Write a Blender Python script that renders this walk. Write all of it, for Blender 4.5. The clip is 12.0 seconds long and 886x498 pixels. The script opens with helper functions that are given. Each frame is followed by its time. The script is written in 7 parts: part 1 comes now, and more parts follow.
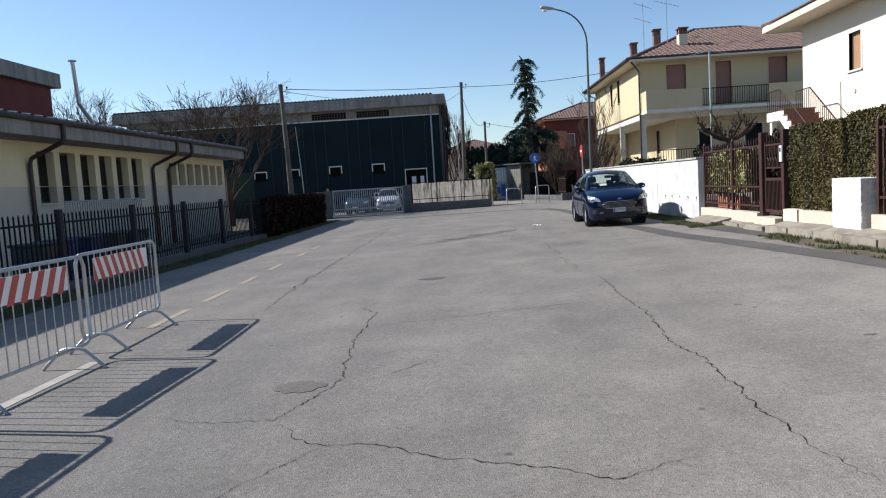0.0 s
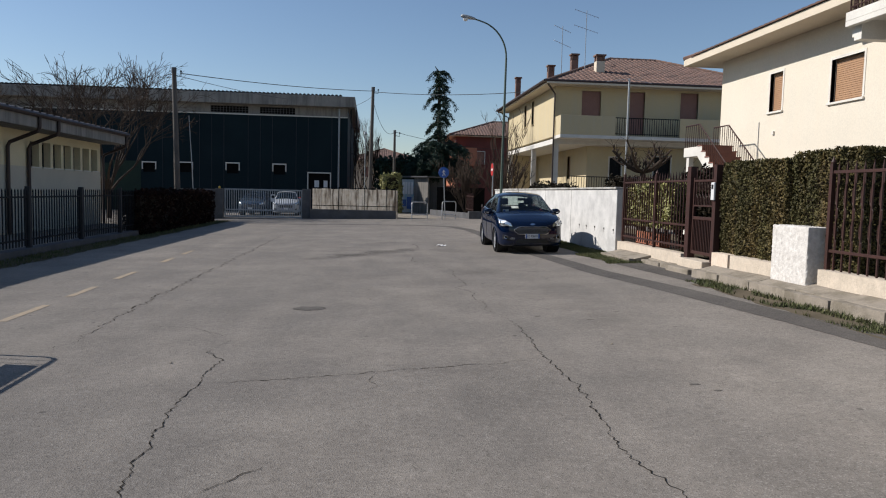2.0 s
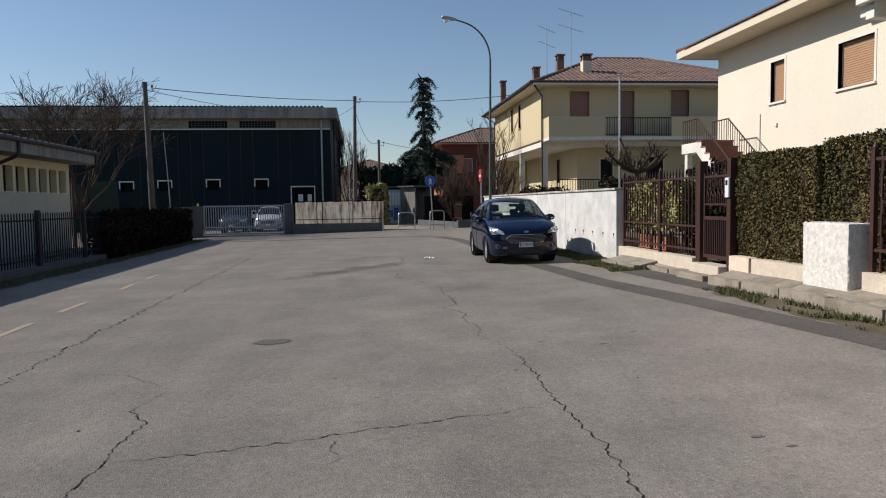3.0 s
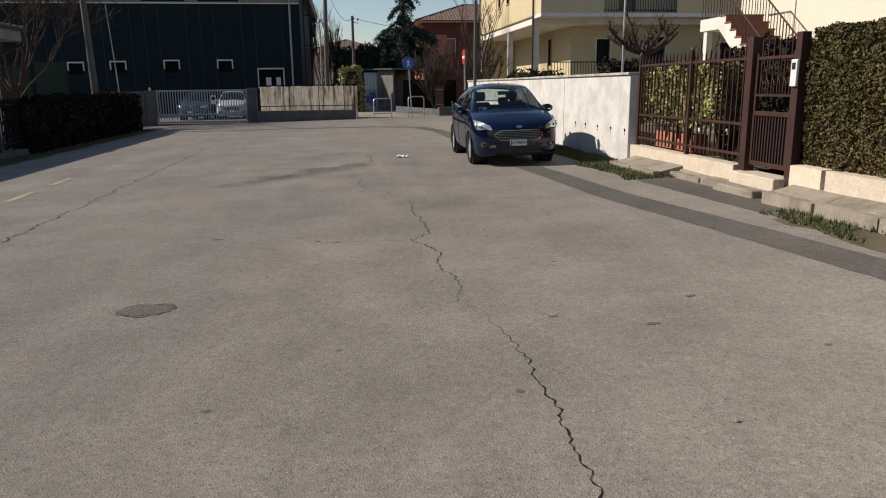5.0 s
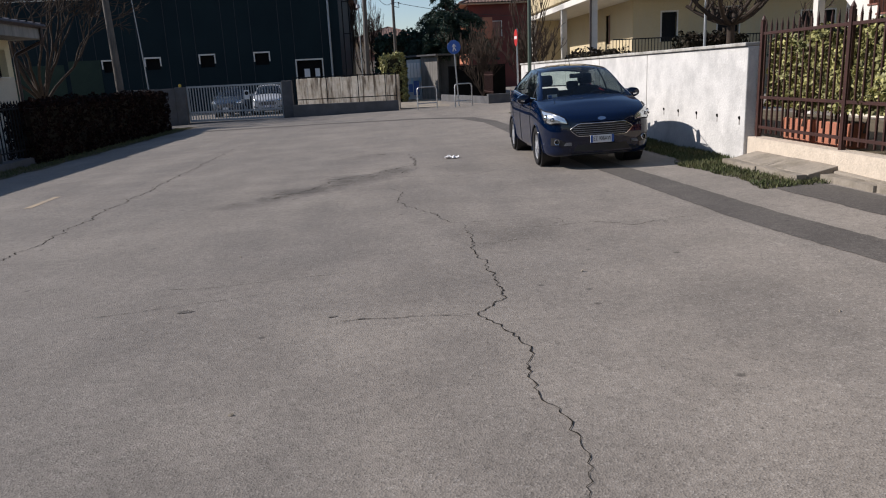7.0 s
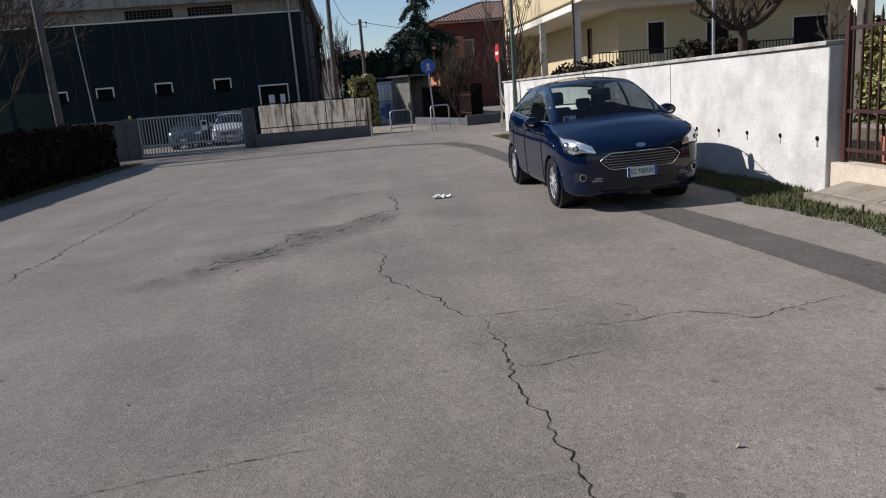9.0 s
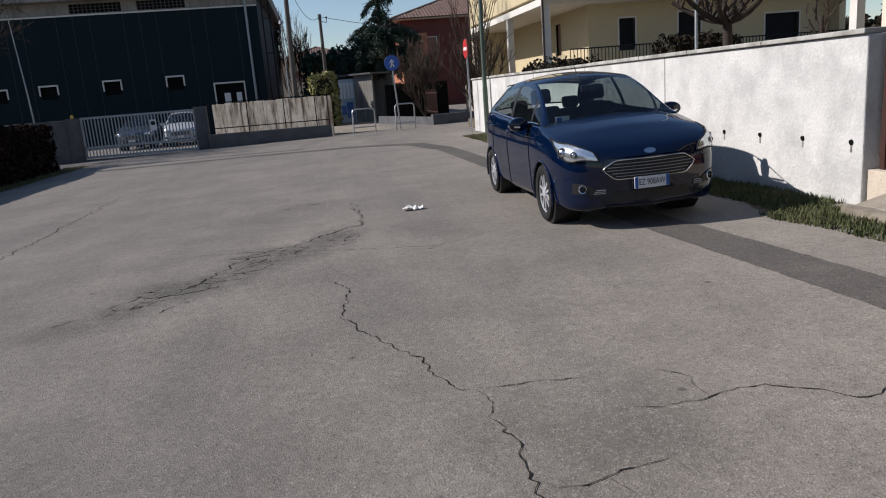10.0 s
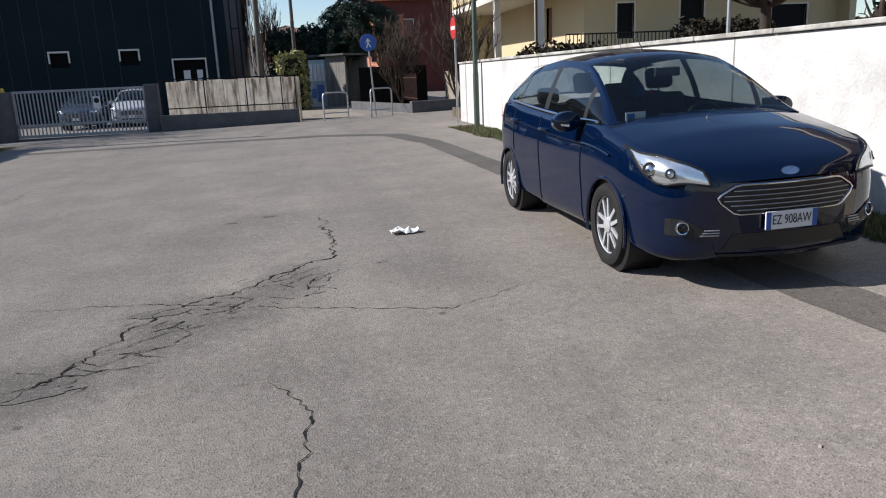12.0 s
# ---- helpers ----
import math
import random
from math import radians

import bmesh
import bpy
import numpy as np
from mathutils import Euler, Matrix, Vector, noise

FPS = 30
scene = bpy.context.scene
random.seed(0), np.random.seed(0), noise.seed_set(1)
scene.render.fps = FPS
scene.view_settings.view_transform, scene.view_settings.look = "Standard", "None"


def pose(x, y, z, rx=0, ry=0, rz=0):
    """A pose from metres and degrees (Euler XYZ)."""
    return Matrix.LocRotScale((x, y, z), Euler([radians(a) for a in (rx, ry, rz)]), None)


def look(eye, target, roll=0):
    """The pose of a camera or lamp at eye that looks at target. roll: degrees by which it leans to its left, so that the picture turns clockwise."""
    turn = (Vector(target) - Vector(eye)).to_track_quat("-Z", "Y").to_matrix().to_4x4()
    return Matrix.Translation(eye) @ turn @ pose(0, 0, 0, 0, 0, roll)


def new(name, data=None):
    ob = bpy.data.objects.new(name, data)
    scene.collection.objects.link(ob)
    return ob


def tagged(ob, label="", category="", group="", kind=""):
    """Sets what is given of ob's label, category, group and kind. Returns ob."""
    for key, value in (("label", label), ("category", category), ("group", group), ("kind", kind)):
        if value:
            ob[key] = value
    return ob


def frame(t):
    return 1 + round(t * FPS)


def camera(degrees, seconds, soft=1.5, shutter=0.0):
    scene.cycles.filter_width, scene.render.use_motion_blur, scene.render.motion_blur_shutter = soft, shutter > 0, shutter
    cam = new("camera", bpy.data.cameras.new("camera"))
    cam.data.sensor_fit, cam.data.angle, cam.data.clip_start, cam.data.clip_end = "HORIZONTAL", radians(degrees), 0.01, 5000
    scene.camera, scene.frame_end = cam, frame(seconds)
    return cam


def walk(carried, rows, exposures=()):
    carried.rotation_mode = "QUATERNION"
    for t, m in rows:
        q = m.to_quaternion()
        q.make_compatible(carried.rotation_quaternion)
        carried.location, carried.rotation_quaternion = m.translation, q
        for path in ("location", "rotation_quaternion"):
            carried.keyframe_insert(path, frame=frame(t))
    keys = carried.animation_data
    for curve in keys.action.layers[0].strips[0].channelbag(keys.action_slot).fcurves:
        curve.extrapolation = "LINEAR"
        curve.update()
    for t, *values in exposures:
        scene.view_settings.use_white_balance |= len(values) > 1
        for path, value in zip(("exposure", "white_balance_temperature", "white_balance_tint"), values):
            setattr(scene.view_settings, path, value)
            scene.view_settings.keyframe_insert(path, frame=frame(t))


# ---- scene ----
cam = camera(63.0, 12.0, soft=1.1)
PATH = [
    (0, (-1.785, 3.187, 1.492), (-1.854, 5.178, 1.314), -3.5),
    (0.5, (-1.8, 3.612, 1.507), (-1.784, 5.607, 1.36), -1.9),
    (1, (-1.781, 4.173, 1.522), (-1.68, 6.162, 1.337), 0.4),
    (1.5, (-1.745, 4.766, 1.526), (-1.569, 6.752, 1.367), 2.1),
    (2, (-1.613, 5.307, 1.537), (-1.413, 7.291, 1.383), 1.4),
    (2.5, (-1.516, 6.007, 1.532), (-1.311, 7.992, 1.396), 0.5),
    (3, (-1.383, 6.717, 1.51), (-1.158, 8.7, 1.382), -0.8),
    (3.2, (-1.303, 7.061, 1.488), (-1.044, 9.039, 1.336), -1.1),
    (4.8, (-0.894, 9.168, 1.571), (-0.597, 11.104, 1.163), -0.6),
    (5, (-0.893, 9.562, 1.579), (-0.631, 11.495, 1.139), -0.6),
    (5.5, (-0.835, 10.385, 1.581), (-0.653, 12.307, 1.058), -0.7),
    (6, (-0.824, 11.178, 1.53), (-0.69, 13.103, 1.001), -1.2),
    (6.5, (-0.798, 11.796, 1.547), (-0.676, 13.73, 1.054), -1.9),
    (7, (-0.739, 12.452, 1.559), (-0.609, 14.391, 1.088), -2.7),
    (8.8, (-0.763, 14.87, 1.554), (-0.565, 16.816, 1.134), -4.4),
    (9, (-0.751, 15.162, 1.554), (-0.549, 17.107, 1.134), -4.5),
    (9.5, (-0.722, 15.833, 1.549), (-0.496, 17.776, 1.128), -5.0),
    (10, (-0.693, 16.542, 1.544), (-0.393, 18.472, 1.112), -4.5),
    (10.5, (-0.648, 17.219, 1.523), (-0.279, 19.129, 1.062), -4.1),
    (11, (-0.599, 17.898, 1.516), (-0.206, 19.778, 0.957), -3.6),
    (11.5, (-0.552, 18.538, 1.459), (-0.172, 20.391, 0.807), -3.2),
    (12, (-0.575, 19.229, 1.481), (-0.191, 21.134, 1.011), -2.5),
]
walk(cam, [(t, look(eye, target, roll)) for t, eye, target, roll in PATH],
     [(0.0, 0.61, 5950, 10), (0.6, 0.50, 5950, 10), (1.2, 0.25, 6200, 11), (2.0, 0.12, 6250, 12), (3.2, 0.11, 6450, 12), (5.0, 0.18, 6900, 12), (5.5, 0.20, 6800, 13),
      (6.0, 0.23, 6400, 15), (7.0, 0.24, 6300, 15), (9.0, 0.19, 6200, 14), (10.5, 0.15, 6200, 14), (11.0, 0.14, 6250, 15), (11.5, 0.26, 6250, 15), (12.0, 0.55, 6150, 13)])

# ---- world, sun ----
SUN_FROM = Vector((-0.97, 0.24, 0.715)).normalized()
world = bpy.data.worlds.new("sky")
scene.world = world
world.use_nodes = True
wn = world.node_tree
sky = wn.nodes.new("ShaderNodeTexSky")
sky.sky_type = "NISHITA"
sky.sun_disc = False
sky.sun_elevation = math.asin(SUN_FROM.z)
sky.sun_rotation = math.atan2(SUN_FROM.x, SUN_FROM.y)
sky.air_density, sky.dust_density, sky.ozone_density = 1.0, 0.3, 2.2
wn.nodes["Background"].inputs["Strength"].default_value = 0.092
wn.links.new(sky.outputs["Color"], wn.nodes["Background"].inputs["Color"])
sun = new("sun", bpy.data.lights.new("sun", "SUN"))
sun.data.energy, sun.data.angle, sun.data.color = 5.0, radians(0.53), (1.0, 0.94, 0.85)
sun.matrix_world = look((0, 0, 60), Vector((0, 0, 60)) - SUN_FROM)


# ---- materials ----
def coords(nt, spread=37.0):
    """Object coordinates, moved by each object's own random number."""
    tc = nt.nodes.new("ShaderNodeTexCoord")
    info = nt.nodes.new("ShaderNodeObjectInfo")
    mul = nt.nodes.new("ShaderNodeMath")
    mul.operation = "MULTIPLY"
    mul.inputs[1].default_value = spread
    add = nt.nodes.new("ShaderNodeVectorMath")
    nt.links.new(info.outputs["Random"], mul.inputs[0])
    nt.links.new(tc.outputs["Object"], add.inputs[0])
    nt.links.new(mul.outputs[0], add.inputs[1])
    return add.outputs[0]


def noise_node(nt, vec, scale, detail=4.0, rough=0.6):
    n = nt.nodes.new("ShaderNodeTexNoise")
    n.inputs["Scale"].default_value = scale
    n.inputs["Detail"].default_value = detail
    n.inputs["Roughness"].default_value = rough
    nt.links.new(vec, n.inputs["Vector"])
    return n.outputs["Fac"]


def ramp(nt, fac, lo, hi, a=(0, 0, 0), b=(1, 1, 1)):
    r = nt.nodes.new("ShaderNodeValToRGB")
    r.color_ramp.elements[0].position, r.color_ramp.elements[1].position = lo, hi
    r.color_ramp.elements[0].color, r.color_ramp.elements[1].color = (*a, 1), (*b, 1)
    nt.links.new(fac, r.inputs["Fac"])
    return r.outputs["Color"]


def mix(nt, fac, a, b, mode="MIX"):
    m = nt.nodes.new("ShaderNodeMix")
    m.data_type, m.blend_type = "RGBA", mode
    for sock, val in ((m.inputs[0], fac), (m.inputs[6], a), (m.inputs[7], b)):
        if isinstance(val, bpy.types.NodeSocket):
            nt.links.new(val, sock)
        elif isinstance(val, (int, float)):
            sock.default_value = val
        else:
            sock.default_value = (*val, 1)
    return m.outputs[2]


def mat(name, a, b=None, scale=3.0, fine=60.0, rough=0.7, metal=0.0, bump=0.15, stain=None, stain_amount=0.0, coat=0.0, streak=False, island=0.0):
    """Two-scale noisy material: a, b base colours; stain a third one in patches or upright streaks."""
    m = bpy.data.materials.new(name)
    m.use_nodes = True
    nt = m.node_tree
    p = nt.nodes["Principled BSDF"]
    vec = coords(nt)
    b = b or tuple(c * 0.85 for c in a)
    col = mix(nt, ramp(nt, noise_node(nt, vec, scale), 0.3, 0.7), a, b)
    grain = noise_node(nt, vec, fine, 3.0)
    col = mix(nt, 0.22, col, ramp(nt, grain, 0.3, 0.7, (0.35, 0.35, 0.35), (1, 1, 1)), "MULTIPLY")
    if stain:
        v2 = vec
        if streak:
            mp = nt.nodes.new("ShaderNodeMapping")
            mp.inputs["Scale"].default_value = (3.0, 3.0, 0.35)
            nt.links.new(vec, mp.inputs["Vector"])
            v2 = mp.outputs[0]
        f = ramp(nt, noise_node(nt, v2, scale * 0.6 + 0.4, 6.0, 0.65), 0.46, 0.62, (0, 0, 0), (stain_amount,) * 3)
        col = mix(nt, f, col, stain)
    if island:
        g = nt.nodes.new("ShaderNodeNewGeometry")
        hsv = nt.nodes.new("ShaderNodeHueSaturation")
        nt.links.new(ramp(nt, g.outputs["Random Per Island"], 0, 1, (1 - island,) * 3, (1 + island,) * 3), hsv.inputs["Value"])
        nt.links.new(col, hsv.inputs["Color"])
        col = hsv.outputs["Color"]
    nt.links.new(col, p.inputs["Base Color"])
    p.inputs["Roughness"].default_value, p.inputs["Metallic"].default_value = rough, metal
    if coat:
        p.inputs["Coat Weight"].default_value, p.inputs["Coat Roughness"].default_value = coat, 0.03
        p.inputs["Specular IOR Level"].default_value = 0.0
    if bump:
        bn = nt.nodes.new("ShaderNodeBump")
        bn.inputs["Strength"].default_value, bn.inputs["Distance"].default_value = bump, 0.01
        nt.links.new(grain, bn.inputs["Height"])
        nt.links.new(bn.outputs[0], p.inputs["Normal"])
    return m


def glass_mat(name, tint=(0.8, 0.85, 0.85), opaque=0.0, dark=(0.01, 0.012, 0.014)):
    """Thin pane: a see-through layer under a glossy one, partly darkened by what lies behind."""
    m = bpy.data.materials.new(name)
    m.use_nodes = True
    nt = m.node_tree
    nt.nodes.remove(nt.nodes["Principled BSDF"])
    tr, gl, df = nt.nodes.new("ShaderNodeBsdfTransparent"), nt.nodes.new("ShaderNodeBsdfGlossy"), nt.nodes.new("ShaderNodeBsdfDiffuse")
    tr.inputs[0].default_value = (*tint, 1)
    gl.inputs["Roughness"].default_value = 0.02
    df.inputs[0].default_value = (*dark, 1)
    m1, m2, lw = nt.nodes.new("ShaderNodeMixShader"), nt.nodes.new("ShaderNodeMixShader"), nt.nodes.new("ShaderNodeLayerWeight")
    lw.inputs["Blend"].default_value = 0.5
    pw, fr = nt.nodes.new("ShaderNodeMath"), nt.nodes.new("ShaderNodeMath")
    pw.operation, fr.operation = "POWER", "MULTIPLY_ADD"
    pw.inputs[1].default_value, fr.inputs[1].default_value, fr.inputs[2].default_value = 5.0, 0.94, 0.05
    nt.links.new(lw.outputs["Facing"], pw.inputs[0])
    nt.links.new(pw.outputs[0], fr.inputs[0])
    m1.inputs[0].default_value = opaque
    nt.links.new(tr.outputs[0], m1.inputs[1])
    nt.links.new(df.outputs[0], m1.inputs[2])
    nt.links.new(fr.outputs[0], m2.inputs[0])
    nt.links.new(m1.outputs[0], m2.inputs[1])
    nt.links.new(gl.outputs[0], m2.inputs[2])
    nt.links.new(m2.outputs[0], nt.nodes["Material Output"].inputs["Surface"])
    return m


STAINS = ((0.45, 19.35, 0.75, 0.6), (-1.25, 24.1, 0.75, 0.8), (-2.0, 23.2, 0.6, 0.9), (-2.5, 22.6, 0.45, 0.8), (-1.5, 23.6, 0.5, 0.6), (-2.9, 22.3, 0.4, 0.5), (-0.75, 24.6, 0.4, 0.7), (-0.6, 24.9, 0.4, 0.6), (-0.7, 22.9, 0.5, 0.35), (1.2, 13.9, 0.6, 0.3), (0.6, 24.6, 0.9, 0.25), (-1.1, 27.4, 0.7, 0.35), (1.5, 16.8, 1.0, 0.25), (-0.4, 11.3, 1.2, 0.22), (1.0, 9.0, 0.8, 0.25))


def stained(nt, vec, col, dark):
    """Worn, darker blotches at known places, broken up by noise."""
    rough = noise_node(nt, vec, 3.2, 6.0, 0.75)
    for x, y, r, k in STAINS:
        d = nt.nodes.new("ShaderNodeVectorMath")
        d.operation = "DISTANCE"
        d.inputs[1].default_value = (x, y, 0.0)
        nt.links.new(vec, d.inputs[0])
        add = nt.nodes.new("ShaderNodeMath")
        add.operation = "MULTIPLY_ADD"
        add.inputs[1].default_value = 1.6 * r
        nt.links.new(rough, add.inputs[0])
        nt.links.new(d.outputs["Value"], add.inputs[2])
        mr = nt.nodes.new("ShaderNodeMapRange")
        mr.inputs["From Min"].default_value, mr.inputs["From Max"].default_value = r * 1.05, r * 1.8
        mr.inputs["To Min"].default_value, mr.inputs["To Max"].default_value = k, 0.0
        nt.links.new(add.outputs[0], mr.inputs["Value"])
        col = mix(nt, mr.outputs[0], col, dark)
    return col


def asphalt_mat(name, a, b, stone, patches=True):
    m = bpy.data.materials.new(name)
    m.use_nodes = True
    nt = m.node_tree
    p = nt.nodes["Principled BSDF"]
    tc = nt.nodes.new("ShaderNodeTexCoord")
    vec = tc.outputs["Object"]
    col = mix(nt, ramp(nt, noise_node(nt, vec, 0.35, 5.0, 0.62), 0.34, 0.66), a, b)
    mp = nt.nodes.new("ShaderNodeMapping")
    mp.inputs["Scale"].default_value = (1.6, 0.16, 1.0)
    nt.links.new(vec, mp.inputs["Vector"])
    col = mix(nt, 0.4, col, ramp(nt, noise_node(nt, mp.outputs[0], 0.9, 4.0), 0.35, 0.65, (0.78, 0.78, 0.78), (1.12, 1.1, 1.07)), "MULTIPLY")
    if patches:
        col = mix(nt, ramp(nt, noise_node(nt, vec, 1.9, 5.0, 0.7), 0.62, 0.8, (0, 0, 0), (0.4, 0.4, 0.4)), col, tuple(c * 0.5 for c in a))
        col = stained(nt, vec, col, tuple(c * 0.45 for c in a))
    vo = nt.nodes.new("ShaderNodeTexVoronoi")
    vo.inputs["Scale"].default_value = 105.0
    nt.links.new(vec, vo.inputs["Vector"])
    sep = nt.nodes.new("ShaderNodeSeparateColor")
    nt.links.new(vo.outputs["Color"], sep.inputs[0])
    col = mix(nt, ramp(nt, sep.outputs[0], 0.74, 0.96, (0, 0, 0), (0.45, 0.45, 0.45)), col, stone)
    col = mix(nt, ramp(nt, sep.outputs[1], 0.78, 0.95, (0, 0, 0), (0.55, 0.55, 0.55)), col, tuple(c * 0.37 for c in a))
    col = mix(nt, 0.5, col, ramp(nt, noise_node(nt, vec, 16.0, 4.0, 0.7), 0.32, 0.68, (0.70, 0.70, 0.70), (1.18, 1.18, 1.18)), "MULTIPLY")
    col = mix(nt, 0.5, col, ramp(nt, noise_node(nt, vec, 1.1, 6.0, 0.68), 0.34, 0.66, (0.70, 0.69, 0.68), (1.14, 1.13, 1.11)), "MULTIPLY")
    # sparse lost stones: small dark pits, a few of them larger
    for scale, lo in ((9.0, 0.80), (3.1, 0.72)):
        pv = nt.nodes.new("ShaderNodeTexVoronoi")
        pv.inputs["Scale"].default_value = scale
        nt.links.new(vec, pv.inputs["Vector"])
        ps = nt.nodes.new("ShaderNodeSeparateColor")
        nt.links.new(pv.outputs["Color"], ps.inputs[0])
        hit = nt.nodes.new("ShaderNodeMath")
        hit.operation = "MULTIPLY"
        nt.links.new(ramp(nt, pv.outputs["Distance"], 0.05, 0.10, (1, 1, 1), (0, 0, 0)), hit.inputs[0])
        nt.links.new(ramp(nt, ps.outputs[0], lo, lo + 0.12, (0, 0, 0), (0.8, 0.8, 0.8)), hit.inputs[1])
        col = mix(nt, hit.outputs[0], col, tuple(c * 0.3 for c in a))
    nt.links.new(col, p.inputs["Base Color"])
    p.inputs["Roughness"].default_value = 0.88
    p.inputs["Diffuse Roughness"].default_value = 0.45
    p.inputs["Specular IOR Level"].default_value = 0.3
    bn = nt.nodes.new("ShaderNodeBump")
    bn.inputs["Strength"].default_value, bn.inputs["Distance"].default_value = 0.55, 0.006
    nt.links.new(vo.outputs["Distance"], bn.inputs["Height"])
    nt.links.new(bn.outputs[0], p.inputs["Normal"])
    return m


M_ASPHALT = asphalt_mat("worn_asphalt", (0.270, 0.240, 0.205), (0.215, 0.193, 0.168), (0.40, 0.37, 0.33))
M_ASPHALT_NEW = asphalt_mat("patched_asphalt", (0.098, 0.088, 0.078), (0.125, 0.113, 0.10), (0.21, 0.195, 0.175), False)
M_PATCH = asphalt_mat("brownish_patch", (0.20, 0.175, 0.145), (0.17, 0.15, 0.13), (0.3, 0.28, 0.25), False)
M_ROUGH_PATCH = asphalt_mat("rough_patch", (0.165, 0.148, 0.128), (0.105, 0.095, 0.083), (0.34, 0.32, 0.285), False)
M_CRACK = mat("crack_dirt", (0.022, 0.020, 0.018), (0.04, 0.036, 0.03), 6, 90, 0.95)
M_EARTH = mat("earth", (0.16, 0.13, 0.09), (0.095, 0.08, 0.055), 2, 40, 0.95, bump=0.5)
M_YELLOW_LINE = mat("worn_yellow_paint", (0.36, 0.275, 0.175), (0.24, 0.205, 0.16), 4, 50, 0.85)
M_WHITE_LINE = mat("worn_white_paint", (0.42, 0.39, 0.345), (0.27, 0.245, 0.21), 5, 50, 0.85)
M_CONCRETE = mat("concrete", (0.33, 0.285, 0.225), (0.235, 0.205, 0.165), 3.5, 38, 0.95, bump=1.0, stain=(0.14, 0.12, 0.085), stain_amount=0.7)
M_CONCRETE_DARK = mat("grey_concrete", (0.125, 0.125, 0.13), (0.085, 0.085, 0.09), 2, 40, 0.9, bump=0.3, stain=(0.08, 0.08, 0.075), stain_amount=0.6)
M_WHITEWALL = mat("white_render", (0.68, 0.665, 0.63), (0.55, 0.54, 0.515), 1.6, 30, 0.9, bump=0.7, stain=(0.36, 0.355, 0.34), stain_amount=0.6)
M_STUCCO = mat("rough_white_stucco", (0.74, 0.71, 0.66), (0.52, 0.49, 0.45), 14, 26, 0.95, bump=1.0)
M_COPING = mat("weathered_coping", (0.52, 0.50, 0.46), (0.36, 0.35, 0.32), 3, 30, 0.9, bump=0.5, stain=(0.16, 0.15, 0.12), stain_amount=0.8)
M_STONE_PINK = mat("pinkish_plinth_stone", (0.62, 0.50, 0.38), (0.72, 0.62, 0.50), 5, 35, 0.9, bump=0.7)
M_STONE_WHITE = mat("pale_plinth", (0.62, 0.53, 0.42), (0.50, 0.43, 0.34), 6, 32, 0.9, bump=0.9)
M_BROWN_IRON = mat("brown_painted_iron", (0.060, 0.026, 0.020), (0.040, 0.019, 0.016), 5, 60, 0.55, bump=0.1)
M_DARK_IRON = mat("dark_painted_iron", (0.011, 0.013, 0.015), (0.017, 0.018, 0.019), 5, 60, 0.75, bump=0.1)
M_POST_DARK = mat("dark_stained_concrete", (0.05, 0.05, 0.052), (0.035, 0.035, 0.036), 3, 40, 0.9)
M_GREY_IRON = mat("light_grey_iron", (0.40, 0.42, 0.43), (0.30, 0.32, 0.33), 4, 50, 0.5, metal=0.3, bump=0.1)
M_GALV = mat("galvanised_steel", (0.46, 0.47, 0.48), (0.36, 0.37, 0.38), 7, 60, 0.42, metal=0.75, bump=0.05)
M_GREEN_PAINT = mat("dull_green_paint", (0.055, 0.085, 0.06), (0.075, 0.10, 0.075), 4, 40, 0.5, bump=0.05)
M_WOOD_POLE = mat("grey_concrete_pole", (0.125, 0.11, 0.095), (0.085, 0.075, 0.065), 2, 40, 0.9)
M_CREAM = mat("cream_render", (0.70, 0.635, 0.52), (0.66, 0.60, 0.49), 0.6, 30, 0.9, bump=0.25, stain=(0.66, 0.58, 0.46), stain_amount=0.4, streak=True)
M_YELLOW = mat("pale_yellow_render", (0.58, 0.48, 0.29), (0.53, 0.44, 0.27), 0.6, 30, 0.9, bump=0.2, stain=(0.48, 0.42, 0.30), stain_amount=0.4, streak=True)
M_SCHOOL = mat("yellowish_render", (0.78, 0.68, 0.44), (0.70, 0.61, 0.40), 0.6, 30, 0.9, bump=0.2)
M_PALE = mat("pale_render", (0.62, 0.56, 0.44), (0.54, 0.49, 0.39), 0.7, 30, 0.9, bump=0.2)
M_SOFFIT = mat("soffit_paint", (0.66, 0.57, 0.44), (0.60, 0.52, 0.40), 1.5, 30, 0.85, bump=0.1)
M_TILE = mat("brown_roof_tile", (0.23, 0.135, 0.10), (0.16, 0.10, 0.08), 2.5, 30, 0.9, bump=0.3, stain=(0.09, 0.07, 0.06), stain_amount=0.6)
M_SHUTTER = mat("rust_brown_shutter", (0.30, 0.155, 0.12), (0.26, 0.135, 0.105), 3, 50, 0.6, bump=0.05)
M_SHUTTER_TAN = mat("tan_roller_shutter", (0.42, 0.245, 0.13), (0.38, 0.22, 0.12), 3, 50, 0.6, bump=0.05)
M_TRIM = mat("white_trim", (0.72, 0.69, 0.62), (0.62, 0.59, 0.53), 2, 40, 0.8)
M_GUTTER = mat("dark_brown_metal", (0.045, 0.030, 0.026), (0.06, 0.04, 0.034), 4, 50, 0.5, metal=0.2)
M_DARKCLAD = mat("dark_green_cladding", (0.010, 0.022, 0.027), (0.007, 0.016, 0.021), 0.4, 20, 0.7, bump=0.1)
M_GREENPANEL = mat("green_panel", (0.030, 0.050, 0.036), (0.022, 0.038, 0.030), 1, 20, 0.7)
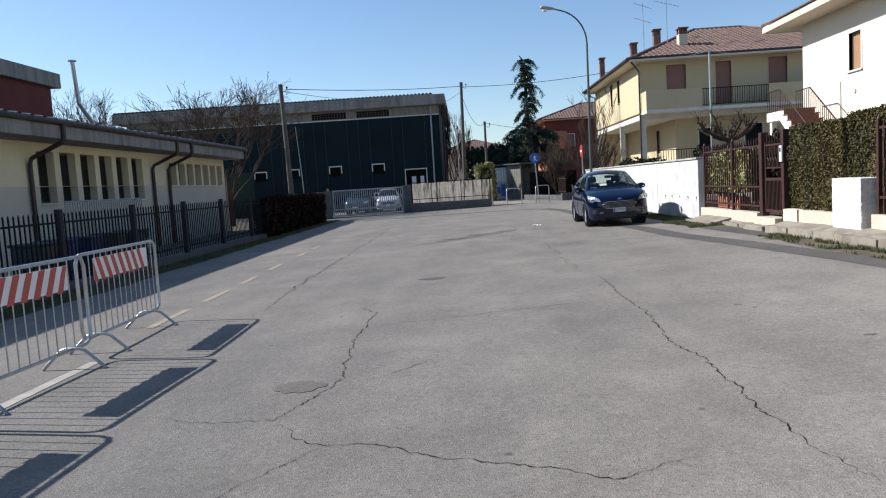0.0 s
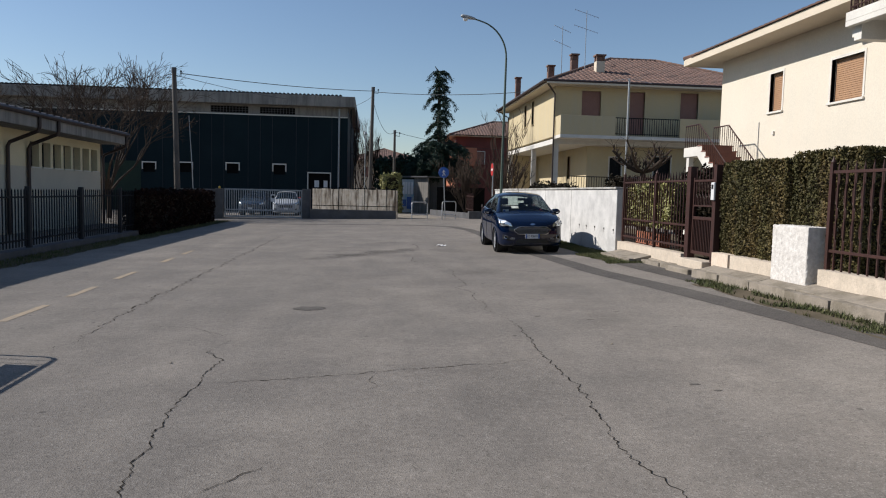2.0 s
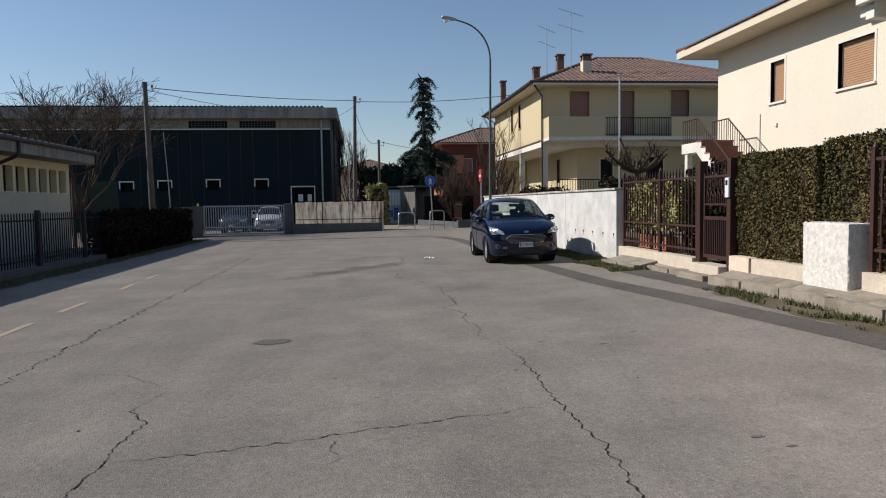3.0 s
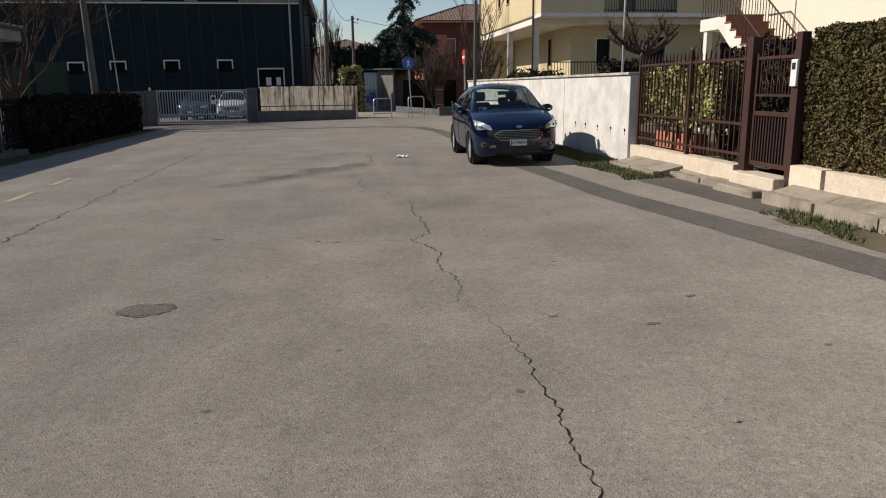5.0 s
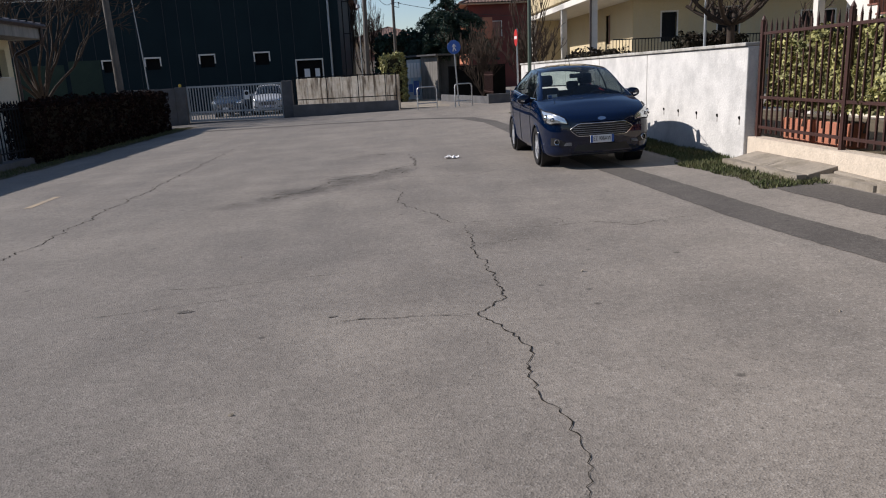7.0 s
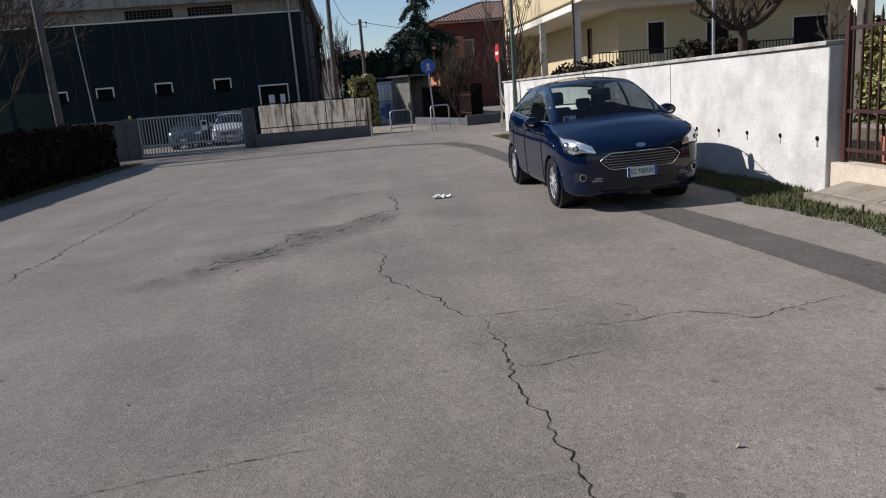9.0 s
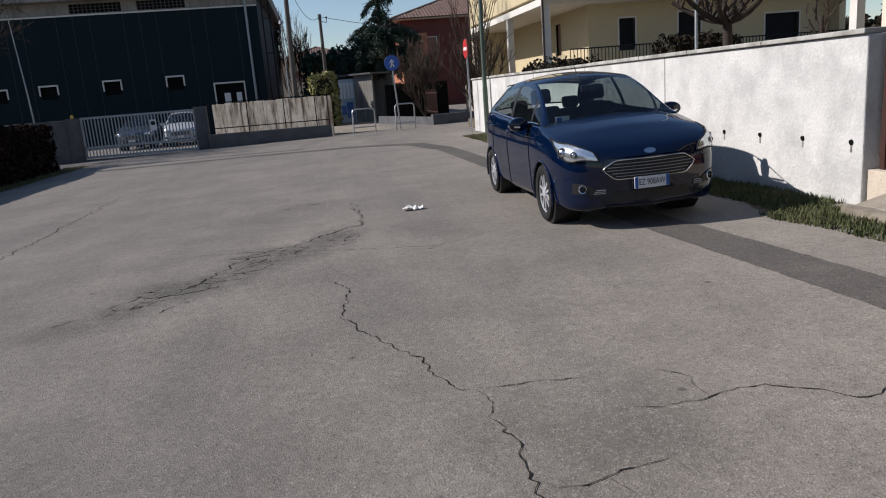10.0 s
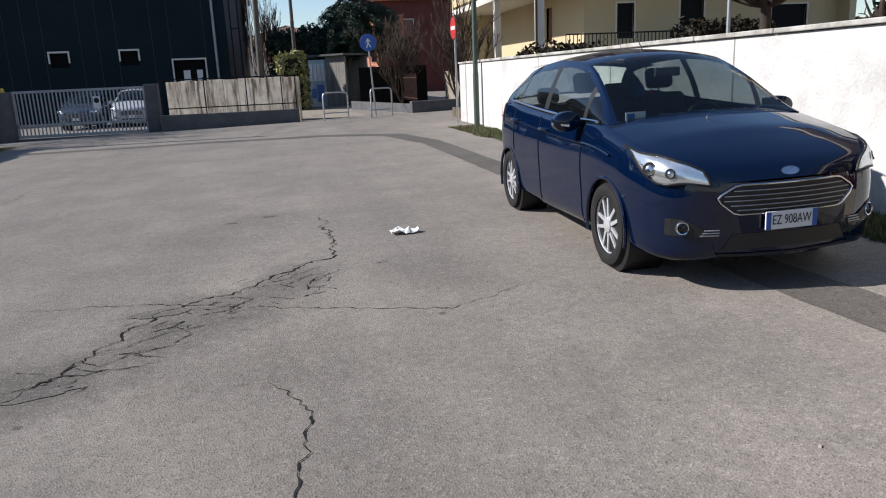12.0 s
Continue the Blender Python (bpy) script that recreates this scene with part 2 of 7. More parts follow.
M_BAND = mat("stained_concrete_band", (0.30, 0.28, 0.25), (0.22, 0.21, 0.19), 1.2, 25, 0.9, stain=(0.12, 0.11, 0.10), stain_amount=0.7, streak=True)
M_DARKROOF = mat("dark_roof_sheet", (0.045, 0.047, 0.055), (0.06, 0.06, 0.065), 1.5, 25, 0.7)
M_REDBRICK = mat("dull_red_render", (0.17, 0.055, 0.045), (0.13, 0.045, 0.04), 1.2, 40, 0.85)
# sunlit version of the dull red render, with the sunlight in its colour
M_ORANGE_LIT = mat("sunlit_orange_render", (0.50, 0.19, 0.10), (0.42, 0.16, 0.09), 1.2, 40, 0.85)
M_STAINED = mat("stained_board_wall", (0.72, 0.66, 0.56), (0.46, 0.38, 0.28), 2.6, 25, 0.9, bump=0.4, stain=(0.10, 0.07, 0.045), stain_amount=0.95, streak=True)
M_BARK = mat("grey_brown_bark", (0.075, 0.058, 0.046), (0.045, 0.036, 0.030), 6, 60, 0.95, bump=0.4)
M_TWIG = mat("brown_twig", (0.070, 0.050, 0.038), (0.045, 0.034, 0.028), 6, 60, 0.95)
M_LEAF_HEDGE = mat("olive_hedge_leaf", (0.092, 0.080, 0.028), (0.056, 0.052, 0.019), 1.1, 40, 0.65, bump=0, stain=(0.13, 0.085, 0.032), stain_amount=0.6, streak=True, island=0.55)
M_LEAF_IVY = mat("glossy_ivy_leaf", (0.34, 0.32, 0.11), (0.15, 0.15, 0.05), 2, 40, 0.62, bump=0, island=0.6)
# leaf of the dark bushes; also colours the shade inside every hedge
M_LEAF_AND_SHADE = mat("dark_leaf_and_shade", (0.020, 0.020, 0.010), (0.028, 0.018, 0.012), 1.5, 40, 0.7, bump=0, island=0.4)
# reddish-brown leaf, its colour darkened to hold the school's shade
M_LEAF_BROWN_SHADED = mat("shaded_brown_leaf", (0.014, 0.008, 0.006), (0.020, 0.009, 0.007), 1.5, 40, 0.95, bump=0, island=0.5)
M_LEAF_BROWN_SHADED.node_tree.nodes["Principled BSDF"].inputs["Specular IOR Level"].default_value = 0.1
M_NEEDLE = mat("cedar_needle", (0.036, 0.062, 0.042), (0.024, 0.044, 0.034), 2, 40, 0.7, bump=0, island=0.4)
M_GRASS = mat("short_grass", (0.055, 0.08, 0.02), (0.11, 0.10, 0.04), 2, 40, 0.8, bump=0, island=0.4)
M_PAINT_BLUE = mat("dark_blue_car_paint", (0.0010, 0.0062, 0.026), (0.0012, 0.0068, 0.028), 2, 300, 0.4, metal=0.0, bump=0, coat=1.0)
M_PAINT_WHITE = mat("white_car_paint", (0.42, 0.44, 0.47), (0.40, 0.42, 0.45), 2, 300, 0.35, bump=0, coat=0.8)
M_PAINT_STEEL = mat("grey_blue_car_paint", (0.045, 0.065, 0.10), (0.04, 0.06, 0.09), 2, 300, 0.35, metal=0.3, bump=0, coat=0.8)
M_BLACK_PLASTIC = mat("black_plastic", (0.012, 0.012, 0.013), (0.018, 0.018, 0.018), 8, 80, 0.5, bump=0.05)
M_TYRE = mat("black_rubber", (0.016, 0.016, 0.017), (0.024, 0.023, 0.022), 8, 80, 0.8, bump=0.2)
M_ALLOY = mat("silver_alloy", (0.66, 0.67, 0.69), (0.60, 0.61, 0.63), 8, 80, 0.32, metal=0.45, bump=0)
M_CHROME = mat("chrome", (0.75, 0.76, 0.78), (0.72, 0.73, 0.75), 8, 80, 0.12, metal=1.0, bump=0)
M_SEAT = mat("dark_seat_cloth", (0.02, 0.02, 0.022), (0.03, 0.03, 0.032), 8, 120, 0.9)
M_PLATE = mat("white_plate", (0.75, 0.76, 0.76), (0.70, 0.71, 0.71), 8, 80, 0.4, bump=0)
M_BLUE = mat("sign_blue", (0.015, 0.085, 0.36), (0.02, 0.10, 0.38), 4, 60, 0.4, bump=0)
M_SIGN_WHITE = mat("sign_white", (0.74, 0.74, 0.74), (0.68, 0.68, 0.68), 4, 60, 0.4, bump=0)
M_SIGN_RED = mat("sign_red", (0.50, 0.035, 0.03), (0.44, 0.03, 0.03), 4, 60, 0.4, bump=0)
M_STRIPE_RED = mat("faded_red_sheet", (0.46, 0.075, 0.06), (0.38, 0.06, 0.05), 5, 60, 0.5, bump=0)
M_BLACK = mat("black_ink", (0.01, 0.01, 0.011), (0.012, 0.012, 0.012), 8, 80, 0.5, bump=0)
M_DARK_INSIDE = mat("dark_interior", (0.010, 0.010, 0.010), (0.014, 0.014, 0.014), 3, 40, 0.95)
M_PAPER = mat("white_paper", (0.82, 0.81, 0.79), (0.74, 0.73, 0.71), 10, 80, 0.9)
M_TERRACOTTA = mat("terracotta", (0.42, 0.16, 0.09), (0.34, 0.13, 0.08), 4, 50, 0.85)
M_BIN = mat("blue_bin_plastic", (0.025, 0.05, 0.14), (0.02, 0.04, 0.11), 4, 60, 0.6)
M_BIN_GREY = mat("grey_bin_plastic", (0.06, 0.07, 0.07), (0.05, 0.055, 0.055), 4, 60, 0.6)
M_SHED = mat("painted_shed_wall", (0.55, 0.56, 0.56), (0.40, 0.42, 0.43), 1.2, 30, 0.8, stain=(0.22, 0.42, 0.56), stain_amount=0.8)
M_STAIR_RED = mat("red_brown_stair_tile", (0.22, 0.085, 0.055), (0.17, 0.07, 0.05), 4, 50, 0.7)
M_CABLE = mat("black_cable", (0.03, 0.03, 0.032), (0.035, 0.035, 0.036), 4, 60, 0.7, bump=0)
M_LENS = mat("lamp_reflector", (0.88, 0.89, 0.90), (0.80, 0.81, 0.82), 12, 60, 0.18, metal=0.85, bump=0)
M_AMBER = mat("yellow_beacon", (0.75, 0.48, 0.03), (0.65, 0.42, 0.03), 4, 60, 0.4, bump=0)
for m, k in ((M_DARKCLAD, 0.12), (M_GREENPANEL, 0.15), (M_DARK_IRON, 0.15), (M_BROWN_IRON, 0.3), (M_LEAF_HEDGE, 0.2), (M_LEAF_AND_SHADE, 0.15), (M_NEEDLE, 0.15), (M_TYRE, 0.2), (M_BLACK_PLASTIC, 0.3),
             (M_DARK_INSIDE, 0.0), (M_SEAT, 0.1), (M_CRACK, 0.0), (M_BARK, 0.1), (M_TWIG, 0.1), (M_EARTH, 0.1), (M_CONCRETE_DARK, 0.25), (M_POST_DARK, 0.2), (M_REDBRICK, 0.2), (M_DARKROOF, 0.25)):
    m.node_tree.nodes["Principled BSDF"].inputs["Specular IOR Level"].default_value = k
G_WINDOW = glass_mat("window_glass", (0.5, 0.55, 0.55), 0.75, (0.012, 0.015, 0.016))
G_CAR = glass_mat("car_glass", (0.72, 0.80, 0.78), 0.12, (0.01, 0.013, 0.014))
G_CAR_DARK = glass_mat("tinted_car_glass", (0.35, 0.40, 0.42), 0.45, (0.008, 0.01, 0.012))
G_LENS = glass_mat("clear_lens", (0.92, 0.94, 0.95), 0.0)


# ---- mesh building ----
class MB:
    """A growing mesh: lists of corners and faces."""

    def __init__(self):
        self.v, self.f, self.weld = [], [], False

    def add(self, verts, faces):
        n = len(self.v)
        self.v.extend(tuple(p) for p in verts)
        self.f.extend(tuple(i + n for i in f) for f in faces)
        return self

    def box(self, x0, x1, y0, y1, z0, z1, m=None):
        vs = [(x, y, z) for z in (z0, z1) for y in (y0, y1) for x in (x0, x1)]
        if m is not None:
            vs = [m @ Vector(p) for p in vs]
        return self.add(vs, [(0, 2, 3, 1), (4, 5, 7, 6), (0, 1, 5, 4), (2, 6, 7, 3), (0, 4, 6, 2), (1, 3, 7, 5)])

    def tube(self, pts, r, n=8, r1=None, caps=True):
        pts = [Vector(p) for p in pts]
        k = len(pts)
        rings = []
        side = None
        for i, p in enumerate(pts):
            d = (pts[min(i + 1, k - 1)] - pts[max(i - 1, 0)]).normalized()
            if side is None:
                side = d.orthogonal().normalized()
            side = (side - d * side.dot(d)).normalized()
            up = d.cross(side)
            rr = r if r1 is None else r + (r1 - r) * i / max(1, k - 1)
            rings.append([p + (side * math.cos(a) + up * math.sin(a)) * rr for a in (2 * math.pi * j / n for j in range(n))])
        fs = [(i * n + j, i * n + (j + 1) % n, (i + 1) * n + (j + 1) % n, (i + 1) * n + j) for i in range(k - 1) for j in range(n)]
        if caps:
            fs += [tuple(reversed(range(n))), tuple((k - 1) * n + j for j in range(n))]
        return self.add([q for ring in rings for q in ring], fs)

    def lathe(self, prof, n=24, m=None, close=False):
        """Rings (radius, height) round z."""
        vs = [Vector((r * math.cos(2 * math.pi * j / n), r * math.sin(2 * math.pi * j / n), z)) for r, z in prof for j in range(n)]
        if m is not None:
            vs = [m @ p for p in vs]
        k = len(prof)
        fs = [(i * n + j, i * n + (j + 1) % n, ((i + 1) % k) * n + (j + 1) % n, ((i + 1) % k) * n + j) for i in range(k if close else k - 1) for j in range(n)]
        if not close:
            fs += [tuple(reversed(range(n))), tuple((k - 1) * n + j for j in range(n))]
        return self.add(vs, fs)

    def prism(self, poly, lo, hi, axis="y"):
        """A flat outline drawn out along an axis; outline in the two other axes, in order."""
        put = {"x": lambda a, b, c: (c, a, b), "y": lambda a, b, c: (a, c, b), "z": lambda a, b, c: (a, b, c)}[axis]
        n = len(poly)
        vs = [put(a, b, c) for c in (lo, hi) for a, b in poly]
        return self.add(vs, [tuple(range(n)), tuple(reversed(range(n, 2 * n)))] + [(i, i + n, (i + 1) % n + n, (i + 1) % n) for i in range(n)])

    def grid(self, rows):
        k, n = len(rows), len(rows[0])
        return self.add([p for r in rows for p in r], [(i * n + j, i * n + j + 1, (i + 1) * n + j + 1, (i + 1) * n + j) for i in range(k - 1) for j in range(n - 1)])

    def wall(self, axis, at, thick, a0, a1, z0, z1, holes):
        """A slab with rectangular openings (a0, a1, z0, z1). It spans at..at+thick on its axis."""
        xs = sorted({a0, a1, *[h[0] for h in holes], *[h[1] for h in holes]})
        zs = sorted({z0, z1, *[h[2] for h in holes], *[h[3] for h in holes]})
        xs, zs = [x for x in xs if a0 <= x <= a1], [z for z in zs if z0 <= z <= z1]
        solid = [[not any(h[0] <= (xs[i] + xs[i + 1]) / 2 <= h[1] and h[2] <= (zs[j] + zs[j + 1]) / 2 <= h[3] for h in holes) for j in range(len(zs) - 1)] for i in range(len(xs) - 1)]
        self.weld = True
        lo, hi = min(at, at + thick), max(at, at + thick)
        for j in range(len(zs) - 1):
            for i in range(len(xs) - 1):
                if solid[i][j]:
                    c = (xs[i], xs[i + 1])
                    self.box(*((lo, hi, *c) if axis == "x" else (*c, lo, hi)), zs[j], zs[j + 1])
        return self

    def mesh(self, name, smooth=False):
        me = bpy.data.meshes.new(name)
        me.from_pydata(self.v, [], self.f)
        bm = bmesh.new()
        bm.from_mesh(me)
        if self.weld:
            bmesh.ops.remove_doubles(bm, verts=bm.verts, dist=0.0005)
            seen = {}
            for f in bm.faces:
                seen.setdefault(tuple(sorted(v.index for v in f.verts)), []).append(f)
            bmesh.ops.delete(bm, geom=[f for fs in seen.values() if len(fs) > 1 for f in fs], context="FACES_ONLY")
        if len(bm.faces) < 60000:
            bmesh.ops.recalc_face_normals(bm, faces=bm.faces)
        if smooth:
            for f in bm.faces:
                f.smooth = True
            for e in bm.edges:
                e.smooth = len(e.link_faces) == 2 and e.calc_face_angle(0) < 0.7
        bm.to_mesh(me)
        bm.free()
        return me


def dressed(ob, material, bevel=0.0):
    ob.data.materials.append(material)
    if bevel:
        b = ob.modifiers.new("bevel", "BEVEL")
        b.width, b.segments, b.limit_method = bevel, 2, "ANGLE"
    return ob


def part(name, mb, material, parent, label="", bevel=0.0, smooth=False):
    ob = new(name, mb.mesh(name, smooth))
    ob.parent = parent
    dressed(ob, material, bevel)
    return tagged(ob, label)


def solid(name, mb, material, label, category, kind="", group="", bevel=0.0, smooth=False):
    ob = new(name, mb.mesh(name, smooth))
    dressed(ob, material, bevel)
    return tagged(ob, label, category, group, kind)


def thing(name, x, y, z, label, category, rz=0.0, group="", kind="", ry=0.0):
    ob = new(name)
    ob.empty_display_size = 0.2
    ob.matrix_basis = pose(x, y, z, 0, ry, rz)
    return tagged(ob, label, category, group, kind)


def ease(t):
    t = min(1.0, max(0.0, t))
    return t * t * (3 - 2 * t)


def gz(x, y):
    """Height of the ground: the street tilts a little and swells towards the kerb."""
    return 0.02 * max(-14.0, min(6.0, x)) + 0.1 * ease((x - 1) / 3.2) * ease((26 - y) / 12)


def foliage(mb, sample, count, size, rng, droop=0.0, aspect=1.6):
    """Small bent leaves, two triangles each, scattered by sample()."""
    for _ in range(count):
        p, n = sample()
        d = Vector((rng.uniform(-1, 1), rng.uniform(-1, 1), rng.uniform(-1, 1))) + n * 0.7
        d.normalize()
        s = d.orthogonal().normalized()
        s.rotate(Matrix.Rotation(rng.uniform(0, 6.3), 3, d))
        u = d.cross(s)
        u.z -= droop
        k = size * rng.uniform(0.6, 1.3)
        mb.add([p - s * k * 0.5, p + u * k * aspect * 0.5 - d * k * 0.15, p + s * k * 0.5, p - u * k * aspect * 0.5 - d * k * 0.15], [(0, 1, 2), (0, 2, 3)])
    return mb


def branchy(mb, p, d, length, r, depth, rng, spread=0.5, lift=0.12, split=3, twigs=None, sides=5, shrink=0.68):
    """Limbs that fork and thin out."""
    if depth <= 1 and twigs is not None:
        mb = twigs
    pts = [p]
    r = max(r, 0.013)
    q = p.copy()
    steps = 4 if depth > 2 else 3
    for i in range(steps):
        d = (d + Vector((rng.uniform(-1, 1), rng.uniform(-1, 1), rng.uniform(-1, 1))) * 0.16 + Vector((0, 0, lift * 0.4))).normalized()
        q = q + d * length / steps
        pts.append(q.copy())
    mb.tube(pts, r, sides if depth > 1 else 3, max(r * 0.6, 0.008), caps=False)
    if depth == 0:
        return
    for k in range(split + (rng.random() < 0.4)):
        nd = d.copy()
        axis = d.orthogonal().normalized()
        axis.rotate(Matrix.Rotation(rng.uniform(0, 6.3), 3, d))
        nd.rotate(Matrix.Rotation(rng.uniform(0.25, 1.0) * spread * 1.6, 3, axis))
        at = pts[rng.randint(1, len(pts) - 1)] if k and depth < 5 else pts[-1]
        branchy(mb, at, (nd + Vector((0, 0, lift))).normalized(), length * shrink * rng.uniform(0.75, 1.15), r * 0.56, depth - 1, rng, spread, lift, split, twigs, sides, shrink)


def rough_block(x0, x1, y0, y1, z0, z1, amp, grain, step=0.03):
    """A block whose faces are uneven: trowelled stucco, rough-cast or crumbling concrete."""
    mb = MB()
    mb.weld = True
    c = Vector(((x0 + x1) / 2, (y0 + y1) / 2, (z0 + z1) / 2))
    xs, ys, zs = span(x0, x1, step), span(y0, y1, step), span(z0, z1, step)

    def worn(x, y, z):
        p = Vector((x, y, z))
        e = sum(min(abs(a - lo), abs(a - hi)) < 0.001 for a, lo, hi in ((x, x0, x1), (y, y0, y1), (z, z0, z1)))
        n = noise.noise(p * grain) + 0.6 * noise.noise(p * grain * 2.3)
        return p + (p - c).normalized() * (n * amp - (amp * 0.8 if e > 1 else 0))
    for z in (z0, z1):
        mb.grid([[worn(x, y, z) for x in xs] for y in ys])
    for y in (y0, y1):
        mb.grid([[worn(x, y, z) for x in xs] for z in zs])
    for x in (x0, x1):
        mb.grid([[worn(x, y, z) for y in ys] for z in zs])
    return mb


# ---- ground ----
def span(lo, hi, step):
    n = max(1, round((hi - lo) / step))
    return [lo + (hi - lo) * i / n for i in range(n + 1)]


def ground_sheet():
    xs = [-2500, -600, -150, -60, -30] + span(-20, 12, 0.5) + [16, 25, 45, 80, 150, 600, 2500]
    ys = [-2500, -600, -100, -20] + span(-4, 52, 0.5) + [56, 62, 70, 85, 110, 160, 600, 2500]
    rows = [[(x, y, gz(x, y) + (0.012 * noise.noise((x * 0.35, y * 0.35, 0)) if -20 < x < 12 and -4 < y < 52 else 0)) for x in xs] for y in ys]
    return solid("ground", MB().grid(rows), M_ASPHALT, "worn grey asphalt street with cracks and stains", "ground", "structure", smooth=True)


ground_sheet()


def skin(x, y, lift=0.004):
    return (x, y, gz(x, y) + 0.012 * noise.noise((x * 0.35, y * 0.35, 0)) + lift)


def ribbon(name, pts, width, material, label, category, seed, jag=0.0, step=0.12, kind="structure", taper=False, lift=0.004):
    """A band laid along a line on the ground, with uneven edges."""
    rng = random.Random(seed)
    path = []
    for (x0, y0), (x1, y1) in zip(pts, pts[1:]):
        n = max(1, round(math.hypot(x1 - x0, y1 - y0) / step))
        path += [(x0 + (x1 - x0) * i / n, y0 + (y1 - y0) * i / n) for i in range(n)]
    path.append(pts[-1])
    rows, k, drift = [], len(path), 0.0
    for i, (x, y) in enumerate(path):
        ax, ay = path[max(i - 1, 0)]
        bx, by = path[min(i + 1, k - 1)]
        d = math.hypot(bx - ax, by - ay) or 1.0
        nx, ny = -(by - ay) / d, (bx - ax) / d
        drift = (0.75 if taper else 0.3) * drift + rng.uniform(-jag, jag)
        off = drift
        w = width * (rng.choice((0.35, 0.5, 0.7, 0.9, 1.4)) if taper else rng.uniform(0.8, 1.2) if jag else rng.uniform(0.96, 1.04))
        if taper:
            w *= min(1.0, 0.15 + 6 * min(i, k - 1 - i) / k)
        rows.append([skin(x + nx * (off + w * s), y + ny * (off + w * s), lift) for s in (-0.5, 0.5)])
    return solid(name, MB().grid(rows), material, label, category, kind)


# resurfaced trench along the kerb, turning across the street at its end
ribbon("trench_patch", [(3.78, 9.0), (3.44, 13.0), (3.04, 16.5), (2.76, 19.2), (2.64, 21.5), (2.57, 23.5), (2.5, 30.0), (2.42, 35.0)], 0.46, M_ASPHALT_NEW, "darker strip of newer asphalt along the kerb", "asphalt", 1)
ribbon("trench_patch", [(2.42, 35.0), (1.95, 37.5), (0.4, 38.9), (-3.0, 39.9), (-7.5, 40.6)], 0.55, M_ASPHALT_NEW, "faint darker asphalt strip across the street", "asphalt", 2)
ribbon("driveway_patch", [(4.02, 17.0), (3.98, 18.6), (3.9, 20.5)], 0.6, M_ASPHALT_NEW, "dark asphalt patch before the gate", "asphalt", 3)

CRACKS = (
    (0.030, [(0.05, 6.4), (-0.07, 7.5), (0.02, 8.9), (-0.06, 9.6), (0.02, 10.4), (0.08, 10.9), (0.05, 12.0), (0.12, 12.8), (0.12, 13.5), (0.09, 14.45)]),
    (0.034, [(0.10, 14.5), (-0.09, 14.67), (-0.02, 15.0), (-0.05, 15.7), (-0.04, 16.5), (-0.22, 17.0), (0.0, 17.3), (-0.02, 20.0)]),
    (0.030, [(-0.01, 20.0), (-0.17, 20.06), (-0.27, 20.6), (-0.52, 21.1), (-0.68, 21.6), (-0.57, 22.3), (-0.76, 22.8)]),
    (0.020, [(-0.01, 20.0), (0.62, 19.95)]),
    (0.020, [(0.0, 19.0), (0.25, 19.0), (0.57, 19.1)]),
    (0.020, [(0.42, 19.55), (0.82, 19.5), (1.3, 19.54), (1.62, 19.26), (2.4, 19.4)]),
    (0.055, [(-2.55, 22.6), (-1.95, 23.2), (-1.55, 24.3), (-0.82, 24.8), (-0.32, 25.4), (-0.31, 27.4)]),
    (0.040, [(-2.17, 23.1), (-1.9, 23.25), (-1.4, 23.3)]),
    (0.024, [(-2.7, 24.75), (-1.65, 24.5), (-0.77, 24.05), (0.35, 23.6), (1.1, 24.0)]),
    (0.018, [(-0.22, 17.0), (-0.66, 17.05), (-1.2, 17.1)]),
    (0.030, [(-0.04, 11.85), (-0.8, 11.7), (-1.57, 11.5), (-1.93, 11.4), (-2.95, 11.25)]),
    (0.028, [(-3.06, 13.1), (-3.12, 12.8), (-3.19, 12.4), (-3.0, 12.1), (-3.0, 11.4), (-3.0, 10.1), (-2.86, 9.0), (-3.2, 8.0), (-3.8, 8.1), (-4.15, 8.3)]),
    (0.016, [(-3.06, 13.1), (-3.58, 13.7), (-4.2, 13.9)]),
    (0.026, [(-3.16, 7.96), (-2.96, 7.64), (-2.75, 7.45), (-2.4, 7.43), (-1.94, 7.1), (-1.46, 6.9), (-1.08, 6.7), (-0.66, 6.9)]),
    (0.018, [(-2.75, 7.45), (-3.1, 6.9), (-3.5, 6.2)]),
    (0.05, [(-4.66, 12.4), (-4.69, 13.67), (-4.74, 15.5), (-4.76, 20.5), (-4.73, 26.8), (-4.8, 33.0)]),
    (0.016, [(-3.2, 17.6), (-1.7, 17.9)]),
    (0.020, [(-2.5, 9.05), (-2.2, 9.4)]),
    (0.016, [(-2.75, 18.25), (-2.2, 18.2), (-1.55, 18.3), (-1.0, 18.36)]),
    (0.014, [(-1.56, 11.4), (-1.60, 11.2), (-1.55, 11.05), (-1.62, 10.95)]),
    (0.016, [(0.98, 19.5), (1.02, 19.75), (0.9, 19.9)]),
    (0.014, [(0.28, 19.0), (0.34, 18.86)]),
)
for n, (wide, line) in enumerate(CRACKS):
    ribbon("asphalt_crack", line, wide * 0.31, M_CRACK, "jagged dark crack in the worn asphalt", "crack", 40 + n, jag=wide * 0.75, step=0.035, kind="structure", taper=True)

# crumbled tangle of fine cracks where the surface has broken up
rng = random.Random(77)
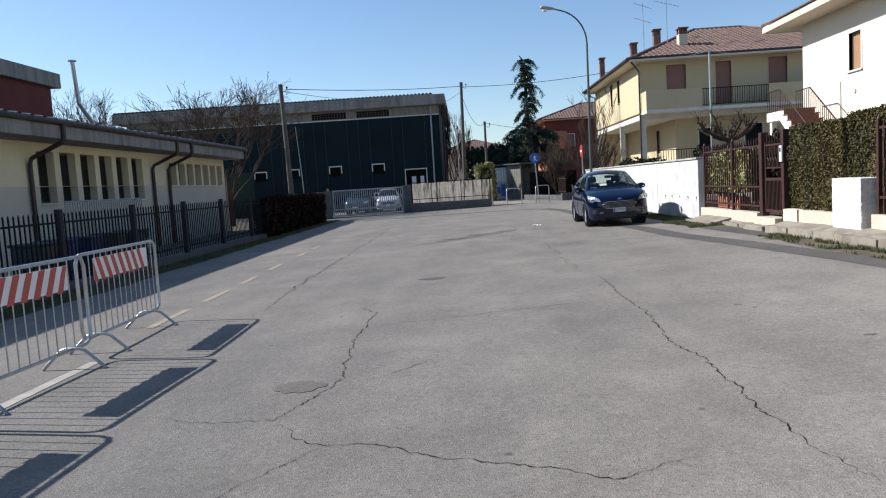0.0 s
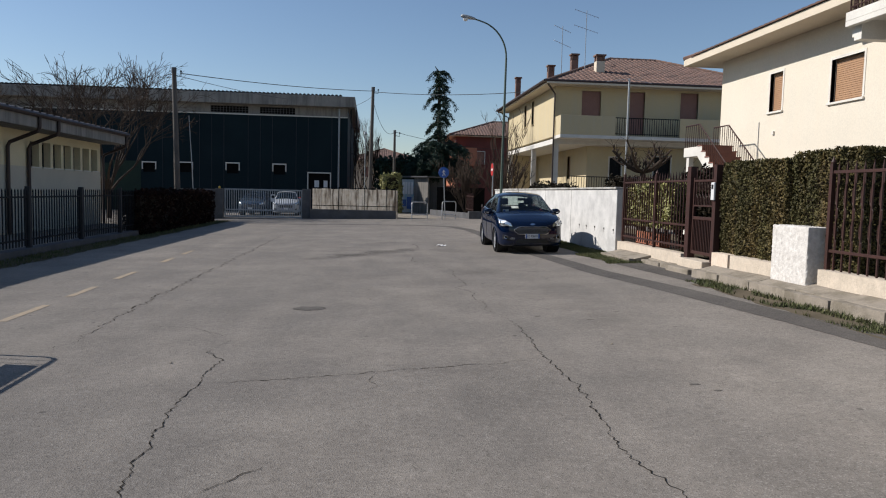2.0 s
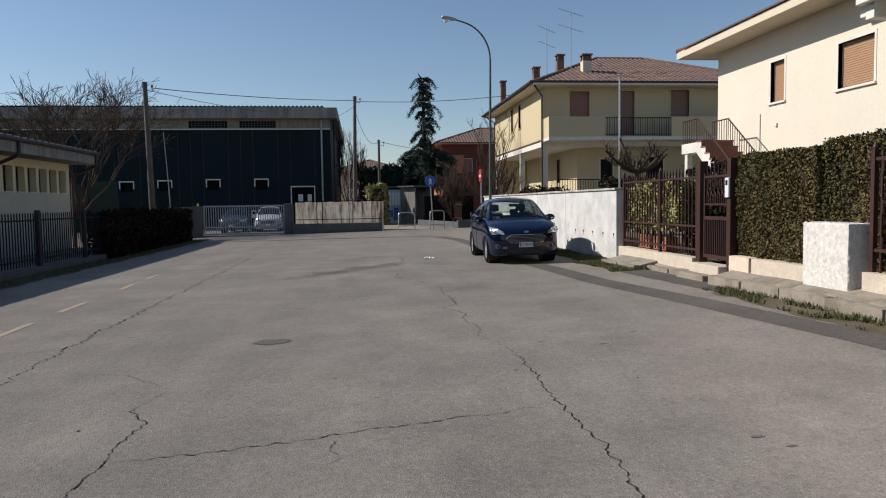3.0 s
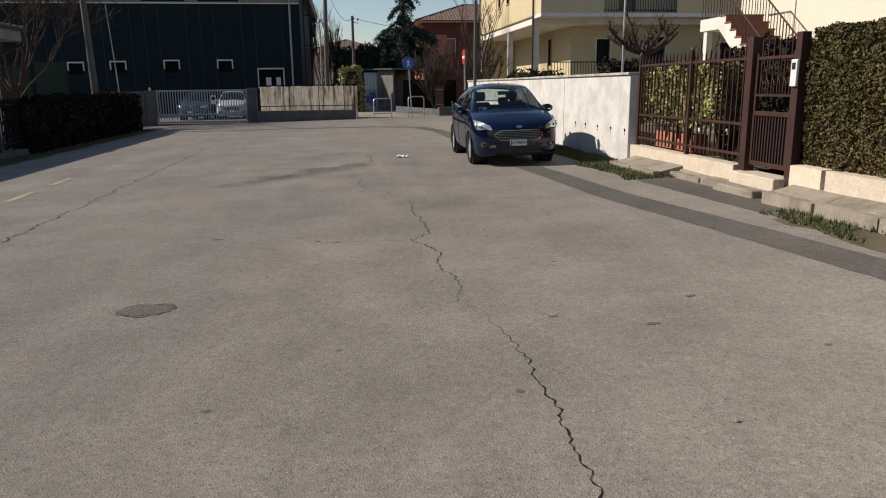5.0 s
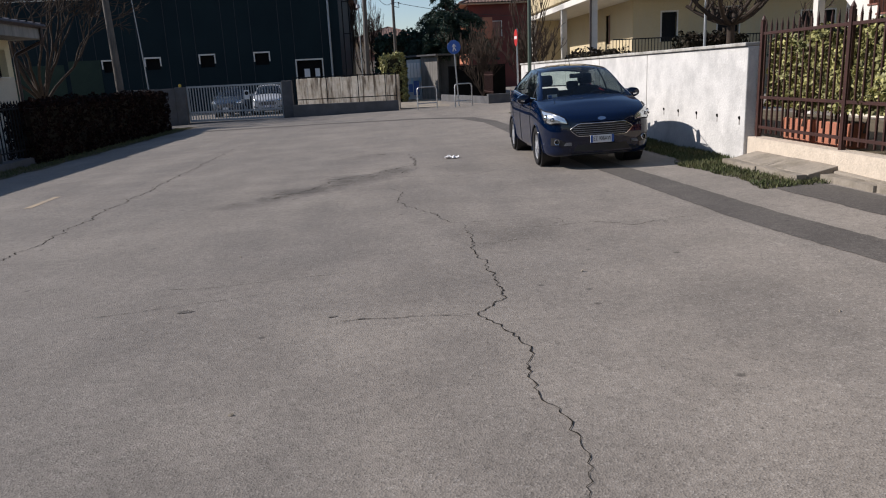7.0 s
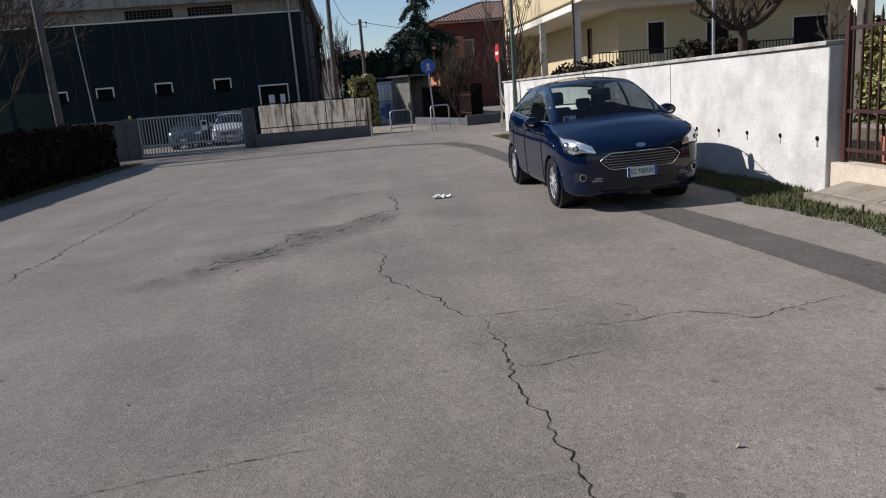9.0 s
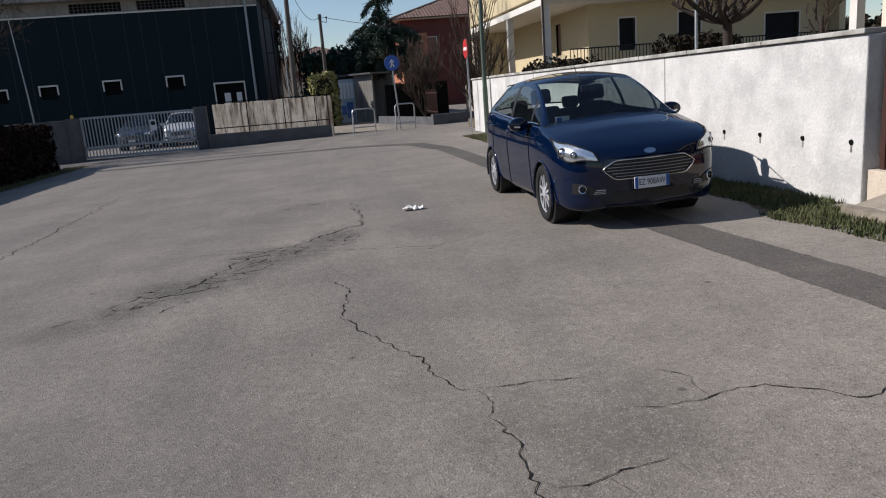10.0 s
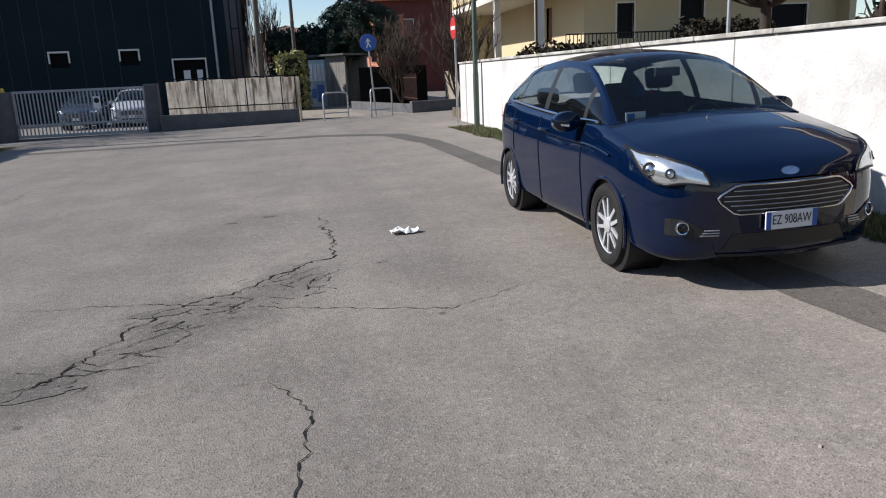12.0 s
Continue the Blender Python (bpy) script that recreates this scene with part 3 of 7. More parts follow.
for n in range(90):
    k = rng.uniform(0, 1)
    x, y = -2.6 + 2.2 * k + rng.gauss(0, 0.2), 22.6 + 2.4 * k + rng.gauss(0, 0.16)
    a = rng.uniform(0.2, 1.4) if n % 3 else rng.uniform(-0.9, 0.3)
    d = rng.uniform(0.06, 0.26)
    ribbon("asphalt_crack", [(x, y), (x + d * math.cos(a), y + d * math.sin(a))], rng.uniform(0.005, 0.013), M_CRACK, "short dark crack in the crumbling asphalt", "crack", 200 + n, jag=0.014, step=0.03, taper=True)


def blot(name, x, y, rx, ry, material, label, category, seed, lift=0.004):
    rng = random.Random(seed)
    n = 26
    rim = [skin(x + rx * math.cos(a) * k, y + ry * math.sin(a) * k, lift) for a, k in ((2 * math.pi * i / n, rng.uniform(0.78, 1.08)) for i in range(n))]
    return solid(name, MB().add([skin(x, y, lift)] + rim, [(0, 1 + i, 1 + (i + 1) % n) for i in range(n)]), material, label, category, "structure")


blot("sunken_patch", -2.42, 15.03, 0.23, 0.17, M_ROUGH_PATCH, "small rough grey patch sunk in asphalt", "patch", 5)
rim = [(-2.42 + 0.22 * math.cos(a) * k, 15.03 + 0.165 * math.sin(a) * k) for a, k in ((0.5 * i, 0.92 + 0.1 * math.sin(2.3 * i)) for i in range(13))]
ribbon("asphalt_crack", rim, 0.005, M_CRACK, "jagged dark crack round the sunken patch", "crack", 90, jag=0.012, step=0.03, taper=True, lift=0.007)
blot("pothole", -2.1, 23.05, 0.34, 0.10, M_ROUGH_PATCH, "shallow dark pothole crumbling along a crack", "pothole", 15)
blot("pothole", -1.55, 24.25, 0.22, 0.10, M_ROUGH_PATCH, "shallow dark pothole crumbling along a crack", "pothole", 16)
blot("round_patch", -3.2, 8.85, 0.22, 0.18, M_PATCH, "faint round brownish patch in asphalt", "patch", 6)
for n, (x, y, r) in enumerate(((1.05, 10.9, 0.07), (1.15, 10.7, 0.05), (1.6, 14.4, 0.06), (1.5, 9.2, 0.08), (-2.3, 17.6, 0.09), (1.1, 13.9, 0.07), (-1.2, 17.2, 0.05), (-1.0, 17.1, 0.04), (-0.9, 27.6, 0.12), (-1.3, 27.4, 0.1), (0.5, 14.2, 0.05))):
    blot("dark_spot", x, y, r * 0.75, r * 0.35, M_ROUGH_PATCH, "small dark oily spot on the asphalt", "stain", 70 + n)

ribbon("white_line", [(-5.70, 4.0), (-5.70, 8.9), (-5.68, 10.4)], 0.13, M_WHITE_LINE, "worn white road line beside the barriers", "road marking", 11)
for y0, y1 in ((12.2, 13.6), (14.3, 15.6), (16.4, 17.5), (18.5, 19.7), (21.6, 22.7), (23.6, 24.7)):
    ribbon("yellow_dash", [(-5.62 - y0 * 0.025, y0), (-5.62 - y1 * 0.025, y1)], 0.12, M_YELLOW_LINE, "faded yellow dash of a parking line", "road marking", int(y0 * 10))
ribbon("far_curb_line", [(-8.9, 43.6), (-4.7, 43.3), (0.3, 43.2), (3.2, 43.8)], 0.16, M_CONCRETE, "pale concrete seam across the end of the street", "road marking", 12)


# ---- pavement on the right ----
FENCE_X = 4.62


def pavement():
    t = thing("pavement_right", 4.4, 12, 0.0, "grey concrete footpath with weathered kerb, beside the fence", "pavement", kind="structure")
    rng = random.Random(3)
    y = -1.0
    while y < 22.4:
        y1 = min(y + 0.98, 22.5)
        lo = y > 17.2 and y < 20.4
        top = 0.33 - 0.008 * max(0, y - 13) - (0.06 if lo else 0.07 if y > 20.4 else 0)
        e = rng.uniform(-0.02, 0.02)
        inner = top + (0.20 if y > 20.4 else 0.12 if lo else 0.20)
        x0 = 4.0 if y > 20.4 else 4.3 if lo else 4.08
        mb = rough_block(x0 + e - 4.4, x0 + 0.14 - 4.4, y - 12 + 0.008, y1 - 12 - 0.002, -0.1, top + 0.004 + e * 0.5, 0.012, 9.0 if not lo else 7.0, 0.04)
        part("kerb_stone", mb, M_CONCRETE, t, smooth=True)
        mb = MB().add([(x0 + 0.15 - 4.4, y - 12 + 0.012, -0.3), (0.6, y - 12 + 0.012, -0.3), (0.6, y1 - 12 - 0.004, -0.3), (x0 + 0.15 - 4.4, y1 - 12 - 0.004, -0.3),
                       (x0 + 0.15 - 4.4, y - 12 + 0.012, top + 0.005 + e * 0.5), (0.6, y - 12 + 0.012, inner), (0.6, y1 - 12 - 0.004, inner + e * 0.4), (x0 + 0.15 - 4.4, y1 - 12 - 0.004, top + 0.005 - e * 0.5)],
                      [(0, 3, 2, 1), (4, 5, 6, 7), (0, 1, 5, 4), (1, 2, 6, 5), (2, 3, 7, 6), (3, 0, 4, 7)])
        part("slab", mb, M_CONCRETE, t, bevel=0.008)
        y = y1


pavement()


def grass_patch(name, inside, x0, x1, y0, y1, count, seed, label, z_of=None):
    rng = random.Random(seed)
    mb = MB()
    while count:
        x, y = rng.uniform(x0, x1), rng.uniform(y0, y1)
        if not inside(x, y):
            continue
        count -= 1
        z = (z_of or gz)(x, y)
        for _ in range(2):
            a, h, w = rng.uniform(0, 6.3), rng.uniform(0.02, 0.075), rng.uniform(0.006, 0.012)
            tip = (x + rng.uniform(-0.04, 0.04), y + rng.uniform(-0.04, 0.04), z + h)
            mb.add([(x - w * math.cos(a), y - w * math.sin(a), z - 0.01), (x + w * math.cos(a), y + w * math.sin(a), z - 0.01), tip], [(0, 1, 2)])
    return solid(name, mb, M_GRASS, label, "grass", "stuff")


def verge(pts, label, seed):
    """Bare earth under a strip of grass."""
    ribbon("verge_earth", pts, 0.62, M_EARTH, label, "ground", seed, jag=0.05, step=0.3)


verge([(3.98, 20.4), (4.0, 22.5), (4.1, 24.5), (4.15, 28), (4.1, 34), (3.95, 38.4)], "strip of earth along the foot of the wall", 21)
verge([(3.92, 5.0), (3.92, 10.0), (3.9, 16.6)], "strip of earth along the kerb", 22)
grass_patch("grass_by_wall", lambda x, y: abs(x - (4.1 - 0.2 * (y < 23))) < 0.36 + 0.12 * noise.noise((x * 2, y * 1.3, 0)), 3.4, 4.5, 20.3, 28.5, 9000, 31, "short patchy green grass along the wall's foot")
grass_patch("grass_by_wall", lambda x, y: abs(x - 4.05) < 0.4 + 0.15 * noise.noise((x * 2, y, 3)), 3.2, 4.5, 31.5, 38.5, 3500, 32, "short patchy green grass along the wall's foot")
grass_patch("grass_by_kerb", lambda x, y: noise.noise((x * 3, y * 1.7, 5)) > 0.02 - 0.2 * (x > 3.9), 3.62, 4.1, 9.0, 17.0, 2600, 33, "sparse green tufts along the kerb")


# ---- white boundary wall ----
def boundary_wall():
    x0, y0, y1 = 4.46, 22.8, 40.6
    t = thing("wall_white", x0 + 0.12, (y0 + y1) / 2, 0.0, "tall white rendered garden wall, stained and patched", "wall", kind="structure")
    half = (y1 - y0) / 2
    rows_f = MB().box(-0.12, 0.12, -half, half, -0.4, 1.74)
    part("render", rows_f, M_WHITEWALL, t, bevel=0.015)
    rng = random.Random(4)
    y = -half
    while y < half - 0.05:
        w = min(rng.uniform(1.5, 2.1), half - y)
        part("coping_slab", MB().box(-0.16, 0.16, y + 0.006, y + w - 0.006, 1.745, 1.80 + rng.uniform(-0.006, 0.006)), M_COPING, t, bevel=0.01)
        y += w
    for y in (22.96, 23.7, 24.48, 25.26, 25.95):
        part("weep_pipe", MB().tube([(-0.128, y - y0 - half, 0.715), (-0.11, y - y0 - half, 0.72)], 0.03, 10), M_DARK_INSIDE, t)
        part("damp_streak", MB().box(-0.1235, -0.12, y - y0 - half - 0.014, y - y0 - half + 0.01, 0.62, 0.69), M_BAND, t)
    for y in (30.2, 33.6, 26.9):
        part("joint", MB().box(-0.123, -0.12, y - y0 - half - 0.012, y - y0 - half + 0.012, -0.2, 1.74), M_BAND, t)


boundary_wall()


# ---- large buildings: house with hipped roof ----
def window_unit(parent, axis, at, a0, a1, z0, z1, out, shutter, trim=M_TRIM, sill=True, rows=0):
    """A window in a wall's opening: surround, sill, roller shutter with slats. out is the sign of the outward side."""
    def bx(lo, hi, p, q, r, s):
        lo, hi = sorted((at + out * lo, at + out * hi))
        return (lo, hi, p, q, r, s) if axis == "x" else (p, q, lo, hi, r, s)
    w = part("window", MB().box(*bx(-0.16, -0.13, a0, a1, z0, z1)), shutter, parent)
    rows = rows or max(6, int((z1 - z0) / 0.055))
    h = (z1 - z0) / rows
    mb = MB()
    for i in range(rows):
        mb.box(*bx(-0.13, -0.118, a0 + 0.01, a1 - 0.01, z0 + i * h + 0.006, z0 + (i + 1) * h - 0.004))
    part("shutter_slats", mb, shutter, w)
    f = MB()
    t = 0.07
    f.box(*bx(-0.1, 0.015, a0 - t, a0, z0, z1 + t)).box(*bx(-0.1, 0.015, a1, a1 + t, z0, z1 + t)).box(*bx(-0.1, 0.015, a0, a1, z1, z1 + t))
    part("surround", f, trim, w)
    if sill:
        part("sill", MB().box(*bx(-0.12, 0.06, a0 - t - 0.02, a1 + t + 0.02, z0 - 0.06, z0)), trim, w, bevel=0.008)
    return w


def tile_field(mb, origin, along, down, n_cols, n_rows, cols_of):
    """Rows of rounded roof tiles on a slope; cols_of(row) gives the first and last column."""
    up = along.cross(down)
    up = (up if up.z > 0 else -up).normalized()
    for r in range(n_rows):
        c0, c1 = cols_of(r)
        for c in range(int(c0), int(c1)):
            o = origin + along * c + down * r + up * 0.012
            e = along * 0.98
            d = down * 1.12
            mb.add([o, o + e * 0.25 + up * 0.045, o + e * 0.75 + up * 0.045, o + e, o + d + up * 0.02, o + d + e * 0.25 + up * 0.065, o + d + e * 0.75 + up * 0.065, o + d + e + up * 0.02],
                   [(0, 1, 5, 4), (1, 2, 6, 5), (2, 3, 7, 6), (4, 5, 6, 7)])


def hip_roof(parent, x0, x1, y0, y1, z, rise, overhang, tile, name="roof", sides="wsen", t_w=0.3, t_d=0.42, inset=0.0):
    """A hipped roof with a ridge along the longer side; tiles on the named sides."""
    X0, X1, Y0, Y1 = x0 - overhang, x1 + overhang, y0 - overhang, y1 + overhang
    half = inset or min(X1 - X0, Y1 - Y0) / 2
    if X1 - X0 >= Y1 - Y0:
        ra, rb = Vector((X0 + half, (Y0 + Y1) / 2, z + rise)), Vector((X1 - half, (Y0 + Y1) / 2, z + rise))
    else:
        ra, rb = Vector(((X0 + X1) / 2, Y0 + half, z + rise)), Vector(((X0 + X1) / 2, Y1 - half, z + rise))
    c = [Vector((X0, Y0, z)), Vector((X1, Y0, z)), Vector((X1, Y1, z)), Vector((X0, Y1, z))]
    base = MB()
    if X1 - X0 >= Y1 - Y0:
        planes = {"s": [c[0], c[1], rb, ra], "e": [c[1], c[2], rb], "n": [c[2], c[3], ra, rb], "w": [c[3], c[0], ra]}
    else:
        planes = {"s": [c[0], c[1], ra], "e": [c[1], c[2], rb, ra], "n": [c[2], c[3], rb], "w": [c[3], c[0], ra, rb]}
    vs, fs = [], []
    for poly in planes.values():
        fs.append(tuple(range(len(vs), len(vs) + len(poly))))
        vs += poly
    fs.append((len(vs), len(vs) + 3, len(vs) + 2, len(vs) + 1))
    vs += [p - Vector((0, 0, 0.05)) for p in c]
    roof = part(name, base.add(vs, fs), tile, parent)
    for s in sides:
        poly = planes[s]
        a, b = poly[0], poly[1]
        along = (b - a).normalized()
        top = poly[2]
        foot = a + along * (top - a).dot(along)
        upv = (top - foot)
        length, depth = (b - a).length, upv.length
        upv = upv.normalized()
        rows = int(depth / t_d)
        left = (poly[-1] - a).dot(along) if len(poly) == 4 else (top - a).dot(along)
        right = (b - top).dot(along) if len(poly) == 4 else (b - top).dot(along)
        mb = MB()
        start = a + upv * rows * t_d

        def cols(r, rows=rows, left=left, right=right, length=length, depth=depth):
            k = (rows - r) * t_d / depth
            return math.ceil(left * k / t_w), math.floor((length - right * k) / t_w)
        tile_field(mb, start, along * t_w, -upv * t_d, 0, rows, cols)
        part("roof_tiles", mb, tile, roof)
    caps = MB()
    for a, b in ((c[0], ra), (c[1], rb if X1 - X0 >= Y1 - Y0 else ra), (ra, rb), (c[3], ra if X1 - X0 >= Y1 - Y0 else rb), (c[2], rb)):
        n = max(1, int((b - a).length / 0.4))
        for i in range(n):
            p, q = a.lerp(b, i / n), a.lerp(b, (i + 1.1) / n)
            caps.tube([p + Vector((0, 0, 0.05)), q + Vector((0, 0, 0.035))], 0.085, 6)
    part("ridge", caps, tile, roof)
    return roof


def chimney(parent, x, y, z0, z1, w=0.5, body=M_TILE):
    c = part("chimney", MB().box(x - w / 2, x + w / 2, y - w / 2, y + w / 2, z0, z1 - 0.42), body, parent, bevel=0.01)
    mb = MB()
    for sx in (-1, 1):
        for sy in (-1, 1):
            mb.box(x + sx * (w / 2 - 0.05) - 0.05, x + sx * (w / 2 - 0.05) + 0.05, y + sy * (w / 2 - 0.05) - 0.05, y + sy * (w / 2 - 0.05) + 0.05, z1 - 0.42, z1 - 0.12)
    mb.box(x - w / 2 + 0.06, x + w / 2 - 0.06, y - w / 2 + 0.06, y + w / 2 - 0.06, z1 - 0.42, z1 - 0.14)
    mb.box(x - w / 2 - 0.06, x + w / 2 + 0.06, y - w / 2 - 0.06, y + w / 2 + 0.06, z1 - 0.12, z1 - 0.03)
    part("chimney_cap", mb, M_TILE, c, bevel=0.01)


def railing(parent, p0, p1, z0, z1, material, gap=0.11, r=0.012, name="railing"):
    """Upright bars between two rails; each bar a part."""
    p0, p1 = Vector(p0), Vector(p1)
    length = (p1 - p0).length
    a, b = Vector((p0.x, p0.y, 0)), Vector((p1.x, p1.y, 0))
    rail = part(name, MB().tube([a + Vector((0, 0, z1)), b + Vector((0, 0, z1))], 0.025, 6).tube([a + Vector((0, 0, z0 + 0.08)), b + Vector((0, 0, z0 + 0.08))], 0.018, 6), material, parent)
    n = max(1, round(length / gap))
    bar = MB().box(-r, r, -r, r, z0, z1).mesh("bar")
    bar.materials.append(material)
    for i in range(n + 1):
        ob = new("bar", bar)
        ob.parent = rail
        q = a.lerp(b, i / n)
        ob.location = (q.x, q.y, 0)
    return rail


def house_hipped():
    """Yellow house on raised ground: open pillared bay, balcony, hipped tile roof."""
    X, Y = 8.5, 45.2
    t = thing("house_hipped", X, Y, 0.0, "pale yellow two-storey house with balcony and hipped tile roof", "house")
    W, D = 13.5, 13.5
    zf, zs, zt = 1.62, 4.72, 7.62
    holes = [(1.49, 2.58, zs + 0.9, 7.42), (4.25, 5.12, zs + 0.35, 7.45), (7.2, 8.24, zs + 0.35, 7.5), (10.6, 11.6, zs + 0.35, 7.5)]
    part("wall_front", MB().wall("y", 0, 0.3, 0.0, W, zs, zt, holes), M_YELLOW, t)
    side_holes = [(5.4, 6.0, 6.0, 7.45), (7.6, 8.2, 6.0, 7.45)]
    part("wall_side", MB().wall("x", 0, 0.3, 0.3, D, zs + 0.15, zt, side_holes), M_YELLOW, t)
    part("wall_back", MB().box(0.0, W, D, D + 0.3, -0.3, zt), M_YELLOW, t)
    part("wall_far_side", MB().box(W - 0.3, W, 0.3, D, -0.3, zt), M_YELLOW, t)
    for a0, a1, z0, z1 in holes:
        window_unit(t, "y", 0, a0, a1, z0, z1, -1, M_SHUTTER, trim=M_YELLOW, sill=False)
    for a0, a1, z0, z1 in side_holes:
        window_unit(t, "x", 0, a0, a1, z0, z1, -1, M_SHUTTER, trim=M_YELLOW)
    part("floor_slab", MB().box(-0.06, W, -0.06, D, zs - 0.28, zs), M_TRIM, t, bevel=0.01)
    part("terrace", MB().box(-0.6, W + 0.6, -1.6, D, -0.4, zf), M_CONCRETE, t)
    # raised ground floor, set back under the storey above
    gh = [(3.55, 4.25, zf + 0.9, zf + 2.2), (6.2, 7.2, zf + 0.1, zf + 2.3), (10.2, 11.8, zf + 0.6, zf + 2.0)]
    part("ground_floor_wall", MB().wall("y", 1.0, 0.3, 2.2, W - 0.3, zf, zs - 0.28, gh), M_YELLOW, t)
    part("ground_floor_side", MB().wall("x", 2.2, 0.3, 1.3, D - 0.3, zf, zs - 0.28, [(4.4, 5.1, zf + 1.0, zf + 2.4)]), M_YELLOW, t)
    window_unit(t, "x", 2.2, 4.4, 5.1, zf + 1.0, zf + 2.4, -1, M_SHUTTER, trim=M_YELLOW, sill=False)
    for a0, a1, z0, z1 in gh:
        window_unit(t, "y", 1.0, a0, a1, z0, z1, -1, M_DARK_IRON, trim=M_TRIM, sill=False)
    for y in (0.12, 5.6, D - 0.2):
        part("pillar", MB().box(-0.02, 0.26, y - 0.14, y + 0.14, zf - 1.8, zs - 0.28), M_TRIM, t, bevel=0.01)
    # balcony
    b = part("balcony", MB().box(0.0, W, -1.25, 0.0, zs - 0.02, zs + 0.16), M_TRIM, t, bevel=0.01)
    part("parapet", MB().box(0.0, 3.05, -1.25, -1.11, zs + 0.16, zs + 1.2).box(0.0, 0.14, -1.11, 0.0, zs + 0.16, zs + 1.2), M_YELLOW, b, bevel=0.01)
    part("parapet", MB().box(6.7, W, -1.25, -1.11, zs + 0.16, zs + 1.2), M_YELLOW, b, bevel=0.01)
    railing(b, (3.05, -1.18, 0), (6.7, -1.18, 0), zs + 0.2, zs + 1.14, M_DARK_IRON, 0.13)
    railing(t, (0.5, -1.5, 0), (W, -1.5, 0), zf, zf + 1.0, M_DARK_IRON, 0.14, name="terrace_railing")
    part("eave_soffit", MB().box(-0.75, W + 0.75, -0.95, D + 0.75, zt, zt + 0.1), M_SOFFIT, t)
    hip_roof(t, 0, W, 0, D, zt + 0.12, 2.75, 0.8, M_TILE, sides="ws", inset=6.0)
    part("gutter", MB().tube([(-0.84, -0.86, zt + 0.16), (W + 0.8, -0.86, zt + 0.16)], 0.085, 8).tube([(-0.84, -0.86, zt + 0.16), (-0.84, D + 0.8, zt + 0.16)], 0.085, 8), M_GUTTER, t)
    part("downpipe", MB().tube([(-0.76, -0.84, zt + 0.1), (-0.4, -0.5, zt - 0.2), (-0.08, -0.12, zt - 0.45), (-0.08, -0.1, zf)], 0.05, 8), M_GUTTER, t)
    part("downpipe", MB().tube([(-0.8, D, zt + 0.1), (-0.4, D, zt - 0.25), (-0.1, D, zt - 0.4), (-0.1, D, zf)], 0.05, 8), M_GUTTER, t)
    chimney(t, 3.1, 2.2, zt + 0.8, zt + 2.25, 0.5, M_SOFFIT)
    chimney(t, 2.3, 4.8, zt + 1.2, zt + 2.75, 0.42)
    chimney(t, 1.1, 5.9, zt + 0.7, zt + 2.2, 0.4)
    chimney(t, -0.2, 9.8, zt + 0.2, zt + 2.0, 0.34)
    for x, y, h, arm in ((2.4, 2.8, 4.9, 0.8), (1.5, 4.8, 4.4, 0.6)):
        mb = MB().tube([(x, y, zt + 0.8), (x, y, zt + h)], 0.022, 6)
        for k, z in enumerate((h - 0.2, h - 1.1)):
            mb.tube([(x - arm, y - 0.3, zt + z + 0.15), (x + arm, y + 0.3, zt + z - 0.12)], 0.012, 5)
            for i in range(7):
                s = -1 + i / 3.0
                mb.tube([(x + arm * s - 0.06, y + 0.3 * s - 0.2, zt + z - 0.13 * s), (x + arm * s + 0.06, y + 0.3 * s + 0.2, zt + z - 0.13 * s)], 0.008, 4)
        part("aerial", mb, M_GALV, t)


house_hipped()


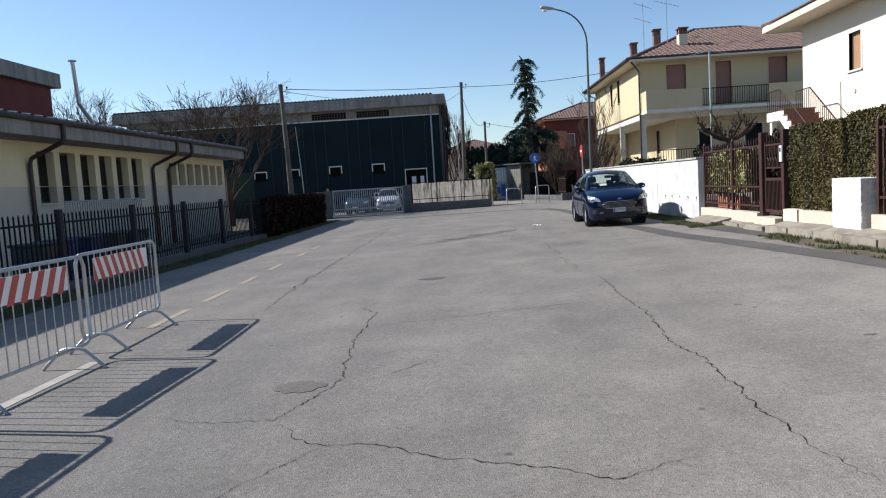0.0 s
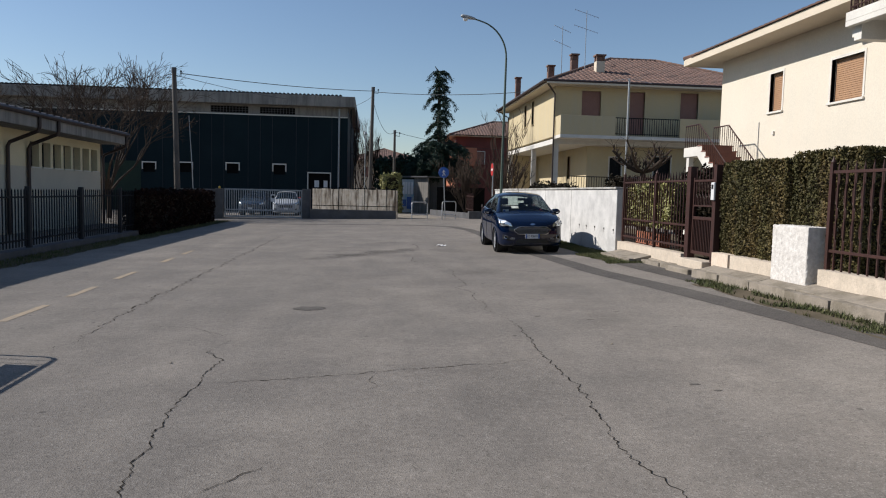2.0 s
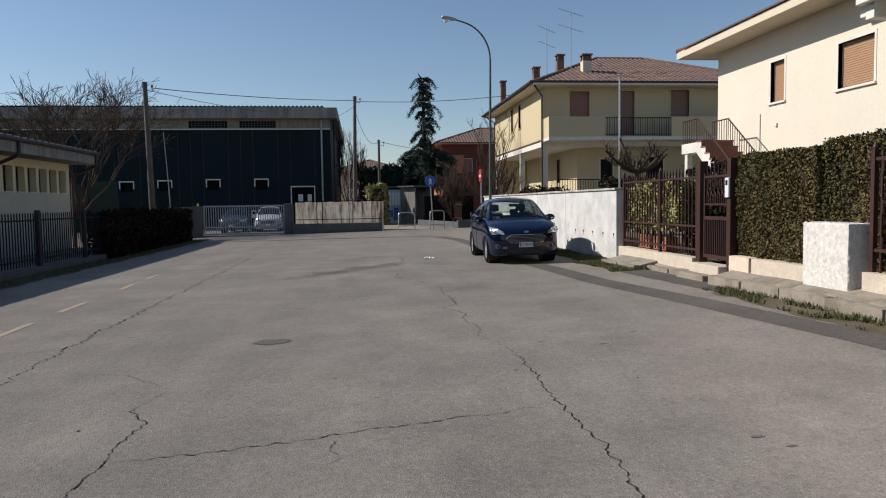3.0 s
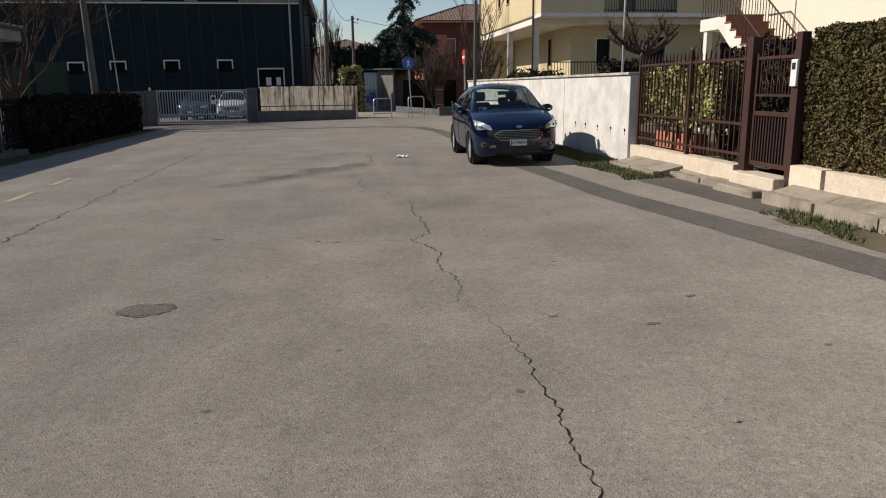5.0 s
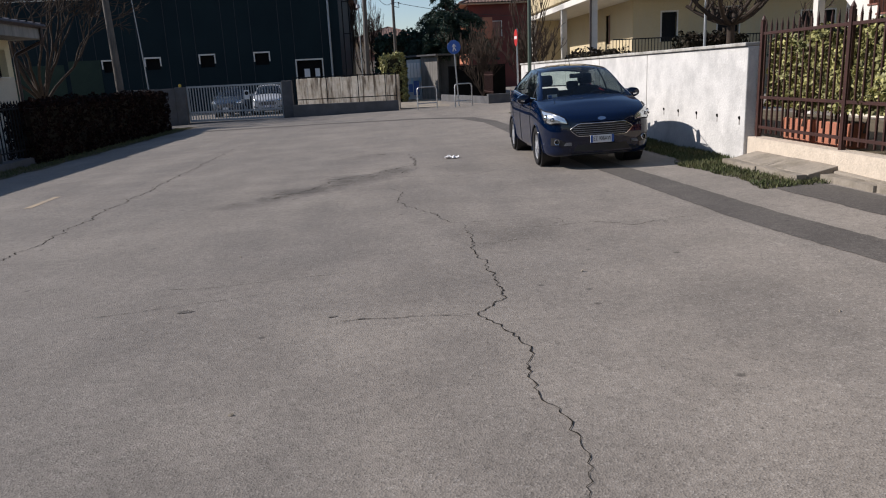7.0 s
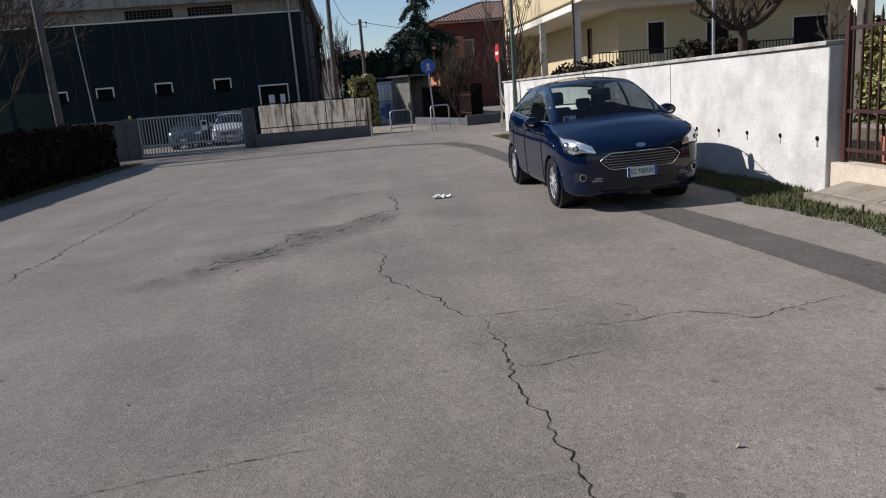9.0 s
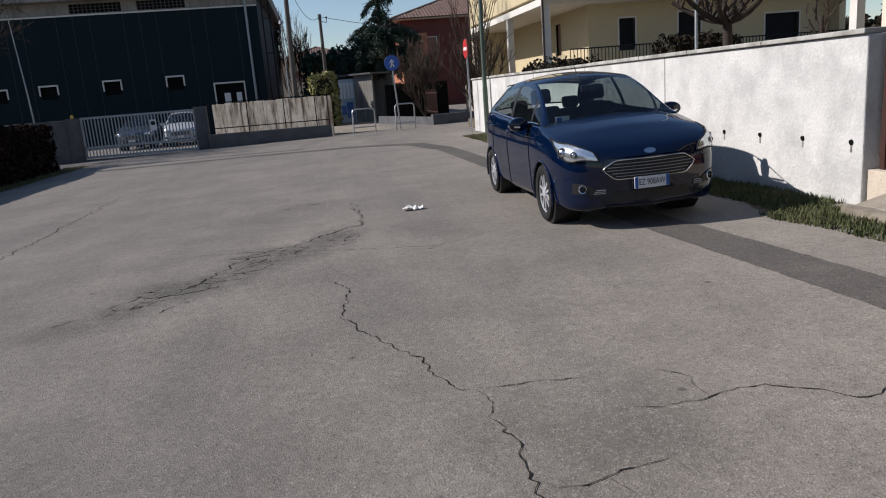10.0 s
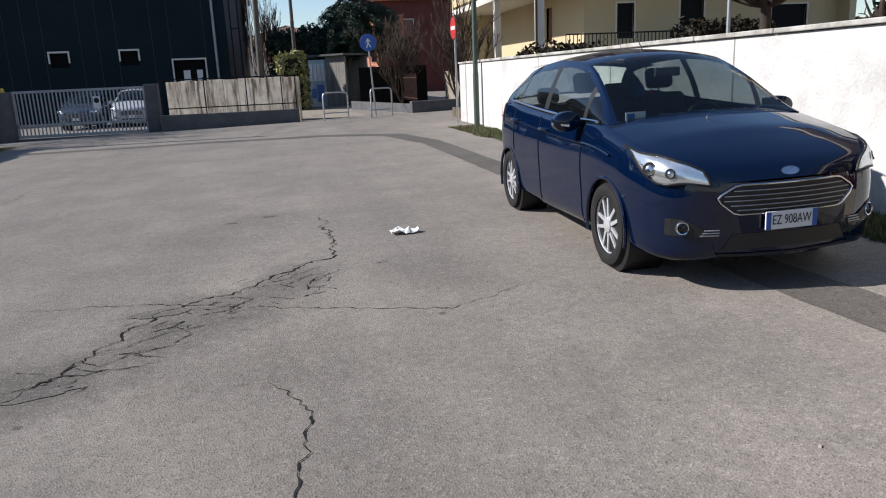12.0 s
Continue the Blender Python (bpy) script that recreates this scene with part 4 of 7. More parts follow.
# ---- large buildings: near cream house ----
def house_cream():
    X = 10.5
    t = thing("house_cream", X, 20.0, 0.0, "cream rendered two-storey house with tan roller shutters", "house")
    y1, zt = 9.8, 6.3
    holes = [(2.42, 3.7, 4.18, 5.3), (6.0, 6.68, 4.25, 5.4)]
    part("wall_front", MB().wall("x", 0, 0.35, 0.0, y1, -0.3, zt, holes), M_CREAM, t)
    for h in holes:
        window_unit(t, "x", 0, *h, -1, M_SHUTTER_TAN)
    part("wall_side", MB().box(0.35, 11.0, y1 - 0.35, y1, -0.3, zt), M_CREAM, t)
    part("wall_near", MB().box(0.35, 11.0, -12.0, -11.65, -0.3, zt), M_CREAM, t)
    part("wall_rear", MB().box(10.7, 11.0, -11.65, y1 - 0.35, -0.3, zt), M_CREAM, t)
    # nearer bay with its balcony
    part("bay_wall", MB().wall("x", -0.25, 0.35, -12.0, 0.0, -0.3, zt, [(-4.5, -3.2, 3.4, 5.6)]), M_WHITEWALL, t)
    window_unit(t, "x", -0.25, -4.5, -3.2, 3.4, 5.6, -1, M_SHUTTER_TAN, sill=False)
    b = part("balcony", MB().box(-1.5, -0.25, -9.0, 1.05, 5.62, 5.82).box(-1.5, -1.36, -9.0, 1.05, 5.5, 5.62), M_TRIM, t, bevel=0.01)
    part("balcony_beam", MB().box(-0.25, 0.0, 0.0, 2.6, 5.65, 5.82).box(-1.3, -0.05, 0.75, 1.0, 5.2, 5.62), M_TRIM, b)
    railing(b, (-1.42, -9.0, 0), (-1.42, 1.0, 0), 5.86, 6.8, M_BROWN_IRON, 0.12)
    railing(b, (-1.42, 1.0, 0), (-0.3, 1.0, 0), 5.86, 6.8, M_BROWN_IRON, 0.12)
    # roof: overhanging eave, tiles, gutter line
    part("eave_soffit", MB().box(-0.95, 11.9, -12.9, y1 + 0.95, zt, zt + 0.12), M_SOFFIT, t)
    part("eave_board", MB().box(-1.0, -0.95, -12.9, y1 + 0.98, zt - 0.02, zt + 0.2).box(-0.95, 11.9, y1 + 0.95, y1 + 1.0, zt - 0.02, zt + 0.2), M_SOFFIT, t)
    hip_roof(t, 0, 11.0, -12.0, y1, zt + 0.2, 2.3, 1.0, M_TILE, sides="wn")
    part("downpipe", MB().tube([(-0.1, 0.3, 5.3), (-0.1, 0.3, 0.2)], 0.055, 8), M_GUTTER, t)
    part("downpipe", MB().tube([(-0.32, -0.45, 5.3), (-0.32, -0.45, 0.2)], 0.055, 8), M_GUTTER, t)
    part("wall_cable", MB().tube([(-0.015, 7.2, 4.0), (-0.015, 7.2, 2.2), (-0.015, 7.22, 1.2)], 0.012, 5), M_GALV, t)
    part("wall_box", MB().box(-0.05, 0.0, 6.3, 6.4, 3.55, 3.65), M_TRIM, t)
    # ramp rail beside the house
    railing(t, (-2.2, -9.0, 0), (-1.9, -0.9, 0), 1.7, 2.6, M_GREY_IRON, 0.6, 0.02, "yard_railing")


house_cream()


def outside_stair():
    """Stair between the houses: pale side, red-brown treads, iron rails."""
    t = thing("outside_stair", 9.22, 27.9, 0.0, "pale concrete outside stair with red-brown treads", "stairs", rz=-90)
    n, rise, run = 15, 0.19, 0.265
    ztop = 3.22
    side = [(0.3 + run * i, ztop - rise * i) for i in range(n + 1)]
    poly = [(-0.75, ztop), (0.3, ztop)]
    for i in range(n):
        poly += [(0.3 + run * (i + 1), ztop - rise * i), (0.3 + run * (i + 1), ztop - rise * (i + 1))]
    poly += [(0.3 + run * n - 0.3, ztop - rise * n - 0.3), (0.25, ztop - 0.3), (-0.75, ztop - 0.3)]
    part("flight", MB().prism(poly, -0.5, 0.5, "y"), M_TRIM, t)
    for i in range(n):
        part("tread", MB().box(0.3 + run * i - 0.02, 0.3 + run * (i + 1) + 0.02, -0.52, 0.52, ztop - rise * i + 0.002, ztop - rise * i + 0.035), M_STAIR_RED, t)
        part("riser", MB().box(0.3 + run * (i + 1) + 0.002, 0.3 + run * (i + 1) + 0.02, -0.5, 0.5, ztop - rise * (i + 1) + 0.036, ztop - rise * i), M_STAIR_RED, t)
    for y in (-0.48, 0.48):
        mb = MB().tube([(-0.7, y, ztop + 0.70), (0.3, y, ztop + 0.70), (0.3 + run * n, y, ztop - rise * n + 0.70)], 0.022, 6)
        part("handrail", mb, M_BROWN_IRON, t)
        for i in range(0, 2 * n):
            x = 0.3 + run * i / 2
            part("baluster", MB().box(x - 0.008, x + 0.008, y - 0.008, y + 0.008, ztop - rise * i / 2, ztop - rise * i / 2 + 0.70), M_BROWN_IRON, t)
        part("stair_post", MB().box(-0.6, -0.42, y * 0.8 - 0.08, y * 0.8 + 0.08, -0.1, ztop - 0.3), M_TRIM, t)
        for i in range(7):
            x = -0.7 + i * 0.15
            part("baluster", MB().box(x - 0.008, x + 0.008, y - 0.008, y + 0.008, ztop, ztop + 0.70), M_BROWN_IRON, t)


outside_stair()


# ---- low school building on the left ----
def school():
    X, Y = -14.3, 24.0
    t = thing("school_building", X, Y, -0.3, "long low yellowish school block with deep narrow windows", "building")
    y0, y1 = -22.0, 16.9
    zt = 3.75
    g1 = [(0.26 + 1.22 * i, 0.26 + 1.22 * i + 0.9, 1.95, 3.5) for i in range(6)]
    g2 = [(9.85 + 0.99 * i, 9.85 + 0.99 * i + 0.74, 2.46, 3.42) for i in range(7)]
    g0 = [(-14 + 1.3 * i, -14 + 1.3 * i + 0.9, 1.95, 3.5) for i in range(6)]
    holes = g0 + g1 + g2
    part("wall_front", MB().wall("x", 0, -0.6, y0, y1, 2.45, zt, [(a, b, max(c, 2.46), d) for a, b, c, d in holes]), M_SCHOOL, t)
    part("wall_base", MB().wall("x", 0.002, -0.6, y0, y1, -0.2, 2.45, [(a, b, c, 2.46) for a, b, c, d in holes if c < 2.4]), M_PALE, t)
    part("wall_end", MB().box(-12, -0.6, y1 - 0.3, y1, -0.2, zt), M_SCHOOL, t)
    part("wall_near", MB().box(-12, -0.6, y0, y0 + 0.3, -0.2, zt), M_SCHOOL, t)
    part("wall_back", MB().box(-12, -11.7, y0 + 0.3, y1 - 0.3, -0.2, zt), M_SCHOOL, t)
    for a, b, c, d in holes:
        w = part("window", MB().box(-0.29, -0.25, a, a + 0.06, c, d).box(-0.29, -0.25, b - 0.06, b, c, d).box(-0.29, -0.25, a, b, c, c + 0.06).box(-0.29, -0.25, a, b, d - 0.06, d).box(-0.29, -0.25, (a + b) / 2 - 0.025, (a + b) / 2 + 0.025, c, d), M_GUTTER, t)
        part("pane", MB().box(-0.275, -0.265, a + 0.06, b - 0.06, c + 0.06, d - 0.06), G_WINDOW, w)
        part("sill", MB().box(-0.25, 0.06, a, b, c - 0.05, c - 0.002), M_TRIM, w)
    part("room_floor", MB().box(-11.7, -0.61, y0 + 0.3, y1 - 0.3, 0.0, 0.1), M_DARK_INSIDE, t)
    part("ceiling", MB().box(-11.7, -0.61, y0 + 0.3, y1 - 0.3, 3.7, 3.75), M_PALE, t)
    part("eave_slab", MB().box(-12.4, 1.1, y0 - 0.5, y1 + 0.35, zt, zt + 0.46), M_BAND, t, bevel=0.02)
    part("gutter", MB().tube([(1.16, y0 - 0.5, zt + 0.46), (1.16, y1 + 0.4, zt + 0.46)], 0.09, 8), M_GUTTER, t)
    roof = MB()
    n = 70
    for i in range(n):
        a = y0 - 0.5 + (y1 - y0 + 1.0) * i / n
        b = y0 - 0.5 + (y1 - y0 + 1.0) * (i + 0.93) / n
        roof.add([(1.18, a, zt + 0.5), (1.18, (a + b) / 2, zt + 0.58), (1.18, b, zt + 0.5), (-5.5, a, zt + 1.35), (-5.5, (a + b) / 2, zt + 1.43), (-5.5, b, zt + 1.35)], [(0, 1, 4, 3), (1, 2, 5, 4)])
    roof.add([(1.17, y0 - 0.5, zt + 0.47), (1.17, y1 + 0.5, zt + 0.47), (-5.5, y1 + 0.5, zt + 1.33), (-5.5, y0 - 0.5, zt + 1.33), (-12.4, y0 - 0.5, zt + 0.43), (-12.4, y1 + 0.5, zt + 0.43)], [(0, 1, 2, 3), (3, 2, 5, 4)])
    part("roof", roof, M_DARKROOF, t)
    for y in (-0.25, 8.0, 9.55, 17.0):
        part("downpipe", MB().tube([(1.17, y, zt + 0.4), (1.17, y, zt + 0.05), (1.1, y, zt - 0.1), (0.16, y, zt - 0.5), (0.09, y, zt - 0.65), (0.09, y, 0.0)], 0.065, 8), M_GUTTER, t)
    # taller red volume behind
    u = part("upper_block", MB().box(-11.0, -4.4, -24.0, 9.2, zt + 0.43, 6.75), M_REDBRICK, t)
    part("upper_eave", MB().box(-11.5, -4.1, -24.5, 9.5, 6.75, 7.35), M_BAND, u, bevel=0.02)
    part("flue", MB().tube([(-3.7, 11.6, 5.0), (-3.85, 10.3, 6.2), (-3.85, 10.1, 7.95)], 0.09, 10).lathe([(0.17, 0), (0.17, 0.05)], 12, pose(-3.85, 10.1, 7.95)), M_GALV, u)


school()


# ---- dark industrial hall at the end ----
def hall():
    t = thing("industrial_hall", -16, 62.0, -0.2, "large dark green industrial hall with concrete roof edge", "building")
    x0, x1 = -13.0, 12.5
    wins = [(3.4 + o, 4.3 + o, 2.85, 3.6) for o in (0.0, 3.5)] + [(-0.06, 0.84, 2.85, 3.55), (-2.75, -1.85, 2.8, 3.5), (9.55, 11.2, 1.2, 3.02)]
    clad = part("cladding", MB().wall("y", 0, 0.3, x0, x1, -0.2, 7.3, wins), M_DARKCLAD, t)
    ribs = MB()
    for i in range(int((x1 - x0) / 0.9)):
        x = x0 + 0.9 * i
        for zz in [(-0.2, 7.28)]:
            if not any(a - 0.03 < x < b + 0.03 for a, b, _, _ in wins):
                ribs.box(x - 0.012, x + 0.012, -0.012, 0.0, *zz)
    part("panel_joints", ribs, M_DARKROOF, clad)
    for a, b, c, d in wins:
        w = part("window", MB().box(a, b, 0.2, 0.22, c, d), M_DARK_INSIDE, t)
        part("window_frame", MB().box(a - 0.08, b + 0.08, -0.03, 0.05, d, d + 0.09).box(a - 0.08, a, -0.03, 0.05, c + (d - c) * 0.3, d).box(b, b + 0.08, -0.03, 0.05, c + (d - c) * 0.3, d), M_TRIM, w)
    for a, b in ((10.0, 10.35), (10.7, 11.0)):
        part("poster", MB().box(a, b, 0.15, 0.19, 1.9, 2.48), M_SIGN_WHITE, t)
    part("white_trim_line", MB().box(x0, x1, -0.04, 0.0, 7.3, 7.38), M_TRIM, t)
    vents = [(2.2, 5.0, 7.45, 7.95), (5.85, 8.5, 7.45, 7.95)]
    part("concrete_band", MB().wall("y", 0.05, 0.3, x0, x1, 7.38, 8.05, vents), M_BAND, t)
    for a, b, c, d in vents:
        g = part("vent_grille", MB().box(a, b, 0.28, 0.3, c, d), M_DARK_INSIDE, t)
        mb = MB()
        for i in range(13):
            mb.box(a + (b - a) * i / 12 - 0.02, a + (b - a) * i / 12 + 0.02, 0.08, 0.16, c, d)
        for z in (c + 0.17, c + 0.34):
            mb.box(a, b, 0.09, 0.15, z - 0.015, z + 0.015)
        part("grille_bars", mb, M_CONCRETE_DARK, g)
    part("roof_fascia", MB().box(x0 - 0.8, x1 + 0.55, -0.75, 24.0, 8.05, 8.85), M_BAND, t, bevel=0.04)
    roof = MB()
    for i in range(86):
        a = x0 - 0.7 + 0.3 * i
        roof.add([(a, -0.7, 8.86), (a + 0.1, -0.7, 8.98), (a + 0.2, -0.7, 8.98), (a + 0.3, -0.7, 8.86), (a, 24, 9.3), (a + 0.1, 24, 9.4), (a + 0.2, 24, 9.4), (a + 0.3, 24, 9.3)], [(0, 1, 5, 4), (1, 2, 6, 5), (2, 3, 7, 6)])
    part("roof_sheet", roof, M_DARKROOF, t)
    part("wall_right", MB().box(x1 - 0.3, x1, 0.3, 24.0, -0.2, 8.05), M_DARKCLAD, t)
    part("wall_left", MB().box(x0, x0 + 0.3, 0.3, 24.0, -0.2, 8.05), M_DARKCLAD, t)
    part("wall_back", MB().box(x0, x1, 23.7, 24.0, -0.2, 8.05), M_DARKCLAD, t)
    part("downpipe", MB().tube([(11.85, -0.08, 8.0), (11.85, -0.08, 0.0)], 0.07, 8), M_GREY_IRON, t)
    part("ladder", MB().tube([(12.75, 0.1, 0.0), (12.75, 0.1, 8.0)], 0.04, 6).tube([(13.15, 0.4, 0.0), (13.15, 0.4, 8.0)], 0.04, 6).tube([(12.75, 0.1, 6.6), (13.2, 0.4, 6.6)], 0.03, 6).tube([(12.75, 0.1, 4.6), (13.2, 0.4, 4.6)], 0.03, 6), M_DARK_IRON, t)
    for a, b, c in ((-12.9, -5.2, 3.4), (-4.9, -2.9, 3.6)):
        part("green_panel", MB().box(a, b, -0.02, -0.004, 0.0, c), M_GREENPANEL, t)


hall()


# ---- the parked hatchback and its fellows ----
def curve(keys):
    """A smooth function through (u, value) pairs."""
    us, vs = [k[0] for k in keys], [k[1] for k in keys]

    def f(u):
        if u <= us[0]:
            return vs[0]
        if u >= us[-1]:
            return vs[-1]
        i = max(j for j in range(len(us)) if us[j] <= u)
        i = min(i, len(us) - 2)
        h = us[i + 1] - us[i]
        t = (u - us[i]) / h

        def slope(k):
            if k in (0, len(us) - 1):
                return 0.0 if k else (vs[1] - vs[0]) / (us[1] - us[0])
            return ((vs[k + 1] - vs[k]) / (us[k + 1] - us[k]) + (vs[k] - vs[k - 1]) / (us[k] - us[k - 1])) / 2
        m0, m1 = slope(i) * h, slope(i + 1) * h
        return (2 * t**3 - 3 * t**2 + 1) * vs[i] + (t**3 - 2 * t**2 + t) * m0 + (-2 * t**3 + 3 * t**2) * vs[i + 1] + (t**3 - t**2) * m1
    return f


HW = curve([(0, 0.50), (0.03, 0.605), (0.09, 0.705), (0.2, 0.785), (0.4, 0.838), (0.83, 0.862), (1.6, 0.858), (2.6, 0.858), (3.32, 0.862), (3.7, 0.82), (3.88, 0.74), (3.97, 0.62)])
ZB = curve([(0, 0.68), (0.05, 0.745), (0.14, 0.80), (0.35, 0.868), (0.65, 0.93), (1.0, 0.985), (1.6, 0.995), (2.6, 1.04), (3.3, 1.085), (3.75, 1.07), (3.97, 0.99)])
Z0 = curve([(0, 0.215), (0.1, 0.19), (0.6, 0.19), (1.2, 0.2), (2.9, 0.2), (3.5, 0.23), (3.97, 0.30)])
ZRAIL = curve([(0.92, 0.985), (1.15, 1.12), (1.45, 1.285), (1.75, 1.40), (2.1, 1.445), (2.5, 1.45), (3.0, 1.41), (3.35, 1.355), (3.6, 1.24), (3.86, 1.07)])
YRAIL = curve([(0.92, 0.735), (1.3, 0.655), (1.75, 0.585), (2.3, 0.565), (3.0, 0.56), (3.4, 0.565), (3.86, 0.655)])
CROWN = curve([(0.92, 0.02), (1.75, 0.05), (2.3, 0.06), (3.2, 0.055), (3.86, 0.03)])
AXLES, ARCH = (0.83, 3.32), 0.335


def car_section(u):
    """Half outline from the sill up to the shoulder, (side, height)."""
    w, zb, z0 = HW(u), ZB(u), Z0(u)
    pts = [(0.0, z0), (0.78, z0), (0.93, z0 + 0.012), (0.972, z0 + 0.06), (0.985, z0 + 0.14), (0.992, z0 + (zb - z0) * 0.38), (1.0, z0 + (zb - z0) * 0.55),
           (0.998, z0 + (zb - z0) * 0.68), (0.982, z0 + (zb - z0) * 0.8), (0.965, z0 + (zb - z0) * 0.88), (0.935, zb - 0.022), (0.90, zb - 0.004)]
    return [(w * a, z) for a, z in pts]


def side_at(u, w):
    """How far out the flank is at a height."""
    sec = car_section(u)[2:]
    for (a, b), (c, e) in zip(sec, sec[1:]):
        if b <= w <= e:
            return a + (c - a) * (w - b) / max(1e-6, e - b)
    return sec[-1][0]


NOSE = 0.07


def nose_at(v, w):
    """How far back the painted front lies at a side distance and height."""
    v = abs(v)
    s0 = side_at(0.0, w)
    if v <= s0:
        return -NOSE * (1 - (v / s0) ** 2)
    lo, hi = 0.0, 0.8
    for _ in range(24):
        mid = (lo + hi) / 2
        lo, hi = (mid, hi) if side_at(mid, w) < v else (lo, mid)
    return lo


def dense(pts, n):
    """Evenly spaced points on a line through pts."""
    out = []
    d = [0.0]
    for (a, b), (c, e) in zip(pts, pts[1:]):
        d.append(d[-1] + math.hypot(c - a, e - b))
    for i in range(n):
        s = d[-1] * i / (n - 1)
        k = min(max(j for j in range(len(d)) if d[j] <= s + 1e-9), len(pts) - 2)
        t = (s - d[k]) / (d[k + 1] - d[k])
        out.append((pts[k][0] + (pts[k + 1][0] - pts[k][0]) * t, pts[k][1] + (pts[k + 1][1] - pts[k][1]) * t))
    return out


def wheel_mesh():
    """Tyre and rim profiles; the wheel's axis is z, its outer side up."""
    tyre = [(0.205, -0.09), (0.255, -0.098), (0.283, -0.088), (0.297, -0.06), (0.30, 0.0), (0.297, 0.06), (0.283, 0.088), (0.255, 0.098), (0.222, 0.092), (0.205, 0.085)]
    rim = [(0.206, -0.085), (0.206, 0.08), (0.219, 0.09), (0.222, 0.082), (0.2, 0.068), (0.19, 0.0), (0.19, -0.085)]
    return tyre, rim


def hatchback(name, x, y, z, rz, paint, label, tilt=0.0, number=False):
    """A small five-door hatchback; its nose looks along local -y, sides along x."""
    t = thing(name, x, y, z, label, "car", rz, ry=tilt)
    t.scale = (0.985, 1.03, 1.04)
    P = lambda u, v, w: (v, u, w)
    us = span(0.0, 3.97, 0.03)
    N = 40
    body = MB()
    for s in (-1, 1):
        rows = []
        for u in us:
            row = []
            for v, w in dense(car_section(u), N):
                uu, ww = u, w
                if v > 0.45:
                    for a in AXLES:
                        du, dw = u - a, w - 0.30
                        r = math.hypot(du, dw)
                        if abs(r - ARCH) < 0.022 and r > 0 and dw > -0.18:
                            uu, ww = a + du * ARCH / r, 0.30 + dw * ARCH / r
                row.append(P(uu, s * v, ww))
            rows.append(row)
        n0 = len(body.v)
        k = len(rows[0])
        body.v.extend(q for r in rows for q in r)
        for i in range(len(rows) - 1):
            for j in range(k - 1):
                idx = (n0 + i * k + j, n0 + i * k + j + 1, n0 + (i + 1) * k + j + 1, n0 + (i + 1) * k + j)
                c = [sum(body.v[q][a] for q in idx) / 4 for a in range(3)]
                if abs(c[0]) > 0.45 and any(math.hypot(c[1] - a, c[2] - 0.30) < ARCH - 0.004 for a in AXLES):
                    continue
                body.f.append(idx)
    # nose and tail closing faces
    for u, sgn in ((0.0, -1), (3.97, 1)):
        sec = dense(car_section(u), 14)
        rows = [[P(u + sgn * NOSE * (1 - (a / 10) ** 2), v * a / 10, w) for a in range(-10, 11)] for v, w in sec]
        body.grid(rows)
    part("body", body, paint, t, smooth=True)
    # bonnet
    rows = []
    for u in span(0.0, 0.98, 0.03):
        hw, zb = HW(u) * 0.90, ZB(u) - 0.004
        rows.append([P(u - NOSE * (1 - (a / 8) ** 2) * (1 - ease(u / 0.4)), hw * a / 8, zb + (0.012 + 0.05 * ease(u / 0.5)) * (1 - (a / 8) ** 2) + 0.005 * math.exp(-((abs(a) - 5.6) / 1.2) ** 2) * ease(u / 0.3)) for a in range(-8, 9)])
    part("bonnet", MB().grid(rows), paint, t, smooth=True)
    # greenhouse: sides, windscreen, roof, tailgate
    shell, glass, black = MB(), {}, {}
    gu = span(0.92, 3.86, 0.035)
    for s in (-1, 1):
        S = 16
        rows = []
        for u in gu:
            yb, zb = HW(u) * 0.90, ZB(u) - 0.004
            yr, zr = YRAIL(u), max(ZRAIL(u), zb + 0.002)
            rows.append([P(u, s * (yb + (yr - yb) * (a / S) + 0.022 * math.sin(math.pi * a / S)), zb + (zr - zb) * (a / S)) for a in range(S + 1)])
        for i in range(len(gu) - 1):
            u = (gu[i] + gu[i + 1]) / 2
            gap = ZRAIL(u) - ZB(u)
            for a in range(S):
                h = (a + 0.5) / S
                quad = [rows[i][a], rows[i][a + 1], rows[i + 1][a + 1], rows[i + 1][a]]
                top = 1 - (0.034 if u < 1.7 else 0.055) / max(gap, 0.08)
                inside = 0.07 < h < top
                pane = inside and (1.04 < u < 1.36 or 1.43 < u < 2.28 or 2.40 < u < 3.10 or 3.14 < u < 3.40)
                zone = (s, sum(u > e for e in (1.395, 2.34, 3.12)))
                tgt = glass.setdefault(zone, MB()) if pane else (black.setdefault((s, sum(u > e for e in (1.2, 1.9, 2.8, 3.3))), MB()) if inside and 1.04 < u < 3.42 else shell)
                tgt.add(quad, [(0, 1, 2, 3)])
        strip = [Vector(P(u, s * (HW(u) * 0.90 + 0.012), ZB(u) + 0.012)) for u in span(1.08, 3.35, 0.1)]
        part("window_trim", MB().tube(strip, 0.010, 6), M_CHROME, t)
    screen, tail = MB(), MB()
    for lo, hi, mb_pane in ((0.92, 1.75, screen), (3.36, 3.86, tail)):
        uu = span(lo, hi, 0.035)
        T = 26
        bulge = -0.10 if lo < 2 else 0.06
        rows = [[P(u + bulge * (1 - (a / T) ** 2) * (0.6 + 0.4 * (i / (len(uu) - 1))), YRAIL(u) * a / T, ZRAIL(u) + CROWN(u) * (1 - (a / T) ** 2)) for a in range(-T, T + 1)] for i, u in enumerate(uu)]
